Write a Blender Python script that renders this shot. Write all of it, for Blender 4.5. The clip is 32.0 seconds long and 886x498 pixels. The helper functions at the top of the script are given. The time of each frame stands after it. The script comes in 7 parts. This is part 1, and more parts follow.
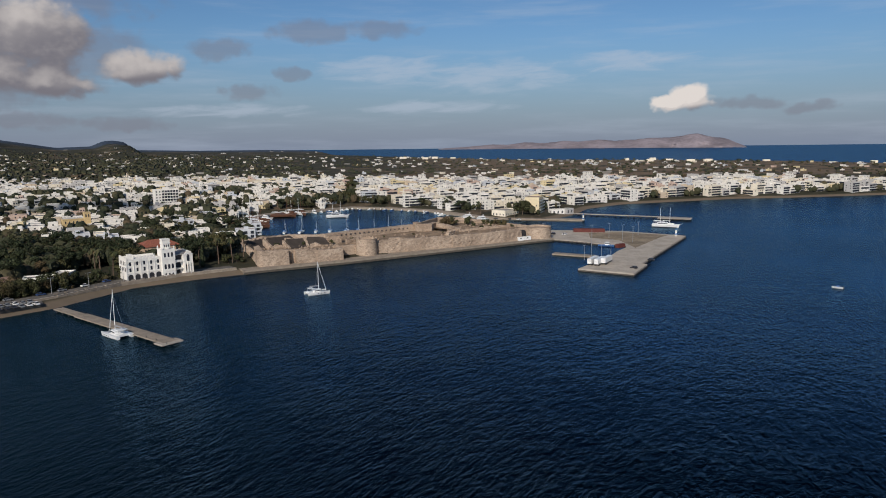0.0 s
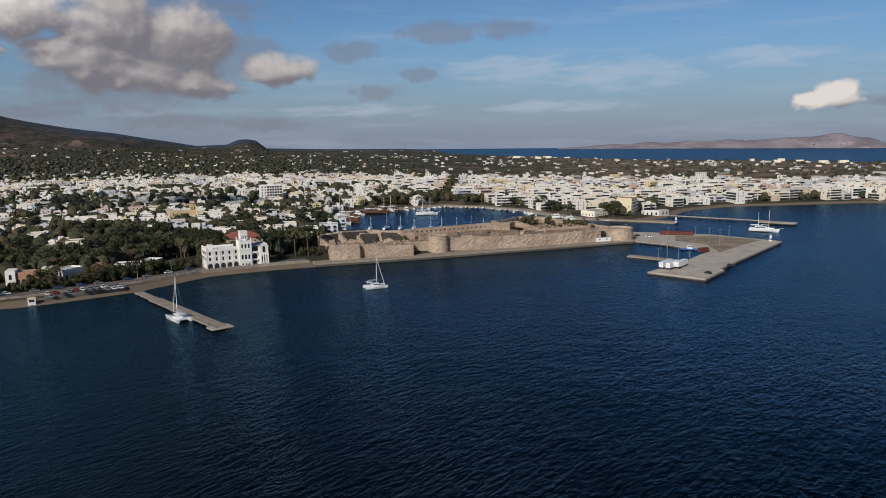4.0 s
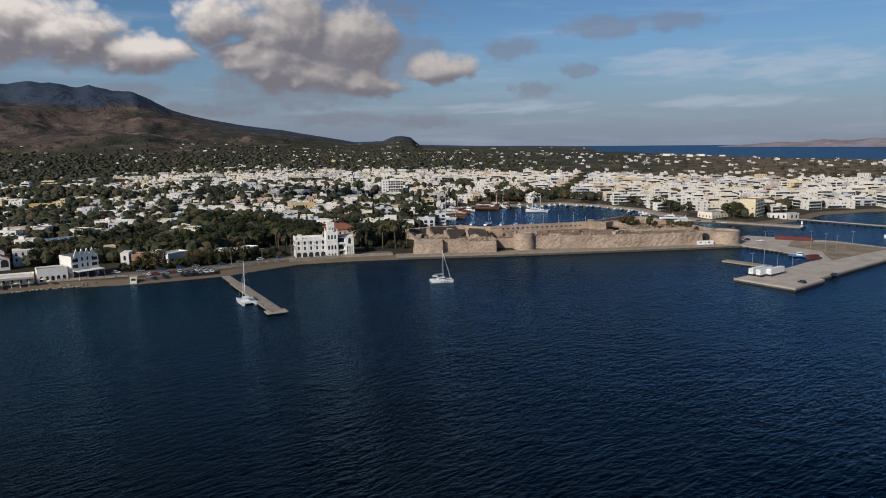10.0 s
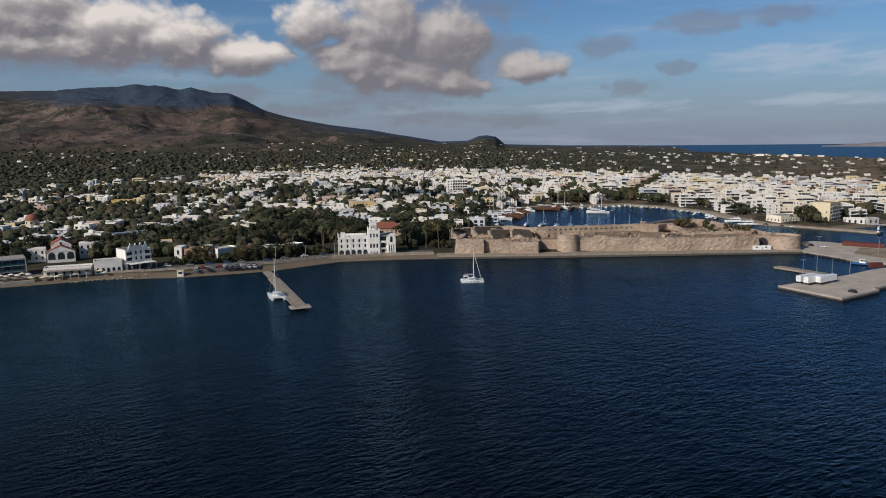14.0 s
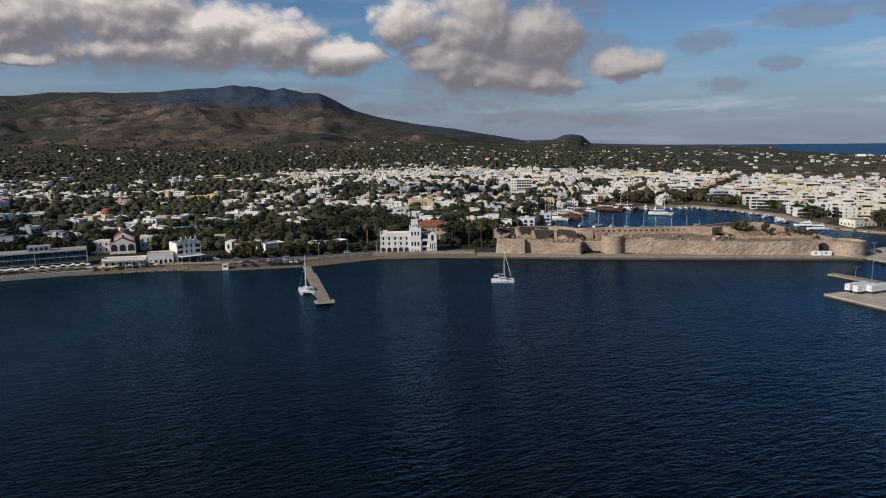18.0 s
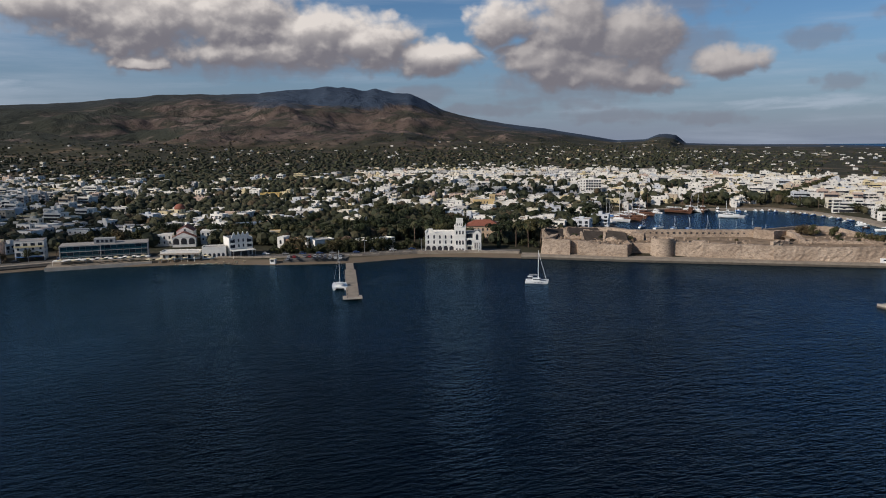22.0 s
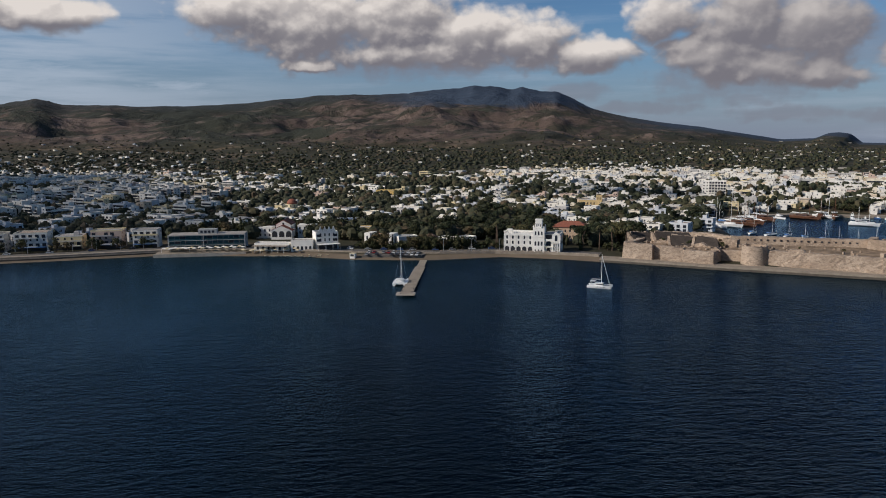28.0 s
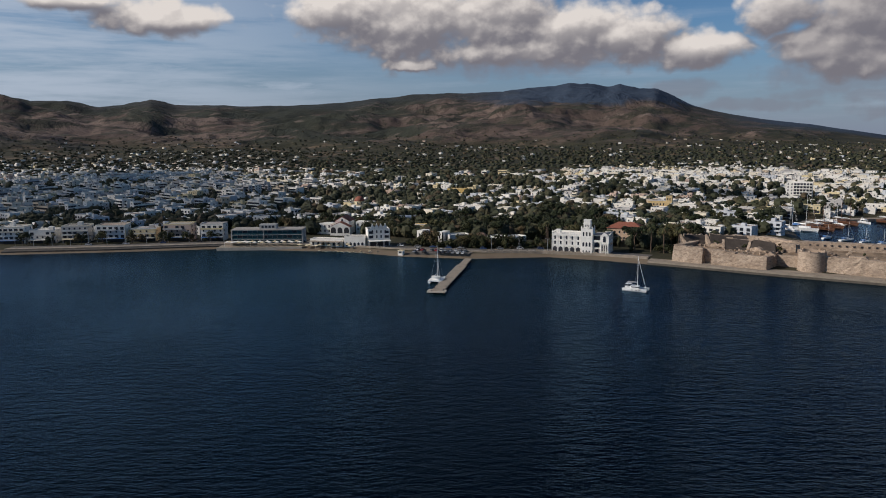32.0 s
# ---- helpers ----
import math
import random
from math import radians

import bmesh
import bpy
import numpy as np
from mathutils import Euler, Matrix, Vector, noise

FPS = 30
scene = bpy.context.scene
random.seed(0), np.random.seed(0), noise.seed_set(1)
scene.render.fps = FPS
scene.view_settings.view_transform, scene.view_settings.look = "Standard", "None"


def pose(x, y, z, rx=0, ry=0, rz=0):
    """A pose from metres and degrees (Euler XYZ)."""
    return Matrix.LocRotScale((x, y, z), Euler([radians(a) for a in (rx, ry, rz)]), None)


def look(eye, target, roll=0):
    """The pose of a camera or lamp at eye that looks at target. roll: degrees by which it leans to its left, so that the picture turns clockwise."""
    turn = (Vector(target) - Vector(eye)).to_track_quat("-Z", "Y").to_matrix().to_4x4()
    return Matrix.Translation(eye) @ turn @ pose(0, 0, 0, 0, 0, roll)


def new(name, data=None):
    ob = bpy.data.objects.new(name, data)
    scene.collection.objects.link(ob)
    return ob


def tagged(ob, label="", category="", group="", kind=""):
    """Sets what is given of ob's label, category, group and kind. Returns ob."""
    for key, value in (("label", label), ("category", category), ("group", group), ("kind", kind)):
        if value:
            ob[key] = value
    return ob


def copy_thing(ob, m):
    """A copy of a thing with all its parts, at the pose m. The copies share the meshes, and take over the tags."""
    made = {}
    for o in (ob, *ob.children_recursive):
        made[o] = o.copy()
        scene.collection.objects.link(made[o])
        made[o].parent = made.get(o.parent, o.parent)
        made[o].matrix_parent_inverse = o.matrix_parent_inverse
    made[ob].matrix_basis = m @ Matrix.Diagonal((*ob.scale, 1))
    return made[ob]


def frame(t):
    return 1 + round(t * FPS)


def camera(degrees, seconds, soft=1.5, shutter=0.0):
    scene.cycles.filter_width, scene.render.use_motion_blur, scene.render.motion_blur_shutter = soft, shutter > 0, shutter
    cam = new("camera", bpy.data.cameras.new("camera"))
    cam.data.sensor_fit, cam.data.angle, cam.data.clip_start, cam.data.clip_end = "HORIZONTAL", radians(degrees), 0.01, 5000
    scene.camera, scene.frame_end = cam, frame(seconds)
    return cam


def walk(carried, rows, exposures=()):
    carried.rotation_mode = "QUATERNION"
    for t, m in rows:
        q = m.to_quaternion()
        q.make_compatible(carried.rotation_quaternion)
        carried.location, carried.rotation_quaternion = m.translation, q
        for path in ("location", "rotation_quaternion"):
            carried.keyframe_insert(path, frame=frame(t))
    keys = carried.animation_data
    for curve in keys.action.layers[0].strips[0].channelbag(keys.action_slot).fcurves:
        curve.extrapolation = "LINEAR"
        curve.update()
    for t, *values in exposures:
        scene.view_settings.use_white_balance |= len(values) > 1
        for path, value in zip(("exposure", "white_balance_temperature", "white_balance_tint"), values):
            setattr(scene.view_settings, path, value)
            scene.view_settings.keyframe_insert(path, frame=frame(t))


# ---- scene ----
cam = camera(63.54, 32.0, soft=1.0)
EXPOSURE = -0.4
ROWS = [
    (0.0, -0.0, 0.0, 75.0, -0.0, -8.84, -0.61),
    (0.5, 3.92, 0.15, 74.85, 1.2, -8.82, -0.6),
    (1.0, 7.83, 0.31, 74.71, 2.45, -8.82, -0.59),
    (1.5, 11.73, 0.49, 74.56, 3.73, -8.82, -0.57),
    (2.0, 15.62, 0.68, 74.42, 4.99, -8.8, -0.56),
    (2.5, 19.49, 0.91, 74.29, 6.19, -8.8, -0.55),
    (3.0, 23.34, 1.18, 74.16, 7.36, -8.79, -0.53),
    (3.5, 27.16, 1.5, 74.03, 8.53, -8.79, -0.52),
    (5.5, 42.1, 3.38, 73.61, 13.12, -8.85, -0.47),
    (6.0, 45.73, 4.04, 73.53, 14.28, -8.88, -0.46),
    (6.5, 49.3, 4.8, 73.46, 15.41, -8.87, -0.45),
    (7.0, 52.83, 5.64, 73.41, 16.52, -8.88, -0.45),
    (7.5, 56.32, 6.57, 73.36, 17.65, -8.9, -0.44),
    (8.0, 59.78, 7.57, 73.33, 18.71, -8.92, -0.44),
    (8.5, 63.21, 8.65, 73.3, 19.64, -8.93, -0.43),
    (9.0, 66.64, 9.79, 73.29, 20.45, -8.95, -0.43),
    (9.5, 70.05, 10.99, 73.28, 21.27, -8.94, -0.44),
    (10.0, 73.45, 12.24, 73.29, 22.1, -8.94, -0.44),
    (10.5, 76.84, 13.55, 73.3, 22.97, -8.94, -0.45),
    (11.0, 80.22, 14.91, 73.32, 23.8, -8.94, -0.46),
    (11.5, 83.57, 16.32, 73.34, 24.67, -8.94, -0.47),
    (12.0, 86.9, 17.77, 73.36, 25.53, -8.94, -0.48),
    (12.5, 90.2, 19.26, 73.38, 26.4, -8.94, -0.49),
    (13.0, 93.47, 20.79, 73.41, 27.26, -8.94, -0.5),
    (13.5, 96.71, 22.35, 73.43, 28.27, -8.94, -0.49),
    (14.0, 99.91, 23.95, 73.45, 29.23, -8.93, -0.49),
    (14.5, 103.08, 25.59, 73.47, 30.21, -8.93, -0.49),
    (16.5, 115.45, 32.59, 73.48, 33.88, -8.97, -0.48),
    (17.0, 118.46, 34.46, 73.46, 34.67, -8.96, -0.47),
    (17.5, 121.43, 36.39, 73.44, 35.48, -8.95, -0.47),
    (18.0, 124.38, 38.37, 73.39, 36.26, -8.96, -0.47),
    (18.5, 127.3, 40.41, 73.34, 37.07, -8.95, -0.46),
    (19.0, 130.18, 42.51, 73.27, 37.88, -8.95, -0.46),
    (19.5, 133.04, 44.68, 73.19, 38.64, -8.95, -0.47),
    (20.0, 135.86, 46.91, 73.1, 39.48, -8.96, -0.47),
    (20.5, 138.65, 49.2, 73.0, 40.36, -8.96, -0.48),
    (21.0, 141.39, 51.54, 72.91, 41.4, -8.96, -0.48),
    (21.5, 144.08, 53.94, 72.82, 42.52, -8.95, -0.49),
    (22.0, 146.73, 56.39, 72.74, 43.62, -8.92, -0.49),
    (22.5, 149.32, 58.89, 72.67, 44.73, -8.9, -0.5),
    (23.0, 151.86, 61.43, 72.63, 45.84, -8.9, -0.5),
    (23.5, 154.33, 64.02, 72.61, 46.88, -8.9, -0.49),
    (24.0, 156.76, 66.64, 72.61, 47.92, -8.89, -0.48),
    (24.5, 159.14, 69.31, 72.63, 48.96, -8.9, -0.47),
    (25.0, 161.5, 72.02, 72.66, 49.97, -8.91, -0.46),
    (25.5, 163.84, 74.76, 72.71, 50.97, -8.92, -0.44),
    (26.0, 166.17, 77.55, 72.76, 51.95, -8.94, -0.43),
    (26.5, 168.5, 80.36, 72.81, 52.89, -8.94, -0.43),
    (28.5, 177.86, 91.94, 73.05, 56.58, -8.97, -0.44),
    (29.0, 180.21, 94.89, 73.12, 57.56, -9.01, -0.44),
    (29.5, 182.56, 97.86, 73.18, 58.53, -9.05, -0.44),
    (30.0, 184.91, 100.85, 73.25, 59.49, -9.01, -0.44),
    (30.5, 187.26, 103.84, 73.32, 60.49, -9.0, -0.44),
    (31.0, 189.61, 106.85, 73.39, 61.47, -9.02, -0.45),
    (31.5, 191.96, 109.86, 73.46, 62.45, -9.02, -0.45),
    (32.0, 194.32, 112.88, 73.53, 63.41, -9.03, -0.45),
]
walk(cam, [(t, pose(x, y, z, 90 + pitch, 0, yaw) @ pose(0, 0, 0, 0, 0, roll)) for t, x, y, z, yaw, pitch, roll in ROWS],
     exposures=[(0.0, EXPOSURE)])


# ---- node helpers ----
def nd(nt, kind, props=None, **inputs):
    n = nt.nodes.new("ShaderNode" + kind)
    for k, v in (props or {}).items():
        setattr(n, k, v)
    for k, v in inputs.items():
        key = int(k[1:]) if k[0] == "i" and k[1:].isdigit() else k.replace("_", " ")
        s = n.inputs[key]
        if isinstance(v, bpy.types.NodeSocket):
            nt.links.new(v, s)
        else:
            s.default_value = v
    return n


def math_(nt, op, a, b=0.0, c=0.0, clamp=False):
    return nd(nt, "Math", {"operation": op, "use_clamp": clamp}, i0=a, i1=b, i2=c).outputs[0]


def ramp(nt, fac, lo, hi, a=0.0, b=1.0):
    return nd(nt, "MapRange", {"interpolation_type": "SMOOTHSTEP"}, Value=fac, From_Min=lo, From_Max=hi, To_Min=a, To_Max=b).outputs[0]


def mixc(nt, fac, a, b, mode="MIX"):
    n = nt.nodes.new("ShaderNodeMix")
    n.data_type, n.blend_type = "RGBA", mode
    for i, v in ((0, fac), (6, a), (7, b)):
        if isinstance(v, bpy.types.NodeSocket):
            nt.links.new(v, n.inputs[i])
        else:
            n.inputs[i].default_value = v if i == 0 else (*v, 1)
    return n.outputs[2]


def noise_(nt, vec, scale, detail=4.0, rough=0.55, distortion=0.0):
    return nd(nt, "TexNoise", Vector=vec, Scale=scale, Detail=detail, Roughness=rough, Distortion=distortion).outputs[0]


# ---- sky, clouds and sun ----
SUN_AZ, SUN_EL = radians(195.7), radians(30)
world = bpy.data.worlds.new("world")
scene.world = world
world.use_nodes = True
wt = world.node_tree
wt.nodes.clear()
sky = nd(wt, "TexSky", {"sky_type": "NISHITA", "sun_disc": False, "sun_elevation": SUN_EL, "sun_rotation": SUN_AZ,
                        "air_density": 1.0, "dust_density": 0.1, "ozone_density": 6.0})
way = nd(wt, "TexCoord").outputs["Generated"]
xyz = nd(wt, "SeparateXYZ", Vector=way).outputs
AZ = math_(wt, "MULTIPLY", math_(wt, "ARCTAN2", math_(wt, "MULTIPLY", xyz[0], -1.0), xyz[1]), 57.2958)
EL = math_(wt, "MULTIPLY", math_(wt, "ARCSINE", xyz[2]), 57.2958)
# cumulus: azimuth, elevation, half width, half height
CUMULUS = [(84.0, 8.5, 4.8, 1.3), (90.0, 9.6, 4.0, 1.0), (71.0, 9.3, 4.2, 2.1), (65.9, 8.4, 5.8, 2.9), (59.3, 8.6, 4.9, 3.2), (53.7, 7.6, 4.7, 2.4), (49.4, 7.2, 3.8, 2.1),
           (44.5, 6.1, 3.6, 1.4), (57.0, 6.4, 9.0, 1.2), (65.9, 5.6, 2.2, 0.5), (38.6, 8.6, 2.9, 1.8), (33.9, 8.1, 3.7, 3.0), (29.1, 7.2, 3.4, 2.6), (35.6, 5.9, 4.0, 1.3),
           (28.0, 4.3, 3.0, 1.2), (32.0, 4.9, 5.6, 1.4), (22.4, 5.2, 2.5, 1.2), (-18.9, 2.7, 1.7, .9), (-17.2, 2.3, 1.6, .55)]
# thin grey scraps
SCRAPS = [(14.7, 3.6, 2.2, .8), (16.7, 6.6, 2.8, 1.0), (10.1, 8.0, 3.4, 1.0), (5.0, 8.3, 4.2, .8), (11.3, 4.9, 1.6, .5), (36.9, 2.7, 2.6, .7), (32.9, 2.3, 2.0, .6), (29.9, 1.4, 4.5, .7),
          (23.5, 1.2, 3.5, .6), (44.9, 3.4, 3.4, .8), (-23.0, 2.3, 3.0, .6), (-26.7, 1.9, 2.0, .5), (33, 4.2, 8, 2.4), (40, 2.0, 5, .6), (57, 5.6, 11, 1.4), (26, 6.0, 5, 2.6), (30, 9.4, 9, 1.6)]
# wisps of high white veil
WISPS = [(2.7, 5.2, 9.0, 1.5), (-3.9, 4.6, 8.0, 1.6), (0.9, 2.4, 8.0, .7), (-14, 5.6, 7.0, 1.0), (16, 2.2, 8.0, .7), (87, 4.3, 9.0, 1.8), (76, 3.6, 5.0, .7)]


def spread(nt, az, el, blobs):
    """Overlapping rounded shapes in the sky, 1 in their middles and 0 at their rims."""
    best = None
    for a, e, w, h in blobs:
        dx, dy = math_(nt, "MULTIPLY_ADD", az, 1 / w, -a / w), math_(nt, "MULTIPLY_ADD", el, 1 / h, -e / h)
        d = math_(nt, "SUBTRACT", 1.0, math_(nt, "ADD", math_(nt, "MULTIPLY", dx, dx), math_(nt, "MULTIPLY", dy, dy)))
        best = d if best is None else nd(nt, "Math", {"operation": "SMOOTH_MAX"}, i0=best, i1=d, i2=0.25).outputs[0]
    return math_(nt, "MAXIMUM", best, -2.0)


def clouds(nt, az, el, blobs=CUMULUS):
    """Thickness of billowing cloud."""
    p = nd(nt, "CombineXYZ", X=math_(nt, "MULTIPLY", az, 0.8), Y=el).outputs[0]
    bend = nd(nt, "SeparateColor", Color=nd(nt, "TexNoise", Vector=p, Scale=0.55, Detail=3.0, Roughness=0.5).outputs["Color"]).outputs
    best = spread(nt, math_(nt, "MULTIPLY_ADD", bend[0], 3.4, math_(nt, "ADD", az, -1.7)), math_(nt, "MULTIPLY_ADD", bend[1], 1.5, math_(nt, "ADD", el, -0.75)), blobs)
    q = nd(nt, "VectorMath", {"operation": "MULTIPLY_ADD"}, i0=nd(nt, "TexNoise", Vector=p, Scale=1.3, Detail=3.0).outputs["Color"], i1=(.9, .9, 0), i2=p).outputs[0]
    d1 = nd(nt, "TexVoronoi", {"feature": "SMOOTH_F1"}, Vector=q, Scale=0.62, Smoothness=0.35).outputs["Distance"]
    d2 = nd(nt, "TexVoronoi", {"feature": "SMOOTH_F1"}, Vector=q, Scale=1.6, Smoothness=0.35).outputs["Distance"]
    fine = noise_(nt, p, 0.9, 7.0, 0.52)
    puff = math_(nt, "ADD", math_(nt, "MULTIPLY_ADD", d1, -0.75, 0.38), math_(nt, "MULTIPLY_ADD", d2, -0.30, 0.14))
    return math_(nt, "ADD", math_(nt, "MULTIPLY_ADD", best, 1.0, 0.16), math_(nt, "ADD", puff, math_(nt, "MULTIPLY_ADD", fine, 1.1, -0.55)))


dens = clouds(wt, AZ, EL)
mask = ramp(wt, dens, -0.35, 0.70)
scrap = math_(wt, "MULTIPLY", ramp(wt, clouds(wt, AZ, EL, SCRAPS), 0.0, 1.0), 0.5)
# sunlit tops and shaded undersides
near_up = clouds(wt, math_(wt, "ADD", AZ, 0.35), math_(wt, "ADD", EL, 0.65))
far_up = spread(wt, math_(wt, "ADD", AZ, 0.8), math_(wt, "ADD", EL, 1.5), CUMULUS)
here = spread(wt, AZ, EL, CUMULUS)
lit = math_(wt, "ADD", math_(wt, "MULTIPLY", ramp(wt, math_(wt, "SUBTRACT", dens, near_up), -0.35, 0.90), 0.50),
            math_(wt, "MULTIPLY", ramp(wt, math_(wt, "SUBTRACT", here, far_up), -0.25, 1.45), 0.62))
lit = math_(wt, "MULTIPLY", lit, math_(wt, "MAXIMUM", ramp(wt, AZ, 22, 56, 0.42, 1.0), ramp(wt, AZ, -12, -4, 1.0, 0.0)))
cloud_col = mixc(wt, math_(wt, "MULTIPLY", lit, 1.25, clamp=True), (0.265, 0.255, 0.295), (1.05, 0.97, 0.92))
# thin high veils and a hazy band over the horizon
veil_p = nd(wt, "CombineXYZ", X=math_(wt, "MULTIPLY", AZ, 0.09), Y=math_(wt, "MULTIPLY", EL, 0.9)).outputs[0]
streaks = noise_(wt, veil_p, 0.8, 6.0, 0.6)
veil = math_(wt, "MULTIPLY", ramp(wt, streaks, 0.45, 0.78), 0.30)
wisp_p = nd(wt, "CombineXYZ", X=math_(wt, "MULTIPLY_ADD", EL, 0.25, math_(wt, "MULTIPLY", AZ, 0.22)), Y=math_(wt, "MULTIPLY", EL, 1.1)).outputs[0]
wisp = math_(wt, "ADD", spread(wt, AZ, EL, WISPS), math_(wt, "MULTIPLY_ADD", noise_(wt, wisp_p, 1.2, 8.0, 0.62, 0.5), 2.6, -1.45))
veil = math_(wt, "MAXIMUM", veil, math_(wt, "MULTIPLY", ramp(wt, wisp, 0.0, 1.1), 0.55))
veil = math_(wt, "MAXIMUM", veil, math_(wt, "MULTIPLY", ramp(wt, AZ, 55, 95), ramp(wt, streaks, 0.30, 0.62, 0.15, 0.8)))
veil = math_(wt, "MULTIPLY", veil, math_(wt, "MAXIMUM", ramp(wt, EL, 11.0, 18.0, 1.0, 0.0), math_(wt, "MULTIPLY", ramp(wt, AZ, 45, 85, 0.0, 0.9), ramp(wt, AZ, 120, 165, 1.0, 0.0))))
band = ramp(wt, EL, -2.0, 9.0, 0.90, 0.0)
sky_bg = nd(wt, "Background", Color=mixc(wt, 1.0, sky.outputs[0], mixc(wt, ramp(wt, EL, 10.0, 26.0), (0.86, 0.97, 1.06), (0.84, 0.98, 1.05)), "MULTIPLY"), Strength=math_(wt, "MULTIPLY", ramp(wt, EL, 7.0, 40.0, 1.0, 0.68), 0.085)).outputs[0]
haze_bg = nd(wt, "Background", Color=(0.32, 0.385, 0.565, 1), Strength=0.76).outputs[0]
veil_bg = nd(wt, "Background", Color=(0.55, 0.63, 0.76, 1), Strength=1.05).outputs[0]
cloud_bg = nd(wt, "Background", Color=cloud_col, Strength=0.92).outputs[0]
s1 = nd(wt, "MixShader", Fac=band, i1=sky_bg, i2=haze_bg).outputs[0]
s2 = nd(wt, "MixShader", Fac=veil, i1=s1, i2=veil_bg).outputs[0]
scrap_bg = nd(wt, "Background", Color=(0.36, 0.36, 0.44, 1), Strength=0.72).outputs[0]
s2 = nd(wt, "MixShader", Fac=scrap, i1=s2, i2=scrap_bg).outputs[0]
s3 = nd(wt, "MixShader", Fac=mask, i1=s2, i2=cloud_bg).outputs[0]
nd(wt, "OutputWorld", Surface=s3)

sun = new("sun", bpy.data.lights.new("sun", "SUN"))
sun.data.energy, sun.data.angle, sun.data.color = 4.8, radians(0.53), (1.0, 0.92, 0.835)
sun_way = Vector((math.sin(SUN_AZ) * math.cos(SUN_EL), math.cos(SUN_AZ) * math.cos(SUN_EL), math.sin(SUN_EL)))
sun.matrix_world = look(sun_way * 300, (0, 0, 0))


# ---- materials ----
def material(name, rough=0.8, metal=0.0, spec=0.4):
    m = bpy.data.materials.new(name)
    m.use_nodes = True
    nt = m.node_tree
    b = nt.nodes["Principled BSDF"]
    b.inputs["Roughness"].default_value, b.inputs["Metallic"].default_value = rough, metal
    b.inputs["Specular IOR Level"].default_value = spec
    return m, nt, b


def place(nt):
    return nd(nt, "NewGeometry").outputs["Position"]


def plain(name, col, rough=0.7, metal=0.0, var=0.25, scale=0.7, spec=0.4, bump=0.0):
    """One base colour, worn at two scales."""
    m, nt, b = material(name, rough, metal, spec)
    p = place(nt)
    n = math_(nt, "ADD", math_(nt, "MULTIPLY", noise_(nt, p, scale), 0.6), math_(nt, "MULTIPLY", noise_(nt, p, scale * 6), 0.4))
    dark = tuple(c * (1 - var) for c in col)
    light = tuple(min(1, c * (1 + var)) for c in col)
    nt.links.new(mixc(nt, ramp(nt, n, 0.3, 0.7), dark, light), b.inputs["Base Color"])
    if bump:
        nt.links.new(nd(nt, "Bump", Strength=0.5, Distance=bump, Height=n).outputs[0], b.inputs["Normal"])
    return m


def varied(name, cols, source, rough=0.8, stain=0.2):
    """Walls and leaves whose colour differs from piece to piece: source 'object' or 'island'."""
    m, nt, b = material(name, rough)
    if source == "object":
        r = nd(nt, "ObjectInfo").outputs["Random"]
    elif source == "tone":
        r = nd(nt, "Attribute", {"attribute_name": "tone"}).outputs["Fac"]
    else:
        r = nd(nt, "NewGeometry").outputs["Random Per Island"]
    cr = nt.nodes.new("ShaderNodeValToRGB")
    cr.color_ramp.interpolation = "CONSTANT"
    while len(cr.color_ramp.elements) < len(cols):
        cr.color_ramp.elements.new(0.5)
    at = 0.0
    for e, (share, c) in zip(cr.color_ramp.elements, cols):
        e.position, e.color = at, (*c, 1)
        at += share
    nt.links.new(r, cr.inputs[0])
    p = place(nt)
    n = math_(nt, "ADD", math_(nt, "MULTIPLY", noise_(nt, p, 0.25), 0.5), math_(nt, "MULTIPLY", noise_(nt, p, 2.0), 0.5))
    f = ramp(nt, n, 0.3, 0.7, 1 - stain, 1 + stain * 0.25)
    g = nd(nt, "CombineColor", Red=f, Green=f, Blue=f).outputs[0]
    nt.links.new(mixc(nt, 1.0, cr.outputs[0], g, "MULTIPLY"), b.inputs["Base Color"])
    return m


HOUSE_COLS = [(0.52, (0.80, 0.765, 0.70)), (0.18, (0.77, 0.70, 0.57)), (0.05, (0.60, 0.49, 0.36)), (0.11, (0.50, 0.48, 0.46)),
              (0.05, (0.74, 0.62, 0.38)), (0.06, (0.57, 0.59, 0.62)), (0.03, (0.56, 0.42, 0.34))]
WALL_OB = varied("house_plaster", HOUSE_COLS, "object")
WALL_IS = varied("far_house_plaster", HOUSE_COLS, "tone")
HOUSE_PLASTERS = [plain("plaster_%s" % n, c, .85, var=.12, scale=.4) for n, c in zip(("white", "ivory", "sand", "grey", "pale_yellow", "pale_blue", "rose"), (x[1] for x in HOUSE_COLS))]
ROOF_COLS = [(0.42, (0.60, 0.57, 0.52)), (0.28, (0.36, 0.33, 0.30)), (0.14, (0.36, 0.27, 0.21)), (0.16, (0.18, 0.17, 0.165))]
ROOF_OB = varied("flat_roof_screed", ROOF_COLS, "object")
ROOF_IS = varied("far_flat_roof", ROOF_COLS, "tone")
GLASS = plain("dark_window_glass", (0.03, 0.035, 0.045), 0.12, spec=0.6, var=0.3)
WHITE = plain("white_plaster", (0.80, 0.77, 0.71), 0.85, var=0.08, scale=0.4)
CREAM = plain("cream_plaster", (0.70, 0.60, 0.40), 0.85, var=0.1)
OCHRE = plain("ochre_plaster", (0.58, 0.43, 0.22), 0.85, var=0.15)
TERRACOTTA = plain("terracotta_tiles", (0.27, 0.095, 0.06), 0.8, var=0.3, scale=1.2, bump=0.05)
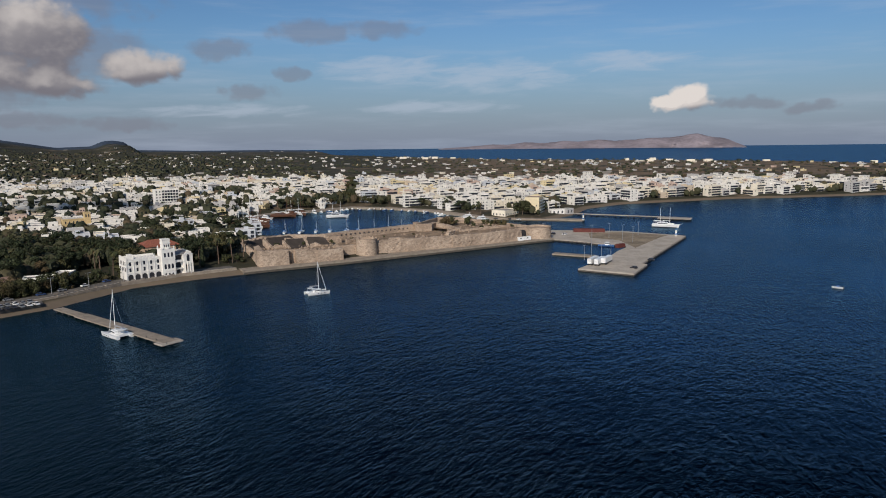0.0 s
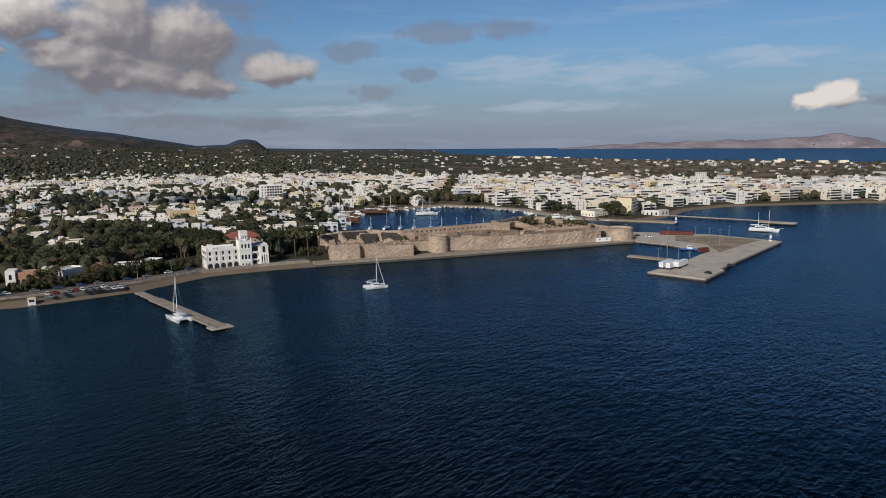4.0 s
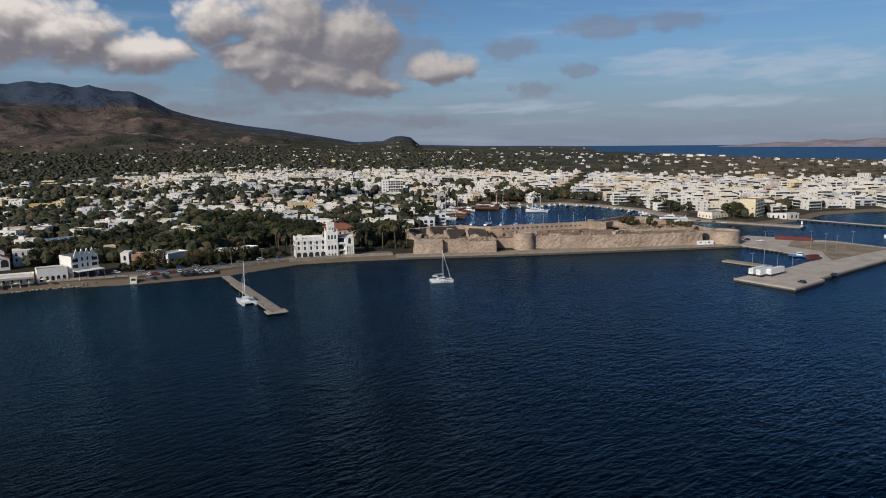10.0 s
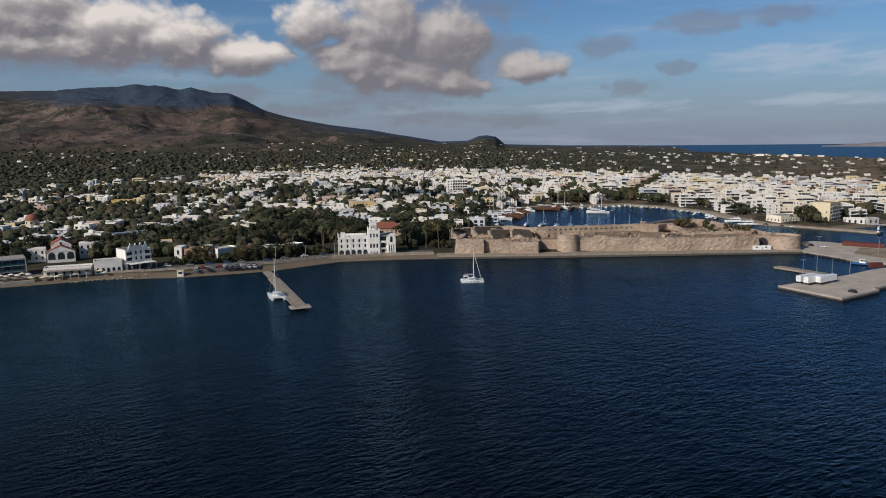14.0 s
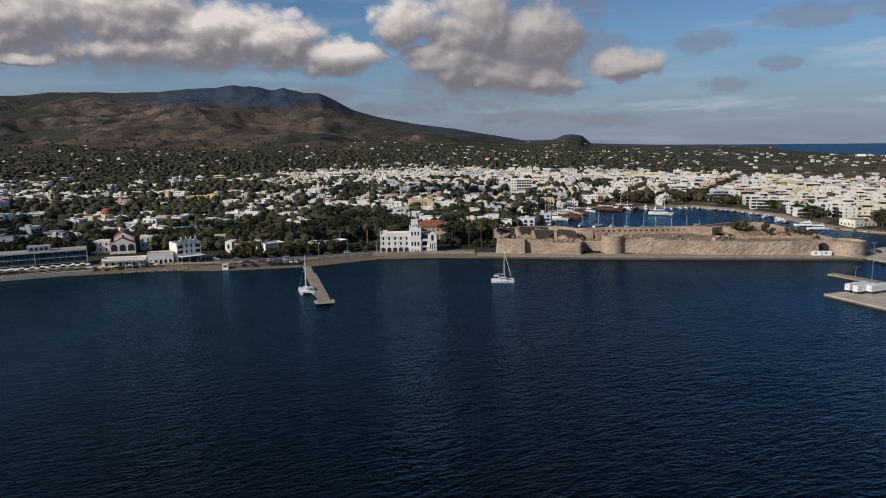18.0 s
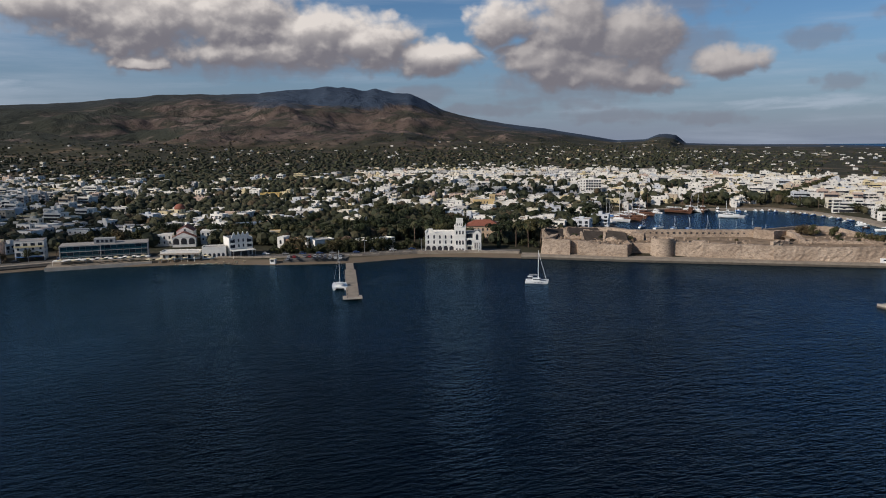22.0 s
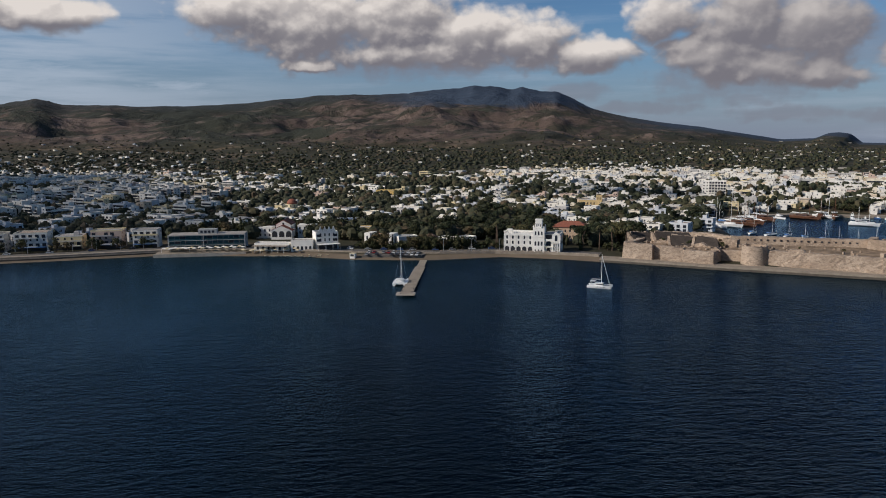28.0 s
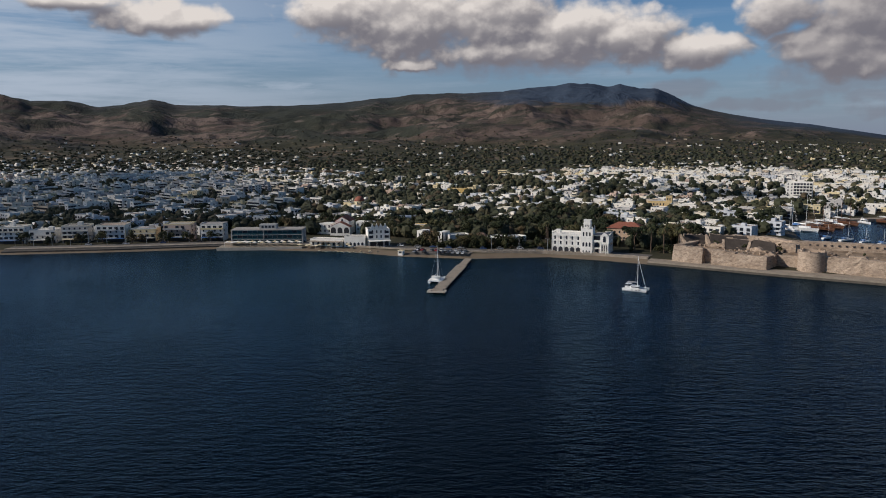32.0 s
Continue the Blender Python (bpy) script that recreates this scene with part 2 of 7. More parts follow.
CONCRETE = plain("pale_concrete", (0.42, 0.37, 0.31), 0.85, var=0.22, scale=0.12, bump=0.02)
ASPHALT = plain("worn_asphalt", (0.125, 0.113, 0.10), 0.9, var=0.3, scale=0.2)
PAVING = plain("stone_paving", (0.28, 0.235, 0.185), 0.85, var=0.25, scale=0.3)
STEEL = plain("grey_steel", (0.45, 0.46, 0.47), 0.4, 0.7, var=0.15)
BOAT_WHITE = plain("white_gelcoat", (0.82, 0.82, 0.80), 0.25, var=0.05, spec=0.5)
WOOD = plain("varnished_wood", (0.13, 0.060, 0.035), 0.5, var=0.3)
# dark paint and rubber, and the shade inside openings
DARK = plain("dark_paint", (0.03, 0.03, 0.035), 0.5, var=0.3)
BARK = plain("bark", (0.12, 0.085, 0.06), 0.95, var=0.35, scale=1.5)
RUST = plain("rust_red_paint", (0.115, 0.030, 0.024), 0.7, var=0.3)
BLUE = plain("blue_paint", (0.06, 0.16, 0.38), 0.5, var=0.2)


def leaf_material(name, cols):
    """Foliage: each crown has its own green, each leaf a little of its own."""
    m, nt, b = material(name, 0.7, spec=0.25)
    cr = nt.nodes.new("ShaderNodeValToRGB")
    while len(cr.color_ramp.elements) < len(cols):
        cr.color_ramp.elements.new(0.5)
    for k, (e, c) in enumerate(zip(cr.color_ramp.elements, cols)):
        e.position, e.color = k / (len(cols) - 1), (*c, 1)
    nt.links.new(nd(nt, "ObjectInfo").outputs["Random"], cr.inputs[0])
    f = ramp(nt, nd(nt, "NewGeometry").outputs["Random Per Island"], 0.0, 1.0, 0.65, 1.35)
    f = math_(nt, "MULTIPLY", f, ramp(nt, noise_(nt, place(nt), 0.35, 3), 0.3, 0.7, 0.75, 1.25))
    nt.links.new(mixc(nt, 1.0, cr.outputs[0], nd(nt, "CombineColor", Red=f, Green=f, Blue=f).outputs[0], "MULTIPLY"), b.inputs["Base Color"])
    return m


LEAF = leaf_material("leaves", [(0.028, 0.034, 0.014), (0.046, 0.052, 0.020), (0.072, 0.066, 0.026), (0.036, 0.042, 0.018), (0.062, 0.062, 0.024), (0.100, 0.070, 0.036)])
PINE_LEAF = leaf_material("pine_needles", [(0.020, 0.030, 0.013), (0.032, 0.040, 0.017), (0.026, 0.034, 0.014)])


def stone_material():
    m, nt, b = material("castle_stone", 0.92)
    p = place(nt)
    big, mid = noise_(nt, p, 0.09, 6), noise_(nt, p, 1.5, 8, 0.72)
    sq = nd(nt, "Mapping", Vector=p, Scale=(1.25, 1.25, 2.6)).outputs[0]
    vor = nd(nt, "TexVoronoi", {"feature": "F1"}, Vector=sq, Scale=0.68)
    cell = nd(nt, "SeparateColor", Color=vor.outputs["Color"]).outputs[0]
    edge = nd(nt, "TexVoronoi", {"feature": "DISTANCE_TO_EDGE"}, Vector=sq, Scale=0.68).outputs["Distance"]
    c = mixc(nt, ramp(nt, big, 0.35, 0.65), (0.29, 0.215, 0.160), (0.49, 0.380, 0.290))
    c = mixc(nt, ramp(nt, mid, 0.52, 0.70, 0, 0.6), c, (0.17, 0.12, 0.085))
    c = mixc(nt, math_(nt, "MULTIPLY", cell, 0.42), c, (0.55, 0.43, 0.315))
    c = mixc(nt, ramp(nt, nd(nt, "SeparateColor", Color=vor.outputs["Color"]).outputs[1], 0.74, 0.95, 0, 0.5), c, (0.16, 0.115, 0.08))
    c = mixc(nt, ramp(nt, edge, 0.0, 0.09, 0.42, 0.0), c, (0.13, 0.09, 0.06))
    nt.links.new(c, b.inputs["Base Color"])
    h = math_(nt, "ADD", math_(nt, "MULTIPLY", mid, 1.2), math_(nt, "MINIMUM", edge, 0.25))
    nt.links.new(nd(nt, "Bump", Strength=0.8, Distance=0.15, Height=h).outputs[0], b.inputs["Normal"])
    return m


STONE = stone_material()


def land_material():
    m, nt, b = material("land", 0.95, spec=0.2)
    p = place(nt)
    z = nd(nt, "SeparateXYZ", Vector=p).outputs[2]
    fields = nd(nt, "TexVoronoi", {"feature": "F1"}, Vector=p, Scale=0.011, Randomness=0.9)
    cell = nd(nt, "SeparateColor", Color=fields.outputs["Color"]).outputs
    n1, n2, n3 = noise_(nt, p, 0.0022, 6, 0.6), noise_(nt, p, 0.02, 7, 0.65), noise_(nt, p, 0.15, 5)
    green = mixc(nt, n3, (0.028, 0.029, 0.017), (0.060, 0.054, 0.032))
    tan = mixc(nt, n3, (0.13, 0.092, 0.060), (0.22, 0.160, 0.106))
    plain_c = mixc(nt, ramp(nt, math_(nt, "ADD", math_(nt, "MULTIPLY", cell[0], 0.35), n2), 0.74, 0.95), green, tan)
    plain_c = mixc(nt, ramp(nt, noise_(nt, p, 0.055, 6, 0.65), 0.50, 0.60, 0, 0.65), plain_c, (0.020, 0.022, 0.013))
    # slopes: brown heath and terraced fields, dark woods, bare massif painted with blue haze
    east = nd(nt, "SeparateXYZ", Vector=p).outputs
    way_ = math_(nt, "MULTIPLY", math_(nt, "ARCTAN2", math_(nt, "MULTIPLY_ADD", east[0], -1.0, 100.0), math_(nt, "ADD", east[1], -50.0)), 57.2958)
    inland = nd(nt, "VectorMath", {"operation": "DISTANCE"}, i0=p, i1=(100, 50, 0)).outputs["Value"]
    folds = noise_(nt, p, 0.0030, 8, 0.62, 0.6)
    brown = mixc(nt, n2, (0.078, 0.056, 0.046), (0.132, 0.096, 0.078))
    strip = nd(nt, "TexVoronoi", {"feature": "F1"}, Vector=nd(nt, "Mapping", Vector=p, Rotation=(0, 0, radians(35)), Scale=(1.0, 0.35, 1.0)).outputs[0], Scale=0.010)
    pick = nd(nt, "SeparateColor", Color=strip.outputs["Color"]).outputs
    brown = mixc(nt, ramp(nt, pick[0], 0.70, 0.80, 0, 0.65), brown, (0.200, 0.145, 0.120))
    brown = mixc(nt, ramp(nt, pick[1], 0.72, 0.80, 0, 0.75), brown, (0.045, 0.043, 0.030))
    woods_c = mixc(nt, n3, (0.024, 0.028, 0.022), (0.046, 0.048, 0.034))
    mid_slope = math_(nt, "MULTIPLY", ramp(nt, way_, 30, 44), ramp(nt, way_, 60, 70, 1.0, 0.25))
    foot = math_(nt, "MULTIPLY", ramp(nt, way_, 72, 80), ramp(nt, z, 150, 210, 1.0, 0.0))
    bare = math_(nt, "MULTIPLY_ADD", math_(nt, "MAXIMUM", mid_slope, foot), 0.24, folds)
    heath = mixc(nt, ramp(nt, bare, 0.56, 0.68), woods_c, brown)
    belts = noise_(nt, nd(nt, "Mapping", Vector=p, Rotation=(0, 0, radians(40)), Scale=(1.0, 0.45, 1.0)).outputs[0], 0.011, 8, 0.6, 0.4)
    heath = mixc(nt, ramp(nt, belts, 0.50, 0.58, 0, 0.75), heath, woods_c)
    heath = mixc(nt, ramp(nt, belts, 0.36, 0.42, 0.55, 0), heath, (0.19, 0.145, 0.122))
    scrub = noise_(nt, p, 0.030, 8, 0.68)
    heath = mixc(nt, ramp(nt, scrub, 0.52, 0.62, 0, 0.7), heath, (0.028, 0.031, 0.022))
    hazy_rock = mixc(nt, n2, (0.026, 0.041, 0.068), (0.054, 0.076, 0.112))
    hazy_rock = mixc(nt, ramp(nt, scrub, 0.60, 0.68, 0, 0.7), hazy_rock, (0.12, 0.13, 0.145))
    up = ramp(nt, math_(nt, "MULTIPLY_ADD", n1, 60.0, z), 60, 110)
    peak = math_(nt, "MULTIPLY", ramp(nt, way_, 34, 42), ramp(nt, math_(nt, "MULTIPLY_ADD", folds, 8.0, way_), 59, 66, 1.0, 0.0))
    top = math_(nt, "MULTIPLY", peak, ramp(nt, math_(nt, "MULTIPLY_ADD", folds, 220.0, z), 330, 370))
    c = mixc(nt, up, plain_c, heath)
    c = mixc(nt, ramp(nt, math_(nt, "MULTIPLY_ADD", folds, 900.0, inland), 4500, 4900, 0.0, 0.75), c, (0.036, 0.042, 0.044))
    # height and distance masks paint the far blue haze into the rock colour
    c = mixc(nt, math_(nt, "MAXIMUM", top, math_(nt, "MULTIPLY", ramp(nt, way_, 42, 36), ramp(nt, math_(nt, "MULTIPLY_ADD", n1, 900.0, inland), 4100, 4900))), c, hazy_rock)
    dry = math_(nt, "MULTIPLY", ramp(nt, east[0], -250, 150), ramp(nt, east[1], 1150, 1350))
    c = mixc(nt, math_(nt, "MULTIPLY", dry, ramp(nt, n2, 0.38, 0.54)), c, tan)
    sand = mixc(nt, n3, (0.125, 0.098, 0.070), (0.205, 0.160, 0.115))
    c = mixc(nt, ramp(nt, z, 1.5, 2.25, 1.0, 0.0), c, sand)
    nt.links.new(c, b.inputs["Base Color"])
    nt.links.new(nd(nt, "Bump", Strength=0.8, Distance=7.0, Height=math_(nt, "MULTIPLY_ADD", scrub, math_(nt, "MULTIPLY", up, 0.8), math_(nt, "MULTIPLY", folds, math_(nt, "MULTIPLY", up, 9.0)))).outputs[0], b.inputs["Normal"])
    return m


def sea_material():
    m, nt, b = material("sea_water", 0.9, spec=0.0)
    p = place(nt)
    deep = mixc(nt, ramp(nt, noise_(nt, p, 0.006, 4), 0.35, 0.7), (0.0003, 0.0015, 0.0042), (0.0004, 0.0025, 0.0066))
    off = nd(nt, "VectorMath", {"operation": "DISTANCE"}, i0=p, i1=(-205, 225, 0)).outputs["Value"]
    bay = ramp(nt, math_(nt, "MULTIPLY_ADD", noise_(nt, p, 0.012, 4), 90.0, off), 90, 250, 1.0, 0.0)
    deep = mixc(nt, bay, deep, (0.0012, 0.0105, 0.0150))
    nt.links.new(deep, b.inputs["Base Color"])
    w = nd(nt, "Mapping", Vector=p, Rotation=(0, 0, radians(27))).outputs[0]
    w = nd(nt, "Mapping", Vector=w, Scale=(1.0, 0.36, 1.0)).outputs[0]
    gust = ramp(nt, noise_(nt, p, 0.010, 4, 0.6), 0.30, 0.70, 0.55, 1.25)
    h = math_(nt, "ADD", math_(nt, "MULTIPLY", noise_(nt, w, 0.42, 4, 0.62, 0.5), 1.0), math_(nt, "MULTIPLY", noise_(nt, w, 1.1, 3, 0.6, 0.4), 0.5))
    h = math_(nt, "MULTIPLY", h, gust)
    ripple = nd(nt, "Bump", Strength=1.0, Distance=0.85, Height=h).outputs[0]
    gloss = nd(nt, "BsdfGlossy", Color=(0.47, 0.74, 1.0, 1), Roughness=0.18, Normal=ripple).outputs[0]
    harbour = nd(nt, "VectorMath", {"operation": "DISTANCE"}, i0=p, i1=(-70, 650, 0)).outputs["Value"]
    calm = ramp(nt, harbour, 110, 175, 0.62, 0.34)
    amount = math_(nt, "MINIMUM", math_(nt, "MULTIPLY_ADD", nd(nt, "Fresnel", IOR=1.33, Normal=ripple).outputs[0], 1.32, -0.098, clamp=True), calm)
    nt.links.new(nd(nt, "MixShader", Fac=amount, i1=b.outputs[0], i2=gloss).outputs[0], nt.nodes["Material Output"].inputs["Surface"])
    return m


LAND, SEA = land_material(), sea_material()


# ---- mesh helpers ----
class Mb:
    """Vertices and faces of one mesh."""

    def __init__(self):
        self.v, self.f = [], []

    def add(self, vs, fs):
        o = len(self.v)
        self.v.extend(tuple(p) for p in vs)
        self.f.extend(tuple(i + o for i in q) for q in fs)
        return self

    def prism(self, poly, z0, z1, grow=0.0):
        """Upright solid over a plan polygon (counter-clockwise); grow: how far the foot stands out."""
        n = len(poly)
        cx, cy = sum(p[0] for p in poly) / n, sum(p[1] for p in poly) / n
        lo = []
        for x, y in poly:
            d = math.hypot(x - cx, y - cy) or 1
            lo.append((x + (x - cx) / d * grow, y + (y - cy) / d * grow, z0))
        hi = [(x, y, z1) for x, y in poly]
        return self.add(lo + hi, [tuple(range(n - 1, -1, -1)), tuple(range(n, 2 * n))] + [(i, (i + 1) % n, n + (i + 1) % n, n + i) for i in range(n)])

    def box(self, x0, x1, y0, y1, z0, z1, turn=0.0, at=(0, 0)):
        c, s = math.cos(turn), math.sin(turn)
        p = [(x0, y0), (x1, y0), (x1, y1), (x0, y1)]
        return self.prism([(at[0] + x * c - y * s, at[1] + x * s + y * c) for x, y in p], z0, z1)

    def tube(self, a, b, r0, r1=None, n=8):
        a, b = Vector(a), Vector(b)
        q = (b - a).to_track_quat("Z", "Y")
        r1 = r0 if r1 is None else r1
        vs = [a + q @ Vector((math.cos(k * math.tau / n) * r0, math.sin(k * math.tau / n) * r0, 0)) for k in range(n)]
        vs += [b + q @ Vector((math.cos(k * math.tau / n) * r1, math.sin(k * math.tau / n) * r1, 0)) for k in range(n)]
        return self.add(vs, [tuple(range(n - 1, -1, -1)), tuple(range(n, 2 * n))] + [(i, (i + 1) % n, n + (i + 1) % n, n + i) for i in range(n)])

    def lathe(self, prof, at=(0, 0, 0), n=20, wob=0.0):
        """Turned solid: prof is (radius, z) from foot to top."""
        vs, fs = [], []
        for r, z in prof:
            for k in range(n):
                a = k * math.tau / n
                w = 1 + wob * noise.noise((math.cos(a) * 3, math.sin(a) * 3, z * 0.6))
                vs.append((at[0] + math.cos(a) * r * w, at[1] + math.sin(a) * r * w, at[2] + z))
        m = len(prof)
        for j in range(m - 1):
            fs += [(j * n + k, j * n + (k + 1) % n, (j + 1) * n + (k + 1) % n, (j + 1) * n + k) for k in range(n)]
        fs += [tuple(range(n - 1, -1, -1)), tuple(range((m - 1) * n, m * n))]
        return self.add(vs, fs)

    def roof(self, x0, x1, y0, y1, z, h, over=0.4, hip=0.0):
        """Pitched roof with its ridge along x; hip: how far the ridge ends stand in."""
        x0, x1, y0, y1, ym = x0 - over, x1 + over, y0 - over, y1 + over, (y0 + y1) / 2
        vs = [(x0, y0, z), (x1, y0, z), (x1, y1, z), (x0, y1, z), (x0 + hip, ym, z + h), (x1 - hip, ym, z + h)]
        return self.add(vs, [(3, 2, 1, 0), (0, 1, 5, 4), (2, 3, 4, 5), (1, 2, 5), (3, 0, 4)])

    def mesh(self, name, mat, smooth=False):
        me = bpy.data.meshes.new(name)
        me.from_pydata(self.v, [], self.f)
        me.materials.append(mat)
        if smooth:
            me.polygons.foreach_set("use_smooth", [True] * len(me.polygons))
        me.update()
        return me


def xz(mb, poly, y0, y1):
    """Solid with its outline in the x-z plane, from y0 to y1."""
    n = len(poly)
    vs = [(x, y0, z) for x, z in poly] + [(x, y1, z) for x, z in poly]
    return mb.add(vs, [tuple(range(n)), tuple(range(2 * n - 1, n - 1, -1))] + [((i + 1) % n, i, n + i, n + (i + 1) % n) for i in range(n)])


def arch(x, z0, w, h, y0, y1, point=0.0):
    """Round- or pointed-headed opening centred on x."""
    pts = [(x - w / 2, z0), (x + w / 2, z0), (x + w / 2, z0 + h - w / 2)]
    for k in range(1, 8):
        a = math.pi * k / 8
        pts.append((x + w / 2 * math.cos(a), z0 + h - w / 2 + (w / 2 + point * (1 - abs(math.cos(a)))) * math.sin(a)))
    pts.append((x - w / 2, z0 + h - w / 2))
    return xz(Mb(), pts, y0, y1)


def part(name, mb, mat, parent=None, label="", smooth=False):
    ob = new(name, mb.mesh(name, mat, smooth) if isinstance(mb, Mb) else mb)
    ob.parent = parent
    return tagged(ob, label) if label else ob


def thing(name, at=(0, 0, 0), turn=0.0, label="", category="", group="", kind=""):
    ob = new(name)
    ob.empty_display_size = 1
    ob.matrix_basis = Matrix.Translation(at) @ Matrix.Rotation(turn, 4, "Z")
    return tagged(ob, label, category, group, kind)


# ---- plan of the land ----
COAST = [(-5600, -4200), (-760, -620), (-430, -140), (-365, -20), (-337, 62), (-313, 127), (-292, 193), (-262, 230), (-240, 260), (-206, 284), (-190, 302),
         (-177, 318), (-160, 361), (-135, 382), (-103, 402), (-60, 426), (-1, 463), (81, 515), (90, 562)]
HARBOUR = [(40, 575), (-10, 560), (-80, 540), (-130, 552), (-166, 588), (-190, 650), (-172, 706), (-135, 735), (-99, 770), (-60, 758), (-13, 728), (14, 690),
           (40, 656), (90, 640), (124, 632), (122, 640), (100, 650), (126, 686)]
BEACH = [(151, 744), (198, 790), (255, 811), (346, 845), (416, 852), (545, 878), (760, 960), (1040, 1150)]
FAR_COAST = [(1200, 1500), (1058, 1714), (927, 1912), (683, 2084), (212, 2293), (-67, 2646), (-300, 2950), (-446, 3126), (-700, 4185), (-841, 4532), (-1500, 5600), (-5600, 5600)]
LAND_POLY = np.array(COAST + HARBOUR + BEACH + FAR_COAST, float)


def shore(x, y):
    """Metres to the shore line, more than 0 on land."""
    x, y = np.atleast_1d(np.asarray(x, float)), np.atleast_1d(np.asarray(y, float))
    a, b = LAND_POLY, np.roll(LAND_POLY, -1, 0)
    best, inside = np.full(x.shape, 1e12), np.zeros(x.shape, bool)
    for (ax, ay), (bx, by) in zip(a, b):
        dx, dy = bx - ax, by - ay
        t = np.clip(((x - ax) * dx + (y - ay) * dy) / (dx * dx + dy * dy), 0, 1)
        best = np.minimum(best, (x - ax - t * dx) ** 2 + (y - ay - t * dy) ** 2)
        if dy:
            inside ^= ((ay > y) != (by > y)) & (x < ax + (y - ay) * dx / dy)
    return np.sqrt(best) * np.where(inside, 1, -1)


OX, OY = 100.0, 50.0
RIDGE_AZ = [-40, 0, 10, 19.5, 24.4, 25.1, 25.8, 26.5, 27.3, 29.5, 31.8, 35.1, 38.2, 41.0, 43.0, 44.5, 45.6, 47.0, 48.4, 49.2, 50.2, 51.3, 52.2, 53.3, 55.9, 57.3, 60.9, 64.0, 67.6, 70.2, 73.7, 77.7, 79.7, 82.5, 84.2, 86.2, 87.9, 89.9, 92.0, 94, 100, 120]
RIDGE_Z = [3, 3, 4, 11, 22, 70, 80, 76, 47, 42, 75, 121, 153, 197, 241, 304, 347, 350, 384, 368, 387, 385, 397, 378, 364, 347, 340, 338, 310, 286, 268, 268, 284, 279, 317, 279, 261, 306, 316, 357, 340, 250]


def waves(x, y, size, seed):
    """Smooth random relief, about -1 to 1."""
    rs = np.random.RandomState(seed)
    out, amp = 0, 1.0
    for o in range(5):
        for _ in range(3):
            a, ph = rs.uniform(0, math.tau, 2)
            out = out + amp * np.sin((x * math.cos(a) + y * math.sin(a)) * math.tau / size + ph + 1.3 * np.sin((x * math.sin(a) - y * math.cos(a)) * math.tau / size / 1.7 + ph))
        size, amp = size / 1.9, amp * 0.55
    return out / 4.0


def ground(x, y):
    x, y = np.atleast_1d(np.asarray(x, float)), np.atleast_1d(np.asarray(y, float))
    r, az = np.hypot(x - OX, y - OY), np.degrees(np.arctan2(-(x - OX), y - OY))
    sd = shore(x, y)
    hill = np.clip((az - 8) / 22, 0.0, 1)
    rise = 2.3 + np.clip(r - 450, 0, 1200) * (0.003 + 0.011 * hill)
    s = np.clip((r - 1500) / 3150, 0, 1)
    ridge = np.interp(az, RIDGE_AZ, RIDGE_Z)
    ridge = ridge * (1 + 0.012 * waves(az * 10, az * 3, 34, 12) * np.clip((az - 27) / 6, 0, 1))
    ridge = ridge + 7 * np.clip((s - .72) / .28, 0, 1) * np.abs(waves(az * 10, r * .05, 24, 21)) * np.clip((az - 42) / 3, 0, 1) * np.clip((60 - az) / 4, 0, 1)
    up = np.where(s < 1, s ** 1.55, 1)
    high = rise + (ridge - rise) * up
    bumps = (waves(x, y, 900, 5) * 60 + waves(x, y, 260, 6) * 14) * np.clip(ridge / 350, 0, 1) * np.clip(s * (1 - s) * 4, 0, 1) * np.clip(s * 2, 0, 1)
    z = high + bumps
    z = np.where(r > 4650, z * np.clip(1 - (r - 4650) / 900, 0.2, 1), z)
    # beach slope and sea bed
    return np.where(sd > 0, np.minimum(z, 0.15 + sd * 0.22), np.maximum(-6, sd * 0.3))


def sheet(name, azs, rs, mat):
    A, Rr = np.meshgrid(np.radians(azs), rs)
    X, Y = OX - np.sin(A) * Rr, OY + np.cos(A) * Rr
    Z = ground(X.ravel(), Y.ravel())
    nr, na = X.shape
    i = np.arange(nr * na).reshape(nr, na)
    faces = np.stack([i[:-1, 1:], i[:-1, :-1], i[1:, :-1], i[1:, 1:]], -1).reshape(-1, 4)
    me = bpy.data.meshes.new(name)
    me.from_pydata(np.stack([X.ravel(), Y.ravel(), Z], 1).tolist(), [], faces.tolist())
    me.materials.append(mat)
    me.polygons.foreach_set("use_smooth", [True] * len(me.polygons))
    return new(name, me)


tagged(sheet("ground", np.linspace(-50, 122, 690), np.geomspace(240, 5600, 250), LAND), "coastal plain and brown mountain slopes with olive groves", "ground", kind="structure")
sea = Mb()
sea.add([(-9000, -9000, 0), (9000, -9000, 0), (9000, 9000, 0), (-9000, 9000, 0)], [(0, 1, 2, 3)])
tagged(part("water", sea, SEA), "dark blue rippled sea with a light breeze", "sea", kind="structure")


# low cumulus over the sea behind and beside the camera
CLOUD_BODY = plain("cloud_vapour", (0.85, 0.85, 0.86), 1.0, var=0.04, scale=0.004, spec=0.0)
vapour = CLOUD_BODY.node_tree
thin = nd(vapour, "MixShader", Fac=0.80, i1=vapour.nodes["Principled BSDF"].outputs[0], i2=nd(vapour, "BsdfTransparent").outputs[0]).outputs[0]
vapour.links.new(thin, vapour.nodes["Material Output"].inputs["Surface"])


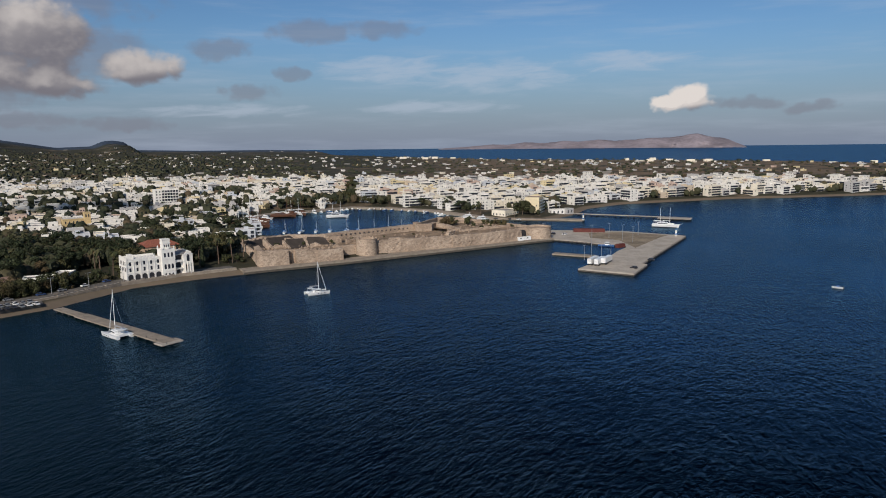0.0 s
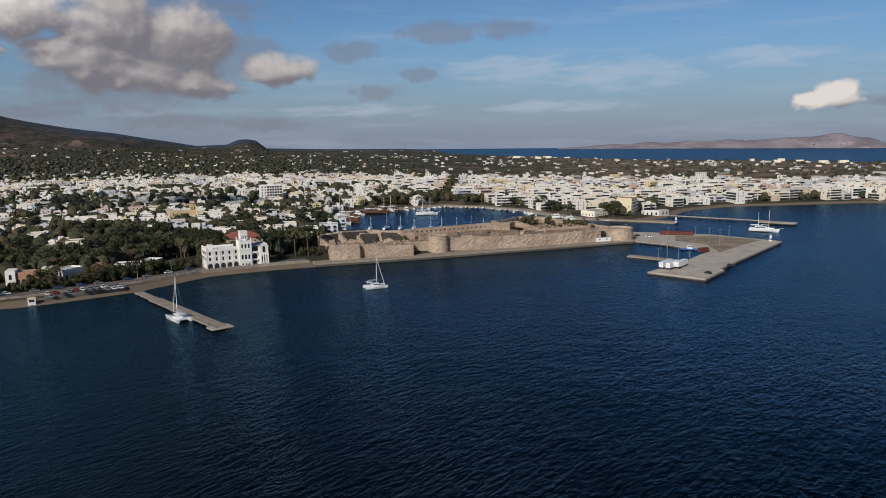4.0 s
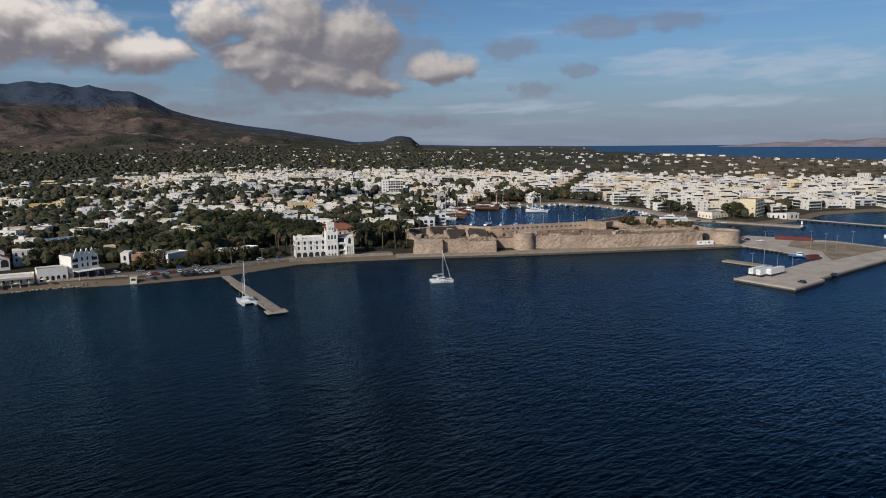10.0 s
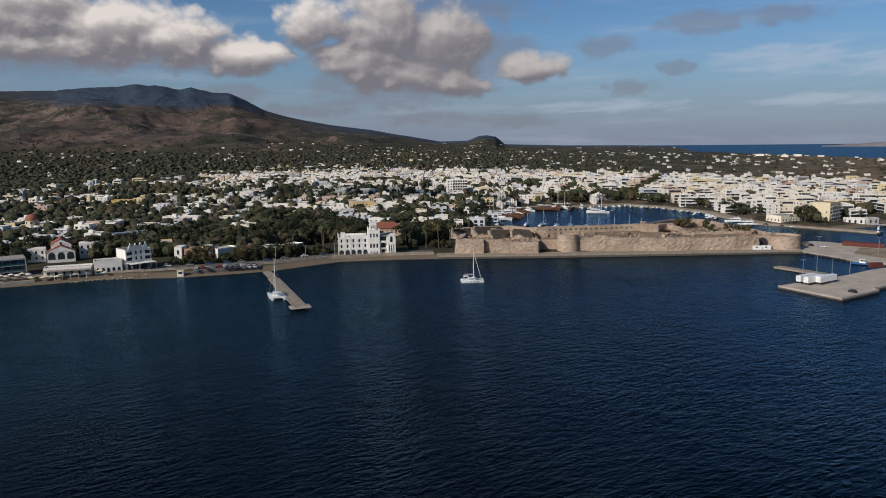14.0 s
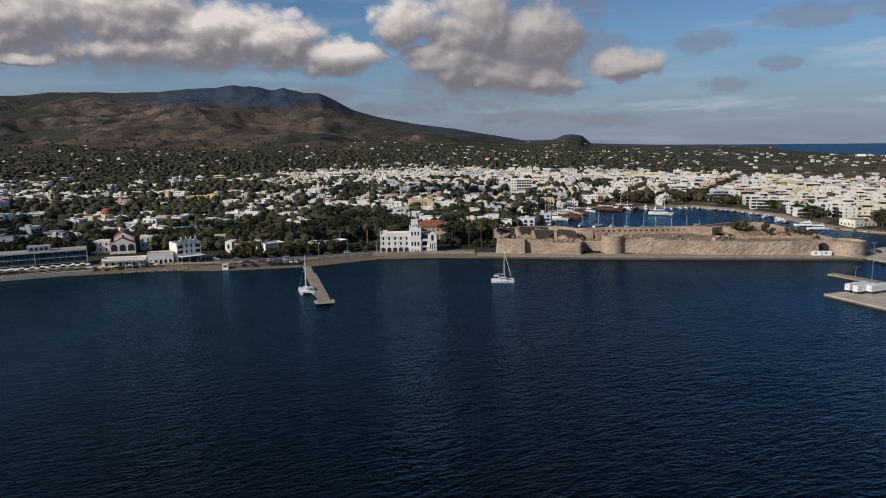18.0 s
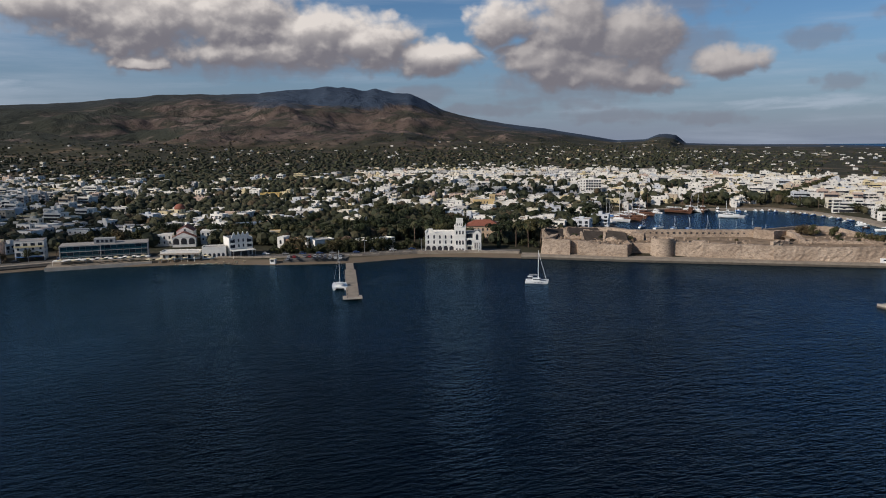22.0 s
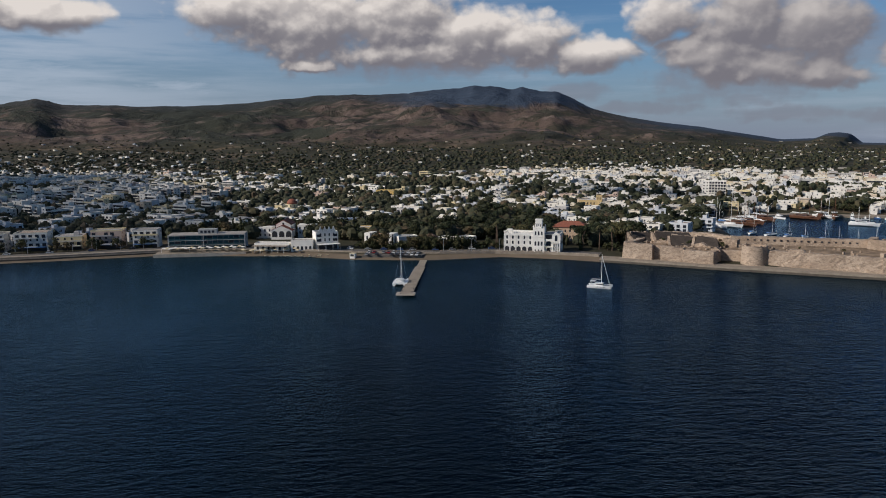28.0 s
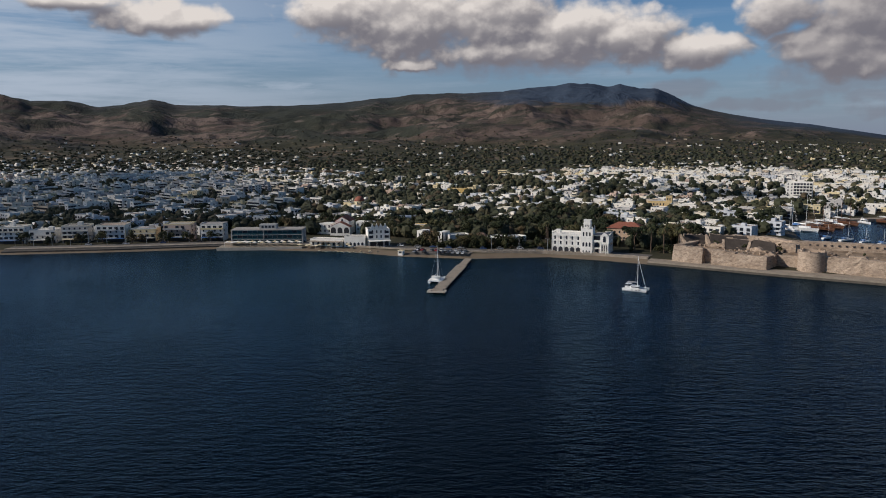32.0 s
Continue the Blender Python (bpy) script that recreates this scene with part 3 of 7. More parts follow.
def cumulus(shade_x, shade_y, high, wide, deep, turn, seed):
    back = high / math.tan(SUN_EL)
    cx, cy = shade_x + math.sin(SUN_AZ) * back, shade_y + math.cos(SUN_AZ) * back
    t = thing("cloud", (cx, cy, high), turn, "low white cumulus cloud over the coast", "cloud", "clouds", "structure")
    rc = random.Random(seed)
    bm = bmesh.new()
    for k in range(26):
        x, y = rc.uniform(-.75, .75) * wide, rc.uniform(-.7, .7) * deep
        r = min(wide, deep) * rc.uniform(.22, .38) * (1.1 - .4 * abs(x) / wide)
        bmesh.ops.create_icosphere(bm, subdivisions=3, radius=r, matrix=Matrix.Translation((x, y, 0)) @ Matrix.Diagonal((1.2, 1.1, .45, 1)))
    for v in bm.verts:
        d = 1 + .22 * noise.noise(v.co * (4 / deep)) + .1 * noise.noise(v.co * (11 / deep))
        v.co = Vector((v.co.x * d, v.co.y * d, max(v.co.z, -.08 * deep)))
    me = bpy.data.meshes.new("puff")
    bm.to_mesh(me)
    bm.free()
    me.materials.append(CLOUD_BODY)
    part("puff", me, CLOUD_BODY, t)


cumulus(-770, 70, 800, 450, 300, radians(-6), 3)
cumulus(-400, 725, 900, 140, 70, radians(30), 9)

# island across the strait
def island():
    az = np.linspace(1.5, -22, 190)
    h = np.interp(-az, [-1.5, 1.0, 2.6, 4.0, 5.4, 7, 8.6, 9.8, 11.2, 12.4, 14.0, 15.2, 16.6, 17.6, 18.6, 19.4, 20.4, 21.2, 22], [1, 14, 26, 24, 40, 33, 46, 41, 55, 44, 50, 62, 60, 74, 84, 66, 58, 30, 1])
    mb, cols = Mb(), []
    rows = [(-160, -0.05), (-120, 0.10), (-80, 0.26), (-40, 0.42), (0, 0.58), (40, 0.74), (80, 0.88), (120, 1.0), (220, 0.3)]
    for j, (dr, k) in enumerate(rows):
        for i, a in enumerate(az):
            spur = noise.noise((a * 1.1, j * .35, 0)) + 0.5 * noise.noise((a * 2.9, j * .8, 5))
            r = 4700 + dr + 60 * spur * (0 < j < 7)
            n = 1 + 0.30 * spur + 0.12 * noise.noise((a * 7, j * 1.3, 9))
            cols.append((OX - math.sin(radians(a)) * r, OY + math.cos(radians(a)) * r, h[i] * k * (n if 0 < j < 7 else 1 + .08 * spur)))
    na = len(az)
    mb.add(cols, [(j * na + i, j * na + i + 1, (j + 1) * na + i + 1, (j + 1) * na + i) for j in range(len(rows) - 1) for i in range(na - 1)])
    m = plain("bare_island_rock", (0.25, 0.215, 0.235), 0.95, var=0.32, scale=0.006)
    tagged(part("backdrop_island", mb, m, smooth=True), "bare rocky island across the strait", "island", kind="structure")


island()


# ---- quays, moles and piers ----
def ccw(poly):
    a = sum(p[0] * q[1] - q[0] * p[1] for p, q in zip(poly, poly[1:] + poly[:1]))
    return poly if a > 0 else poly[::-1]


def ribbon(pts, w0, w1):
    """Plan polygon along a line, from w0 to w1 metres to its left."""
    lo, hi = [], []
    for i, p in enumerate(pts):
        a, b = Vector(pts[max(i - 1, 0)]), Vector(pts[min(i + 1, len(pts) - 1)])
        d = (b - a).normalized()
        n = Vector((-d.y, d.x))
        lo.append(tuple(Vector(p) + n * w0))
        hi.append(tuple(Vector(p) + n * w1))
    return ccw(lo + hi[::-1])


SHORE = [(-112, 396), (-103, 402), (-60, 426), (-1, 463), (81, 515)]
q = Mb().prism(ribbon(SHORE, 0.0, 9.5), -3, 2.1)
tagged(part("castle_quay", q, PAVING), "stone quay path under the castle wall", "quay", kind="structure")
q = Mb().prism(ribbon(SHORE, -0.6, 1.2), -3, 1.1)
tagged(part("quay_step", q, plain("wet_kerb_stone", (0.10, 0.085, 0.065), 0.7, var=0.35, scale=0.4)), "low wet kerb along the quay", "kerb", kind="structure")
MOLE = [(76, 396), (103, 379), (118, 407), (115.5, 409), (179, 522), (173, 531), (140, 556), (84, 566), (70, 535), (80, 515), (99, 501), (109, 491),
        (118, 489), (125, 487), (123, 473), (115, 461), (104, 439)]
MOLE_Z = 1.35
q = Mb().prism(ccw(MOLE), -3, MOLE_Z)
mole = tagged(part("ferry_mole", q, CONCRETE), "pale concrete ferry mole with a kerb round its edge", "quay", kind="structure")
q = Mb()
for a, b in zip(MOLE[:6], MOLE[1:6]):
    q.prism(ribbon([a, b], 0.05, 0.75), MOLE_Z + .004, MOLE_Z + .25)
part("kerb", q, CONCRETE, mole)
# stained quay concrete; also stands in for the shadow under the far pier
STAIN_AND_SHADE = plain("stained_quay_face", (0.075, 0.065, 0.055), 0.9, var=0.4, scale=0.3, bump=0.05)
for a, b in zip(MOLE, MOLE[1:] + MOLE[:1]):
    part("quay_face", Mb().prism(ribbon([a, b], -0.12, 0.02), -2.5, .75), STAIN_AND_SHADE, mole, "dark weathered quay face")
q = Mb().prism(ccw([(128, 470), (160, 520), (168, 529), (138, 549), (112, 545), (108, 520), (126, 505)]), MOLE_Z + .004, MOLE_Z + .012)
part("bare_patch", q, plain("trodden_gravel", (0.24, 0.19, 0.13), 0.95, var=0.4, scale=0.08), mole)
# dark boxes stand in for the shade inside the arches
q = Mb()
for k in range(11):
    a = Vector((84, 511)).lerp(Vector((112, 490.5)), k / 10)
    q.box(-0.7, 0.7, -0.14, 0.12, 0.3, 1.1, math.atan2(-20, 28), (a.x - 0.1, a.y - 0.5))
part("arch_opening", q, DARK, mole)
q = Mb().prism(ribbon([(71, 454), (95, 441)], -3, 3), 0.2, 1.1)
wp = tagged(part("floating_pier", q, PAVING), "low floating pier of grey planks", "pier", kind="structure")
q = Mb().prism(ribbon([(126, 686), (214, 642)], -2, 2), 1.45, 1.8)
q.prism(ribbon([(196, 646), (222, 634)], -9, 4), 1.45, 1.8)
fp = tagged(part("far_pier", q, CONCRETE), "long concrete pier on dark piles", "pier", kind="structure")
# dark strips that put the shadow below the deck into colour
part("beam", Mb().prism(ribbon([(126, 686), (214, 642)], -1.9, 1.9), 0.9, 1.45), STAIN_AND_SHADE, fp, "dark weathered beam under the deck")
part("beam", Mb().prism(ribbon([(196, 646), (222, 634)], -8.9, 3.9), 0.9, 1.45), STAIN_AND_SHADE, fp, "dark weathered beam under the deck")
for k in range(18):
    a = Vector((126, 686)).lerp(Vector((214, 642)), k / 17)
    part("pile", Mb().tube((a.x, a.y, -3), (a.x, a.y, 0.9), 0.7, n=6), DARK, fp)
q = Mb().prism(ribbon([(40, 657), (126, 633)], -0.5, 9), -3, 1.5)
tagged(part("harbour_mole", q, PAVING), "low harbour mole at the entrance", "quay", kind="structure")
HARBOUR_EDGE = [(-166, 588), (-190, 650), (-172, 706), (-135, 735), (-99, 770), (-60, 758), (-13, 728), (14, 690), (40, 656)]
q = Mb().prism(ribbon(HARBOUR_EDGE, -1.0, 12), -3, 2.0)
tagged(part("harbour_quay", q, PAVING), "paved harbour quay", "quay", kind="structure")

# swimmers' jetty by the villa
J0, J1 = Vector((-173, 313.5)), Vector((-99.8, 256.2))
jd = (J1 - J0).normalized()
jn = Vector((-jd.y, jd.x))
jetty = thing("jetty", (0, 0, 0), 0, "long stone-paved jetty on dark piles", "jetty", kind="structure")
L = (J1 - J0).length - 2.0
nseg = 26
for k in range(nseg):
    a, b = J0 + jd * (L * k / nseg + 0.05), J0 + jd * (L * (k + 1) / nseg - 0.05)
    w = 2.1 if k < 6 else 2.9
    part("deck_slab", Mb().prism(ribbon([tuple(a), tuple(b)], -w, w), 0.75, 1.25 + 0.03 * (k % 2)), PAVING, jetty)
part("end_platform", Mb().prism(ribbon([tuple(J1 - jd * 6), tuple(J1 - jd * 0.6)], -4.6, 4.2), 0.65, 1.2), CONCRETE, jetty)
for k in range(16):
    for s in (-1, 1):
        c = J0 + jd * (L * (k + 0.5) / 16) + jn * s * 1.9
        part("pile", Mb().tube((c.x, c.y, -3), (c.x, c.y, 0.8), 0.45, n=7), DARK, jetty)
for k in range(5):
    c = J1 - jd * (1 + 3.5 * k) + jn * (2.6 if k % 2 else -2.4)
    part("bollard", Mb().lathe([(0.16, 0), (0.14, 0.45), (0.24, 0.5), (0.22, 0.62)], (c.x, c.y, 1.25), 8), DARK, jetty)

# shore road and promenade
ROAD_LINE = [(-352, 66), (-327, 132), (-306, 198), (-279, 238), (-256, 268), (-222, 296), (-202, 318), (-189, 334), (-172, 366), (-147, 391), (-122, 408)]
q = Mb().prism(ribbon(ROAD_LINE, -3.5, 4.5), 1.6, 2.50)
tagged(part("shore_road", q, ASPHALT), "narrow asphalt shore road", "road", kind="structure")
q = Mb().prism(ribbon(ROAD_LINE, -8.0, -3.5), 1.2, 2.56)
tagged(part("promenade", q, PAVING), "paved seaside promenade with a kerb", "pavement", kind="structure")
q = Mb().prism(ccw([(-205, 290), (-182, 318), (-189, 328), (-214, 300)]), 0.5, 2.3)
tagged(part("car_park", q, ASPHALT), "worn asphalt car park by the jetty", "car park", kind="structure")
q = Mb().prism(ribbon([(-340, 62), (-316, 127), (-296, 192)], 0.0, 6), -2, 1.7)
tagged(part("sea_wall", q, STAIN_AND_SHADE), "low dark stained concrete sea wall", "wall", kind="structure")


# ---- castle ----
def rough_wall(line, z0, tops, thick, batter=0.0, rough=0.3, seed=0.0, step=1.6):
    """Thick masonry wall along a line (outer face on its right); tops: height at each point of the line."""
    pts, zs = [], []
    for (a, za), (b, zb) in zip(zip(line, tops), zip(line[1:], tops[1:])):
        n = max(1, int((Vector(b) - Vector(a)).length / step))
        for k in range(n):
            pts.append(Vector(a).lerp(Vector(b), k / n))
            zs.append(za + (zb - za) * k / n)
    pts.append(Vector(line[-1]))
    zs.append(tops[-1])
    rows = 7
    ring = []
    for i, p in enumerate(pts):
        d = (pts[min(i + 1, len(pts) - 1)] - pts[max(i - 1, 0)]).normalized()
        n = Vector((d.y, -d.x))
        top = zs[i] + 0.8 * rough * noise.noise((p.x * 0.5, p.y * 0.5, seed)) + (0.5 * rough if noise.noise((p.x * 0.9, p.y * 0.9, seed + 4)) > 0.15 else 0)
        col = []
        for j in range(rows):
            f = j / (rows - 1)
            z = z0 + (top - z0) * f
            o = batter * (1 - f) + 0.35 * rough * noise.noise((p.x * 0.45, p.y * 0.45, z * 0.55 + seed)) + 0.5 * rough * noise.noise((p.x * 1.4, p.y * 1.4, z * 1.6 + seed))
            col.append((p.x + n.x * o, p.y + n.y * o, z))
        for j in range(2):
            z = top if j == 0 else z0
            col.append((p.x - n.x * thick, p.y - n.y * thick, z + (0.3 * rough * noise.noise((p.x, p.y, seed + 9)) if j == 0 else 0)))
        ring.append(col)
    m = len(ring[0])
    mb = Mb().add([v for c in ring for v in c],
                  [(i * m + j, (i + 1) * m + j, (i + 1) * m + (j + 1) % m, i * m + (j + 1) % m) for i in range(len(ring) - 1) for j in range(m)]
                  + [tuple(range(m - 1, -1, -1)), tuple((len(ring) - 1) * m + j for j in range(m))])
    return mb


def terrace(poly, z, depth, rough=0.6, mat=None):
    """Uneven earth fill inside walls."""
    bm = bmesh.new()
    top = [bm.verts.new((x, y, z)) for x, y in ccw(poly)]
    f = bm.faces.new(top)
    bmesh.ops.triangulate(bm, faces=[f])
    bmesh.ops.subdivide_edges(bm, edges=bm.edges[:], cuts=5, use_grid_fill=True)
    for v in bm.verts:
        v.co.z += rough * (noise.noise((v.co.x * 0.12, v.co.y * 0.12, 3)) + 0.5 * noise.noise((v.co.x * 0.4, v.co.y * 0.4, 8)))
    me = bpy.data.meshes.new("terrace")
    bm.to_mesh(me)
    bm.free()
    me.materials.append(mat)
    return me


EARTH = plain("dry_earth_and_grass", (0.245, 0.175, 0.115), 0.95, var=0.5, scale=0.12, bump=0.2)
castle = thing("castle", (-20, 470, 2), 0, "ruined sandstone harbour castle with round towers", "castle")
castle_inv = Matrix.Translation((20, -470, -2))


def cpart(name, data, mat=STONE, label=""):
    me = data.mesh(name, mat) if isinstance(data, Mb) else data
    me.transform(castle_inv)
    return part(name, me, mat, castle, label)


G = 1.9
cpart("bastion_wall", rough_wall([(-128, 462), (-117, 436), (-108, 412), (-105, 409), (-91, 416.6)], G, [10.5, 11.5, 12, 12.2, 12.0], 3.5, 0.9, 0.5, 1), label="battered wall of the corner bastion")
cpart("bastion_wall", rough_wall([(-91, 416.6), (-92.5, 420), (-88.5, 422), (-87, 419)], G, [11.5, 11, 11, 11.5], 2.0, 0.1, 0.3, 2))
cpart("bastion_wall", rough_wall([(-87, 419), (-76, 424.5), (-75.5, 424.2), (-61, 431), (-66, 446)], G, [11.6, 10.6, 9.9, 9.7, 9.4], 3.0, 0.5, 0.6, 3))
cpart("flank_wall", rough_wall([(-66, 444.5), (-50, 453.5)], G, [9.0, 9.3], 2.5, 0.2, 0.3, 4))


def round_tower(x, y, r, top):
    mb = Mb()
    prof = [(r * 1.06, 0)] + [(r * (1.04 - 0.05 * f), (top - G) * f) for f in (0.12, 0.25, 0.38, 0.5, 0.62, 0.74, 0.86)]
    prof += [(r * 1.0, top - G - 0.4), (r * 1.02, top - G), (r - 1.3, top - G + 0.05), (r - 1.35, top - G - 1.3)]
    mb.lathe(prof, (x, y, G), 40, 0.03)
    return mb


tw = cpart("round_tower", round_tower(-48.5, 450, 6.6, 13.9), label="round stone tower with a flat worn top")
for k in range(9):
    a = k * math.tau / 9 + 0.2
    mb = Mb().box(-0.6, 0.6, -0.45, 0.45, 13.7, 14.6, a + math.pi / 2, (-48.5 + 6.0 * math.cos(a), 450 + 6.0 * math.sin(a)))
    cpart("merlon", mb)
cpart("curtain_wall", rough_wall([(-42.5, 451.5), (-20, 462), (6.5, 476)], G, [11.5, 11.3, 11.1], 3, 0.7, 0.75, 5), label="long weathered curtain wall")
cpart("curtain_wall", rough_wall([(6.5, 475.3), (30, 490), (56, 507), (52, 512)], G, [11.0, 10.6, 11.0, 10.5], 3, 0.9, 0.8, 6))
cpart("round_tower", round_tower(69.8, 519.5, 9.3, 11.6), label="squat round corner tower")
cpart("gate_wall", rough_wall([(53, 512), (63, 518)], G, [11, 11], 2, 0, 0.3, 7))
# a dark block paints the shade of the gate recess
gate = arch(0, 0, 5.6, 7.6, -.7, .5).mesh("gateway", DARK)
gate.transform(Matrix.Translation((57.6, 514.2, G)) @ Matrix.Rotation(math.atan2(6, 10), 4, "Z"))
cpart("gateway", gate, DARK, "dark arched gateway")
cpart("rampart", rough_wall([(-128, 463), (-120, 474), (-100, 480), (-86, 481)], G, [10.5, 11.2, 12.4, 11.5], 5, 1.5, 1.1, 8), label="ruined rampart")
cpart("rampart", rough_wall([(-79, 474), (-66, 485), (-36, 508), (-20, 520)], G, [13.0, 13.3, 13.3, 13.6], 6, 0.8, 0.25, 9), label="long inner rampart with a row of embrasures")
cpart("rampart", rough_wall([(-86, 481), (-84, 478), (-79, 474)], G, [12.5, 12.5, 13.8], 3, 0.3, 0.4, 10))
# embrasures are dark blocks in place of their inner shade
for k in range(17):
    p = Vector((-72, 480.2)).lerp(Vector((-26, 515.8)), k / 16)
    cpart("embrasure", Mb().box(-0.55, 0.55, -0.45, 1.0, 11.0, 12.0, math.atan2(23, 30), (p.x, p.y)), DARK)
cpart("inner_tower", rough_wall([(-22, 523), (-19, 513), (-8, 517), (-5, 530)], G, [15.6, 15.4, 14.6, 14.0], 4, 0.3, 0.6, 11))
cpart("rampart", rough_wall([(-5, 530), (2, 522), (10, 508)], G, [13.5, 13.0, 12.0], 3, 0.8, 0.7, 12))
cpart("parapet", rough_wall([(62, 522), (26, 560), (12, 571), (-4, 568), (-18, 530)][::-1], G, [13.6, 13.4, 13.2, 12.6, 11.8], 1.5, 0, 0.4, 13), label="low parapet along the rear rampart")
cpart("earth_fill", terrace([(-124, 466), (-105, 412), (-88, 423), (-64, 434), (-69, 447), (-84, 478)], 9.0, 7, 1.5, EARTH), EARTH)
cpart("earth_fill", terrace([(-66, 449), (-46, 455), (6, 479), (12, 505), (-10, 522), (-30, 512), (-62, 486), (-78, 474)], 8.8, 7, 0.7, EARTH), EARTH)
cpart("earth_fill", terrace([(8, 479), (54, 511), (60, 520), (26, 558), (12, 569), (-4, 564), (-12, 528), (8, 512)], 10.3, 7, 0.9, EARTH), EARTH)
# broken vaults and rubble in the bastion
for k, (x, y, w, h, t) in enumerate([(-102, 438, 9, 2.6, 0.5), (-92, 446, 8, 3.2, 0.9), (-80, 446, 7, 2.6, 0.3), (-110, 452, 8, 2.2, 1.2), (-74, 460, 6, 4.0, 0.6), (-66, 440, 5, 2.2, 0.4), (36, 507, 5, 1.2, 0.6), (24, 500, 4, 1.4, 0.2), (14, 520, 6, 1.8, 0.9)]):
    c, s = math.cos(t), math.sin(t)
    cpart("ruined_vault", rough_wall([(x - w * c / 2, y - w * s / 2), (x, y), (x + w * c / 2, y + w * s / 2)], 8.0, [9 + h * 0.5, 9 + h, 9 + h * 0.35], w * 0.55, 0.8, 0.9, 20 + k, 1.0))
cpart("ruined_block", rough_wall([(-75, 463), (-73, 457), (-66, 460), (-68, 466)], 8.0, [14.2, 14.6, 14.0, 13.6], 3.0, 0.2, 0.5, 40, 1.0))
cpart("ruined_block", rough_wall([(-92, 462), (-86, 458), (-82, 461)], 8.0, [12.0, 12.8, 11.6], 3.0, 0.2, 0.8, 41, 1.0))
# dark earth, with the shade of slopes turned from the sun painted in
VAULT_SHADE = plain("weathered_slope", (0.060, 0.048, 0.040), .95, var=.35, scale=.3, bump=.1)
for x, y, a, w, l, h in ((-114, 443, 1.15, 12, 26, 6.0), (-102, 450, 1.0, 12, 24, 7.0), (-91, 446, .75, 10, 17, 6.0), (-80, 452, .5, 9, 14, 6.2)):
    m = Mb().add([(-l / 2, -w / 2, 0), (l / 2, -w / 2, 0), (l / 2, w / 2, 0), (-l / 2, w / 2, 0), (-l / 2 + 1, w * .2, h), (l / 2 - 2, w * .25, h * .8)],
                 [(3, 2, 1, 0), (0, 1, 5, 4), (2, 3, 4, 5), (1, 2, 5), (3, 0, 4)])
    me = m.mesh("fallen_vault", VAULT_SHADE)
    me.transform(Matrix.Translation((x, y, 9.2)) @ Matrix.Rotation(a, 4, "Z"))
    cpart("fallen_vault", me, VAULT_SHADE, "dark sloping side of a fallen vault")

for k, (x, y, a, w, l, h) in enumerate(((-114, 443, 1.15, 12, 26, 6.0), (-102, 450, 1.0, 12, 24, 7.0), (-91, 446, .75, 10, 17, 6.0), (-80, 452, .5, 9, 14, 6.2))):
    c, d = math.cos(a), math.sin(a)
    ox, oy = x - d * w * .24, y + c * w * .24
    cpart("vault_edge", rough_wall([(ox - c * (l / 2 - 1), oy - d * (l / 2 - 1)), (ox, oy), (ox + c * (l / 2 - 2), oy + d * (l / 2 - 2))], 9.0, [9.4 + h, 9.1 + h * .9, 9.3 + h * .8], 1.6, .2, .9, 60 + k, 1.0), label="pale broken stone edge of a vault")
    cpart("vault_edge", rough_wall([(x - c * l / 2 + d * w * .5, y - d * l / 2 - c * w * .5), (x - c * l / 2 - d * w * .3, y - d * l / 2 + c * w * .3)], 8.5, [9.6, 9.6 + h * .8], 1.4, .2, 1.0, 70 + k, 1.0))
cas = xz(Mb(), [(-4.2, 0), (4.2, 0), (4.2, 1.4), (3.2, 2.2), (-3.2, 2.2), (-4.2, 1.4)], -1.8, 1.8).mesh("casemate", STONE)
cas.transform(Matrix.Translation((-31, 461.5, 10.2)) @ Matrix.Rotation(.47, 4, "Z"))
cpart("casemate", cas, STONE, "low pale stone casemate on the curtain wall")
cpart("inner_wall", rough_wall([(-62, 456), (-54, 462), (-50, 470)], 8.5, [12.2, 11.6, 11.0], 1.6, .1, .8, 81, 1.0))
cpart("inner_wall", rough_wall([(4, 481), (9, 492), (5, 505)], 8.5, [12.6, 13.0, 12.0], 2.2, .4, .9, 82, 1.0), label="ruined cross wall")
cpart("inner_wall", rough_wall([(12, 500), (30, 512), (50, 526)], 9.0, [11.8, 12.3, 12.0], 1.3, .1, .6, 83, 1.2), label="low pale retaining wall")
cpart("inner_wall", rough_wall([(-8, 540), (14, 552), (34, 546)], 9.0, [12.8, 12.6, 12.2], 1.2, .1, .6, 84, 1.2))

rub = random.Random(31)
stones = Mb()
for x0, y0, x1, y1, n in ((-120, 430, -70, 470, 170), (-64, 452, 10, 500, 30), (8, 495, 50, 545, 40)):
    for k in range(n):
        x, y, s = rub.uniform(x0, x1), rub.uniform(y0, y1), rub.uniform(.25, .8)
        inside = y > 409 + (x + 105) * .61 + 6
        if inside:
            stones.box(-s, s * rub.uniform(.5, 1), -s * .7, s * .7, 8.2, 9.4 + s * rub.uniform(.4, 1.4) + (1.2 if x > 8 else 0), rub.uniform(0, 3), (x, y))
me = stones.mesh("fallen_masonry", STONE)
me.transform(castle_inv)
fallen = part("fallen_masonry", me, STONE, castle, "scattered fallen building stones")
fallen["kind"] = "stuff"
castle.scale = (1, 1, 0.88)


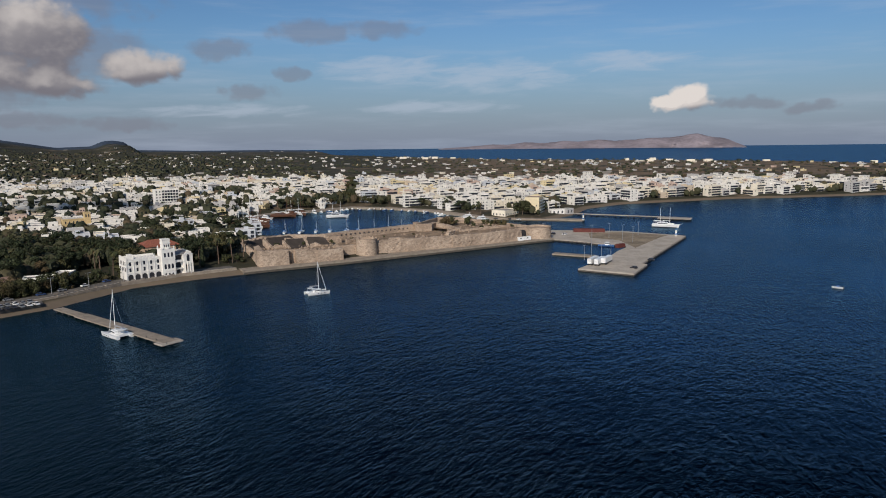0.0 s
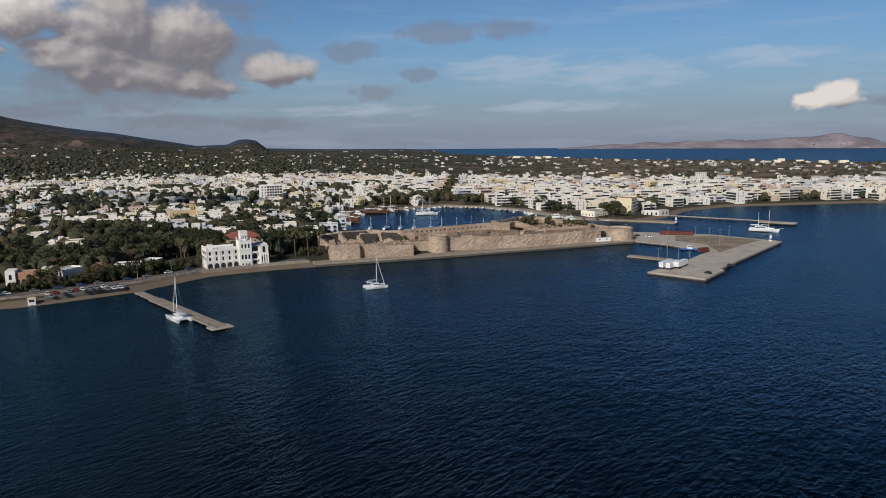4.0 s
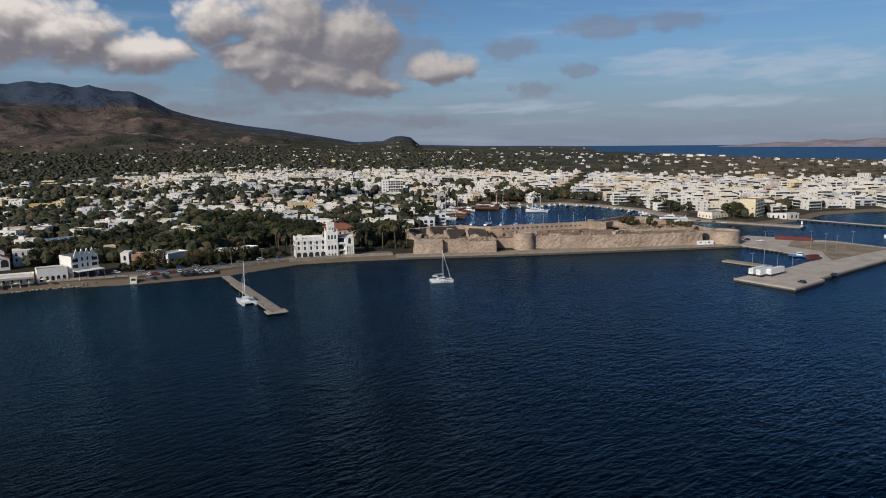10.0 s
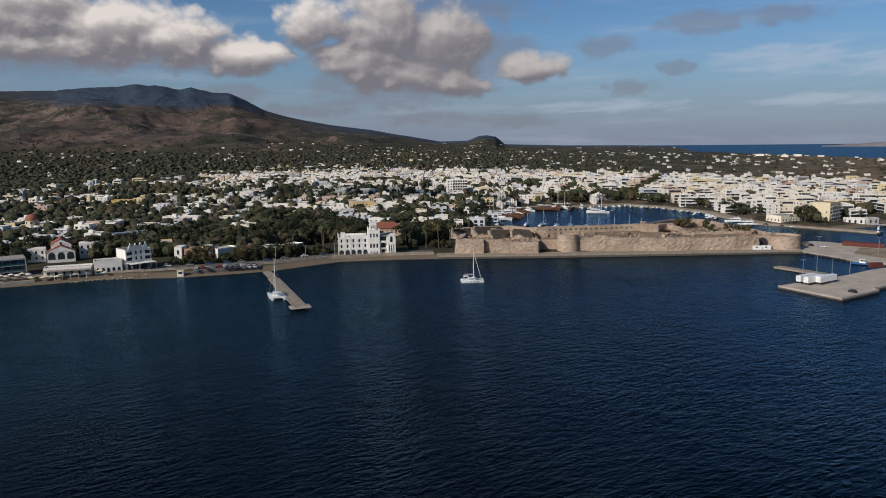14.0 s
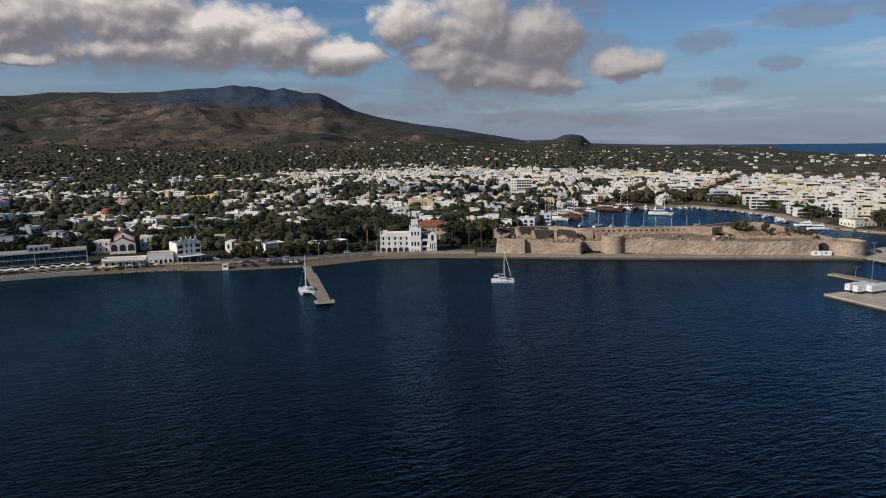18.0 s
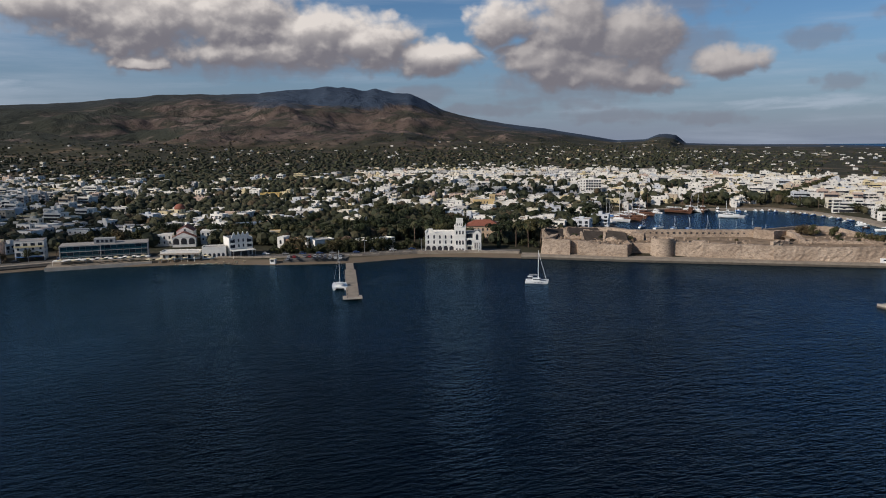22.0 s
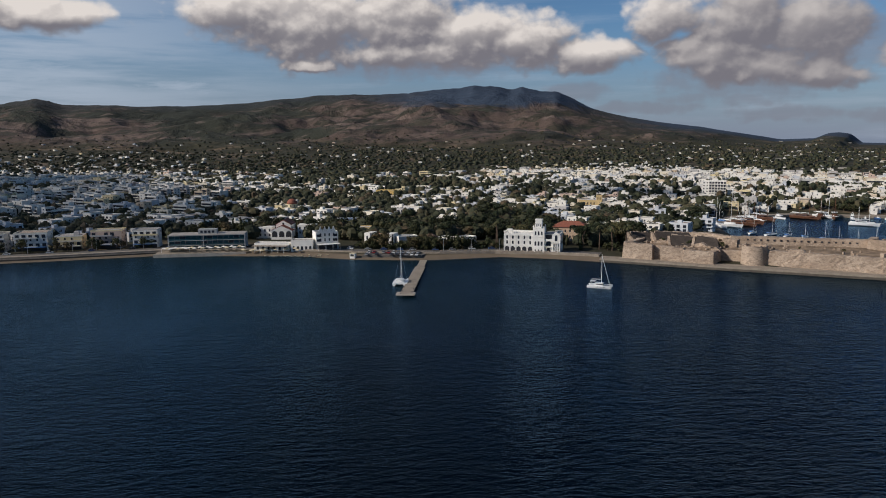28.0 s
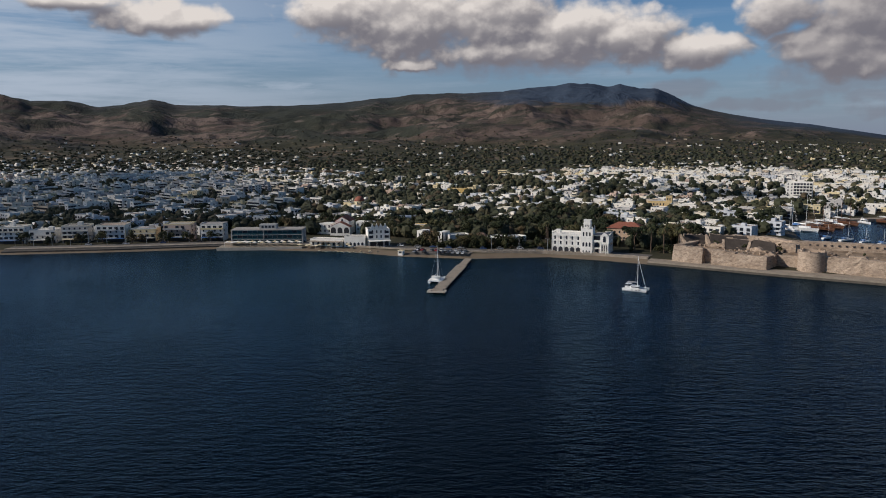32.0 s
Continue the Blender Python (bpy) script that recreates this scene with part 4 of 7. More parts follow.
# ---- trees ----
def leaf_cloud(blobs, n, size, rng, flat=1.0):
    """Many small leaf cards spread through and over rounded clumps (x, y, z, radius, squash)."""
    mb = Mb()
    w = [b[3] ** 2 for b in blobs]
    for _ in range(n):
        x, y, z, r, sq = rng.choices(blobs, w)[0]
        d = Vector((rng.gauss(0, 1), rng.gauss(0, 1), rng.gauss(0, 1))).normalized()
        k = r * (0.74 + 0.32 * rng.random())
        c = Vector((x + d.x * k, y + d.y * k, z + d.z * k * sq))
        nrm = (d + Vector((rng.uniform(-.5, .5), rng.uniform(-.5, .5), rng.uniform(-.3, .6)))).normalized()
        u = nrm.orthogonal().normalized()
        u.rotate(Matrix.Rotation(rng.uniform(0, 6.3), 3, nrm))
        v = nrm.cross(u)
        s = size * rng.uniform(0.6, 1.3)
        mb.add([c - u * s - v * s * .6, c + u * s * .9 - v * s * .7, c + u * s + v * s * .6, c - u * s * .7 + v * s * .8], [(0, 1, 2, 3)])
    return mb


def crown_blobs(kind, h, rng):
    if kind == "broadleaf":
        return [(rng.gauss(0, .19) * h, rng.gauss(0, .19) * h, h * rng.uniform(.40, .84), h * rng.uniform(.14, .23), .85) for _ in range(12)]
    if kind == "pine":
        return [(rng.gauss(0, .22) * h, rng.gauss(0, .22) * h, h * rng.uniform(.66, .9), h * rng.uniform(.12, .2), .55) for _ in range(11)]
    if kind == "cypress":
        return [(rng.gauss(0, .008) * h, rng.gauss(0, .008) * h, h * f, h * .085 * (1.25 - f) ** .6, 1.7) for f in (.14, .26, .38, .5, .62, .74, .86, .94)]
    return [(rng.gauss(0, .28) * h, rng.gauss(0, .28) * h, h * rng.uniform(.25, .7), h * rng.uniform(.22, .34), .9) for _ in range(6)]


def trunk(h, top, r, rng, limbs=4):
    mb = Mb()
    p = Vector((0, 0, -0.5))
    k = 4
    for i in range(k):
        q = Vector((rng.gauss(0, .012) * h * i, rng.gauss(0, .012) * h * i, top * (i + 1) / k))
        mb.tube(p, q, r * (1 - .15 * i), r * (1 - .15 * (i + 1)), 7)
        p = q
    for i in range(limbs):
        a = i * 2.4 + rng.random()
        mb.tube(p * 0.85, p + Vector((math.cos(a) * h * .2, math.sin(a) * h * .2, h * .2)), r * .45, r * .15, 5)
    return mb


def make_tree(kind, seed, h, leaves, size):
    rng = random.Random(seed)
    names = {"broadleaf": "tree", "pine": "pine_tree", "cypress": "cypress_tree", "bush": "bush"}
    labels = {"broadleaf": "leafy dark green tree beside the shore houses", "pine": "broad dark green umbrella pine", "cypress": "slim dark green cypress tree", "bush": "low rounded dark green bush"}
    t = thing(names[kind], (0, 0, -50), 0, labels[kind], "bush" if kind == "bush" else "tree", labels[kind].split(" ")[-1] + "s")
    tagged(t, group={"broadleaf": "shore trees", "pine": "pines", "cypress": "cypresses", "bush": "bushes"}[kind])
    top = {"broadleaf": .5, "pine": .7, "cypress": .2, "bush": .3}[kind] * h
    part("trunk", trunk(h, top, h * .028, rng, 0 if kind in ("cypress",) else 4), BARK, t)
    part("crown", leaf_cloud(crown_blobs(kind, h, rng), leaves, size, rng), PINE_LEAF if kind in ("pine", "cypress") else LEAF, t)
    return t


def make_palm(seed, h):
    rng = random.Random(seed)
    t = thing("palm_tree", (0, 0, -50), 0, "tall palm tree with drooping green fronds", "palm tree", "palms")
    mb = Mb()
    p = Vector((0, 0, -.5))
    for i in range(6):
        q = Vector((0.12 * i, 0.05 * i, h * (i + 1) / 6))
        mb.tube(p, q, .28 - .015 * i, .27 - .015 * i, 7)
        p = q
    part("trunk", mb, BARK, t)
    for i in range(22):
        fr = Mb()
        a, up = i * 2.4, rng.uniform(-.2, .9)
        d = Vector((math.cos(a), math.sin(a), 0))
        s = Vector((-d.y, d.x, 0))
        pts = []
        for k in range(6):
            f = k / 5
            pts.append(p + d * 2.2 * f + Vector((0, 0, up * 1.8 * f - 2.1 * f * f)))
        vs, fs = [], []
        for k, c in enumerate(pts):
            w = .55 * (1 - abs(k / 5 - .4) * 1.2)
            vs += [c - s * w - Vector((0, 0, .25)), c, c + s * w - Vector((0, 0, .25))]
        for k in range(5):
            o = 3 * k
            fs += [(o, o + 1, o + 4, o + 3), (o + 1, o + 2, o + 5, o + 4)]
        part("frond", fr.add(vs, fs), LEAF, t)
    return t


# landmark sites kept free of scattered houses and trees: x, y, radius
SITES = [(-292, 228, 22), (-299, 212, 20), (-258, 256, 14), (-242, 266, 11), (-243, 284, 13), (-271, 327, 11), (-240, 323, 12), (-226, 336, 10), (-215, 346, 8),
         (-203, 354, 11), (-196, 362, 10), (-304, 282, 17), (-173, 437, 17), (-301, 587, 17), (-160, 388, 22), (-148, 398, 18), (-292, 766, 24), (94, 694, 18), (-429, 339, 15),
         (-528, 492, 16), (-397, 371, 13), (-332, 350, 18), (-380, 70, 20), (-370, 95, 18), (-360, 118, 18), (-352, 142, 18), (-340, 168, 18), (-326, 192, 16), (50, 692, 30), (76, 670, 9), (115, 684, 11)]


def free_of_landmarks(x, y):
    if -140 < x < 100 and 395 < y < 590:
        return False
    return all((x - a) ** 2 + (y - b) ** 2 > r * r for a, b, r in SITES)


# ---- houses ----
def house_parts(w, d, floors, rng, rich=True, near_view=True, banded=.3):
    """Pieces of one flat-roofed house: name -> list of Mb, in local metres, front at y = -d/2."""
    F = 2.8
    H = F * floors + 0.3
    out = {"wall": [Mb().box(-w / 2, w / 2, -d / 2, d / 2, -4, H)], "roof": [], "window": [], "balcony": [], "stair_head": [], "parapet": []}
    if rich:
        par = Mb()
        for a in ((-w / 2, w / 2, -d / 2, -d / 2 + .25), (-w / 2, w / 2, d / 2 - .25, d / 2), (-w / 2, -w / 2 + .25, -d / 2 + .25, d / 2 - .25), (w / 2 - .25, w / 2, -d / 2 + .25, d / 2 - .25)):
            par.box(*a, H, H + .7)
        out["parapet"] = [par]
    out["roof"] = [Mb().box(-w / 2 + .25, w / 2 - .25, -d / 2 + .25, d / 2 - .25, H, H + .06)]
    nx, ny = max(2, int(w / 3.4)), max(1, int(d / 4.5))
    for f in range(floors):
        z = F * f + 1.0
        wide = rng.random() < (.6 if near_view else banded)
        # one dark band for the windows, with the balcony shade painted in
        if wide and not near_view:
            for sy in ((-1, 1) if rich else (-1,)):
                out["window"].append(Mb().box(-w / 2 + .4, w / 2 - .4, sy * d / 2 - .06, sy * d / 2 + .06, z - .9, z + 1.25))
        for i in range(nx if near_view or not wide else 0):
            x = -w / 2 + w * (i + .5) / nx
            hw = 1.15 if wide else .55
            for sy in ((-1, 1) if rich else (-1,)):
                if rng.random() < .12:
                    continue
                y = sy * d / 2
                out["window"].append(Mb().box(x - hw, x + hw, y - .06, y + .06, z - (.85 if wide else 0), z + 1.3))
        for j in range(ny if rich else 0):
            y = -d / 2 + d * (j + .5) / ny
            for sx in (-1, 1):
                if rng.random() < .7:
                    out["window"].append(Mb().box(sx * w / 2 - .06, sx * w / 2 + .06, y - .5, y + .5, z, z + 1.3))
        if f and (wide or rng.random() < .4):
            x0, x1 = -w / 2 + rng.choice((0, .0, w * .3)), w / 2 - rng.choice((0, 0, w * .3))
            out["balcony"].append(Mb().box(x0, x1, -d / 2 - 1.5, -d / 2, F * f - .15, F * f).box(x0, x1, -d / 2 - 1.5, -d / 2 - 1.4, F * f, F * f + .85)
                                  .box(x0, x0 + .1, -d / 2 - 1.4, -d / 2, F * f, F * f + .85).box(x1 - .1, x1, -d / 2 - 1.4, -d / 2, F * f, F * f + .85))
    if rng.random() < .5:
        x, y = rng.uniform(-.25, .25) * w, rng.uniform(-.1, .3) * d
        out["stair_head"].append(Mb().box(x - 1.5, x + 1.5, y - 1.5, y + 1.5, H, H + 2.3))
    return out


HOUSE_MATS = {"wall": WALL_OB, "parapet": WALL_OB, "roof": ROOF_OB, "window": GLASS, "balcony": WALL_OB, "stair_head": WALL_OB, "door": WOOD}


def make_house(seed):
    rng = random.Random(seed)
    w, d, fl = rng.uniform(9, 16), rng.uniform(8, 11), rng.choice((1, 1, 2, 2, 2, 3))
    i = rng.choices(range(7), [c[0] for c in HOUSE_COLS])[0]
    h = thing("house", (0, 0, -80), 0, "%s-storey %s flat-roofed town house" % (("one", "two", "three")[fl - 1], ("white", "ivory", "sand-coloured", "grey", "pale yellow", "pale blue", "rose")[i]), "house", "town houses")
    for name, ms in house_parts(w, d, fl, rng).items():
        for m in ms:
            part(name, m, HOUSE_PLASTERS[i] if HOUSE_MATS[name] is WALL_OB else HOUSE_MATS[name], h)
    return h


rng = random.Random(11)
TOWN = []        # x, y, turn
STREET = radians(28)
for i in range(-145, 187):
    for j in range(0, 183):
        cs, sn = math.cos(STREET), math.sin(STREET)
        step = 14.8
        u, v = i * step + rng.uniform(-2.2, 2.2), j * step + rng.uniform(-2.2, 2.2)
        TOWN.append((OX + u * cs - v * sn, OY + u * sn + v * cs, STREET + rng.choice((0, 0, 0, math.pi / 2, math.pi)) + rng.gauss(0, .06)))
T = np.array(TOWN)
T_r, T_az = np.hypot(T[:, 0] - OX, T[:, 1] - OY), np.degrees(np.arctan2(-(T[:, 0] - OX), T[:, 1] - OY))
keep = (T_r < 2700) & (T_az > -42) & (T_az < 112)
T, T_r, T_az = T[keep], T_r[keep], T_az[keep]
T_sd, T_z = shore(T[:, 0], T[:, 1]), ground(T[:, 0], T[:, 1])
patch, fine = waves(T[:, 0], T[:, 1], 260, 3), waves(T[:, 0], T[:, 1], 95, 8)


def T_of(x, y):
    return math.degrees(math.atan2(-(x - OX), y - OY))


def town_edge(az):
    return float(np.interp(az, [0, 36, 42, 48, 54, 62, 72, 80, 95], [1040, 1290, 1340, 1150, 860, 880, 1000, 1220, 1220]))


def town_density(r, az, p, q):
    """Share of plots that are built on: the old town, the suburbs and scattered farms."""
    edge = town_edge(az)
    base = float(np.interp(az, [12, 22, 42, 50, 66, 76], [.84, .76, .74, .58, .58, .70]))
    tail = float(np.interp(az, [0, 42, 60, 76], [80, 75, 80, 260]))
    dense = base if r < edge else base * math.exp(-(r - edge) / tail)
    if az < 42 or az > 66:
        if p > .54 or q > .55:
            dense *= .12
    elif r > 620 and (p > .30 or q > .5):
        dense *= .10
    return max(dense, (.050 if p < .3 else .012) * (1 if r < 1500 else .8) * (1 if az < 40 else .55))


def in_park(x, y):
    """Wooded grounds behind the shore villas."""
    d = Vector((x, y))
    for a, b, w in ((Vector((-262, 330)), Vector((-150, 425)), 52), (Vector((-330, 225)), Vector((-290, 300)), 34), (Vector((-320, 490)), Vector((-230, 440)), 30)):
        t = max(0, min(1, (d - a).dot(b - a) / (b - a).length_squared))
        if (d - a.lerp(b, t)).length < w:
            return True
    return False


houses = []
for k in range(len(T)):
    x, y, a = T[k]
    r, az = T_r[k], T_az[k]
    if T_sd[k] < (42 if az > 58 else 16) or T_z[k] > 58 or not free_of_landmarks(x, y) or in_park(x, y):
        continue
    # tree-lined avenue
    t = (x + 104) * -.117 + (y - 795) * .993
    if t > -10 and abs((x + 104) * .993 + (y - 795) * .117) < 12:
        continue
    # a street every seventh row
    v = -(x - OX) * math.sin(STREET) + (y - OY) * math.cos(STREET)
    if int(v / 14.8) % 7 == 3 and rng.random() < .7:
        continue
    if rng.random() < town_density(r, az, patch[k], fine[k]):
        houses.append((r, x, y, a, T_z[k]))
houses.sort()
near, far = houses[:150], houses[150:]
protos = [make_house(s) for s in range(16)]
for k, (r, x, y, a, z) in enumerate(near):
    m = Matrix.Translation((x, y, z)) @ Matrix.Rotation(a, 4, "Z")
    if k < 16:
        protos[k].matrix_basis = m
    else:
        copy_thing(protos[k % 16], m)


class Merge:
    """Joins many placed copies of quad-only pieces into one mesh, with one tone for each copy."""

    def __init__(self):
        self.v, self.f, self.t, self.n = [], [], [], 0

    def add(self, v, f, tone):
        self.v.append(v)
        self.f.append(f + self.n)
        self.t.append(np.full(len(v), tone, np.float32))
        self.n += len(v)

    def mesh(self, name, mat):
        v, f, t = np.concatenate(self.v), np.concatenate(self.f), np.concatenate(self.t)
        me = bpy.data.meshes.new(name)
        me.vertices.add(len(v))
        me.vertices.foreach_set("co", v.astype(np.float32).ravel())
        me.loops.add(f.size)
        me.loops.foreach_set("vertex_index", f.astype(np.int32).ravel())
        me.polygons.add(len(f))
        me.polygons.foreach_set("loop_start", np.arange(0, f.size, 4, dtype=np.int32))
        me.polygons.foreach_set("use_smooth", np.zeros(len(f), bool))
        me.update(calc_edges=True)
        me.attributes.new("tone", "FLOAT", "POINT").data.foreach_set("value", t)
        me.materials.append(mat)
        return me


def kit(seed, floors, rich, flats=False):
    """One far house as arrays: a main body and often a lower or taller wing."""
    rg = random.Random(seed)
    got = {"wall": Mb(), "roof": Mb(), "window": Mb()}
    bodies = [(rg.uniform(11, 18) if flats else rg.uniform(8, 17), rg.uniform(8, 12), floors, 0, 0)]
    if rich and rg.random() < .6:
        w, d, _, _, _ = bodies[0]
        bodies.append((w * rg.uniform(.4, .8), d * rg.uniform(.5, .8), max(1, floors + rg.choice((-1, -1, 1))), rg.choice((-1, 1)) * w * .55, rg.uniform(-.3, .3) * d))
    for w, d, fl, ox, oy in bodies:
        for name, ms in house_parts(w, d, fl, rg, rich, False, .85 if flats else .3).items():
            dst = got["window" if name == "window" else "roof" if name == "roof" else "wall"]
            for m in ms:
                dst.add([(x + ox, y + oy, z) for x, y, z in m.v], m.f)
    if rich and rg.random() < .6:      # roof tank and solar panel
        z = 3.0 * floors + .36
        got["wall"].box(-2.2, -.9, 1.0, 1.6, z + .6, z + 1.2)
        got["window"].add([(-2.3, -.4, z + .1), (-.8, -.4, z + .1), (-.8, 1.0, z + 1.0), (-2.3, 1.0, z + 1.0)], [(0, 1, 2, 3)])
    return {k: (np.array(m.v), np.array(m.f)) for k, m in got.items() if m.f}


KITS = {(f, rich): [kit(500 + 40 * f + k + (900 if rich else 0), f, rich) for k in range(14)] for f in (1, 2, 3, 4) for rich in (False, True)}
FLATS = {f: [kit(3000 + 40 * f + k, f, True, True) for k in range(14)] for f in (2, 3, 4)}
town = {"wall": Merge(), "roof": Merge(), "window": Merge()}
rg = random.Random(7)
for r, x, y, a, z in far:
    centre = T_of(x, y) < 42 and r < 1250
    fl = rg.choice((1, 1, 1, 2, 2, 2, 2, 3)) if centre and T_of(x, y) < 20 else rg.choice((1, 1, 1, 2, 2, 2)) if centre else rg.choice((1, 1, 1, 1, 2, 2))
    k = rg.choice(FLATS[rg.choice((2, 2, 3, 3, 4))]) if (T_of(x, y) < 17 and r < 1050) or (T_of(x, y) > 68 and r < 900) else rg.choice(KITS[fl, r < 1150])
    small = 1.0 if r < 1250 else .66
    c, s = math.cos(a) * small, math.sin(a) * small
    tone, tone2 = rg.random(), rg.random()
    for name, (v, f) in k.items():
        w = np.stack([x + v[:, 0] * c - v[:, 1] * s, y + v[:, 0] * s + v[:, 1] * c, z + v[:, 2] * small], 1)
        town[name].add(w, f, tone2 if name == "roof" else tone)
fh = thing("far_houses", (0, 0, 0), 0, "dense quarter of white flat-roofed houses", "houses", kind="stuff")
part("wall", town["wall"].mesh("wall", WALL_IS), WALL_IS, fh)
part("roof", town["roof"].mesh("roof", ROOF_IS), ROOF_IS, fh)
part("window", town["window"].mesh("window", GLASS), GLASS, fh)

# ---- planting ----
TREES = {"broadleaf": [make_tree("broadleaf", 40 + s, 9.5 + s, 900, .36) for s in range(4)], "pine": [make_tree("pine", 60 + s, 12 + s, 850, .36) for s in range(3)],
         "cypress": [make_tree("cypress", 80 + s, 11 + 2 * s, 600, .28) for s in range(2)], "bush": [make_tree("bush", 90 + s, 3.2 + s * .5, 260, .28) for s in range(2)], "palm": [make_palm(95, 11.5)]}
used = set()


def plant(kind, x, y, scale=1.0, z=None):
    p = rng.choice(TREES[kind])
    z = float(ground(x, y)[0]) if z is None else z
    m = Matrix.Translation((x, y, z)) @ Matrix.Rotation(rng.uniform(0, 6.3), 4, "Z")
    c = p if p not in used else copy_thing(p, m)
    if c is p:
        used.add(p)
        p.matrix_basis = m
    c.scale = (scale, scale, scale * rng.uniform(.9, 1.1))
    return c


count = 0
while count < 230:
    x, y = rng.uniform(-345, -100), rng.uniform(190, 480)
    if not in_park(x, y) or shore(x, y)[0] < 58 or not free_of_landmarks(x, y):
        continue
    plant(rng.choices(("broadleaf", "pine", "cypress", "palm"), (6, 3, 1.5, .6))[0], x, y, rng.uniform(.75, 1.15))
    count += 1
for x, y, k in ((-124, 424, 1.6), (-128, 420, 1.7), (-133, 428, 1.5), (46, 536, 1.6), (40, 541, 1.5), (34, 547, 1.4), (28, 520, .8), (-88, 446, .9), (-104, 440, .8), (-72, 455, .8), (-96, 458, .7), (-108, 462, .8), (-60, 470, .6), (-40, 480, .5), (-20, 490, .5), (16, 508, .6), (36, 530, .7), (52, 530, .7), (-84, 470, .6), (-114, 440, .5), (0, 500, .5), (24, 534, .8)):
    plant("bush", x, y, k, 8.6 if x > -110 else None)
for x, y, k in ((2, 537, 1.05), (7, 541, .9), (20, 542, .85), (38, 545, .5), (46, 538, .52), (52, 533, .46)):      # round trees on the castle mound
    plant("broadleaf", x, y, k, 7.2)
for k in range(26):          # dark grove between the villa and the castle
    x, y = rng.uniform(-152, -112), rng.uniform(404, 468)
    if free_of_landmarks(x, y) and (x + 152) * .55 + 404 < y:
        plant(rng.choices(("broadleaf", "pine", "palm", "cypress"), (4, 5, 1, 1))[0], x, y, rng.uniform(1.15, 1.5) if y > 425 else rng.uniform(.8, 1.05))
for x, y, k in ((-126, 422, "palm"), (-133, 418, "palm"), (-121, 428, "palm"), (-183, 376, "palm"), (-180, 384, "palm"), (-188, 381, "palm"), (-139, 408, "cypress"), (-143, 414, "pine"), (-150, 420, "pine"), (-176, 392, "broadleaf")):
    plant(k, x, y, 1.25)
for k in range(70):          # low hedges between the villas and the shore road
    a, b = ROAD_LINE[4 + k % 5], ROAD_LINE[5 + k % 5]
    p = Vector(a).lerp(Vector(b), rng.random())
    d = (Vector(b) - Vector(a)).normalized()
    o = rng.uniform(6, 13)
    if free_of_landmarks(p.x - d.y * o, p.y + d.x * o):
        plant("bush", p.x - d.y * o, p.y + d.x * o, rng.uniform(.9, 1.6))
for k in range(95):          # gardens round the shore villas
    i = 5 + k % 4
    p = Vector(ROAD_LINE[i]).lerp(Vector(ROAD_LINE[i + 1]), rng.random())
    d = (Vector(ROAD_LINE[i + 1]) - Vector(ROAD_LINE[i])).normalized()
    o = rng.uniform(7, 14)
    plant(rng.choices(("broadleaf", "bush", "cypress"), (6, 5, 1.5))[0], p.x - d.y * o, p.y + d.x * o, rng.uniform(.5, .85))
for k in range(16):          # shrubs and small trees before the white villa
    p = Vector((-211, 343)).lerp(Vector((-186, 354)), k / 15)
    plant(rng.choice(("bush", "bush", "broadleaf", "cypress")), p.x + rng.uniform(-1, 2), p.y - rng.uniform(1.5, 5), rng.uniform(.55, .8))
for k in range(40):          # trees along the western seafront
    a, b = ROAD_LINE[k % 3], ROAD_LINE[k % 3 + 1]
    p = Vector(a).lerp(Vector(b), rng.random())
    d = (Vector(b) - Vector(a)).normalized()
    plant(rng.choice(("broadleaf", "bush", "palm", "broadleaf")), p.x - d.y * 7, p.y + d.x * 7, rng.uniform(.6, .85))
for k in range(30):
    s = rng.random()
    x, y = Vector((-104, 800)).lerp(Vector((-146, 1151)), s)
    plant("broadleaf", x + rng.uniform(-6, 6), y, rng.uniform(.8, 1.0))

for k in range(46):          # trees along the harbour quay and in the harbour gardens
    i = rng.choice((1, 2, 3, 3, 4, 5, 6))
    a, b = Vector(HARBOUR_EDGE[i]), Vector(HARBOUR_EDGE[i + 1])
    d = (b - a).normalized()
    p = a.lerp(b, rng.random()) + Vector((-d.y, d.x)) * rng.uniform(13, 24)
    plant(rng.choice(("broadleaf", "broadleaf", "pine", "palm")), p.x, p.y, rng.uniform(.6, .95))
for k in range(24):          # grove west of the castle towards the harbour
    x, y = rng.uniform(-225, -150), rng.uniform(480, 600)
    if shore(x, y)[0] > 16 and free_of_landmarks(x, y):
        plant(rng.choice(("pine", "pine", "broadleaf")), x, y, rng.uniform(.8, 1.1))
# woods, groves and garden trees too many to count
ra = np.random.RandomState(77)
N = 130000
cr = 330 * (4300 / 330) ** ra.rand(N)
caz = ra.uniform(-42, 108, N)
cx, cy = OX - np.sin(np.radians(caz)) * cr, OY + np.cos(np.radians(caz)) * cr
csd, cz, cp = shore(cx, cy), ground(cx, cy), waves(cx, cy, 260, 3)
cq = waves(cx, cy, 95, 8)
clump = waves(cx, cy, 58, 15)
hx = np.array([(h[1], h[2]) for h in houses])
cells = {}
for h in hx:
    cells.setdefault((int(h[0] // 12), int(h[1] // 12)), []).append(h)
woods = Merge()
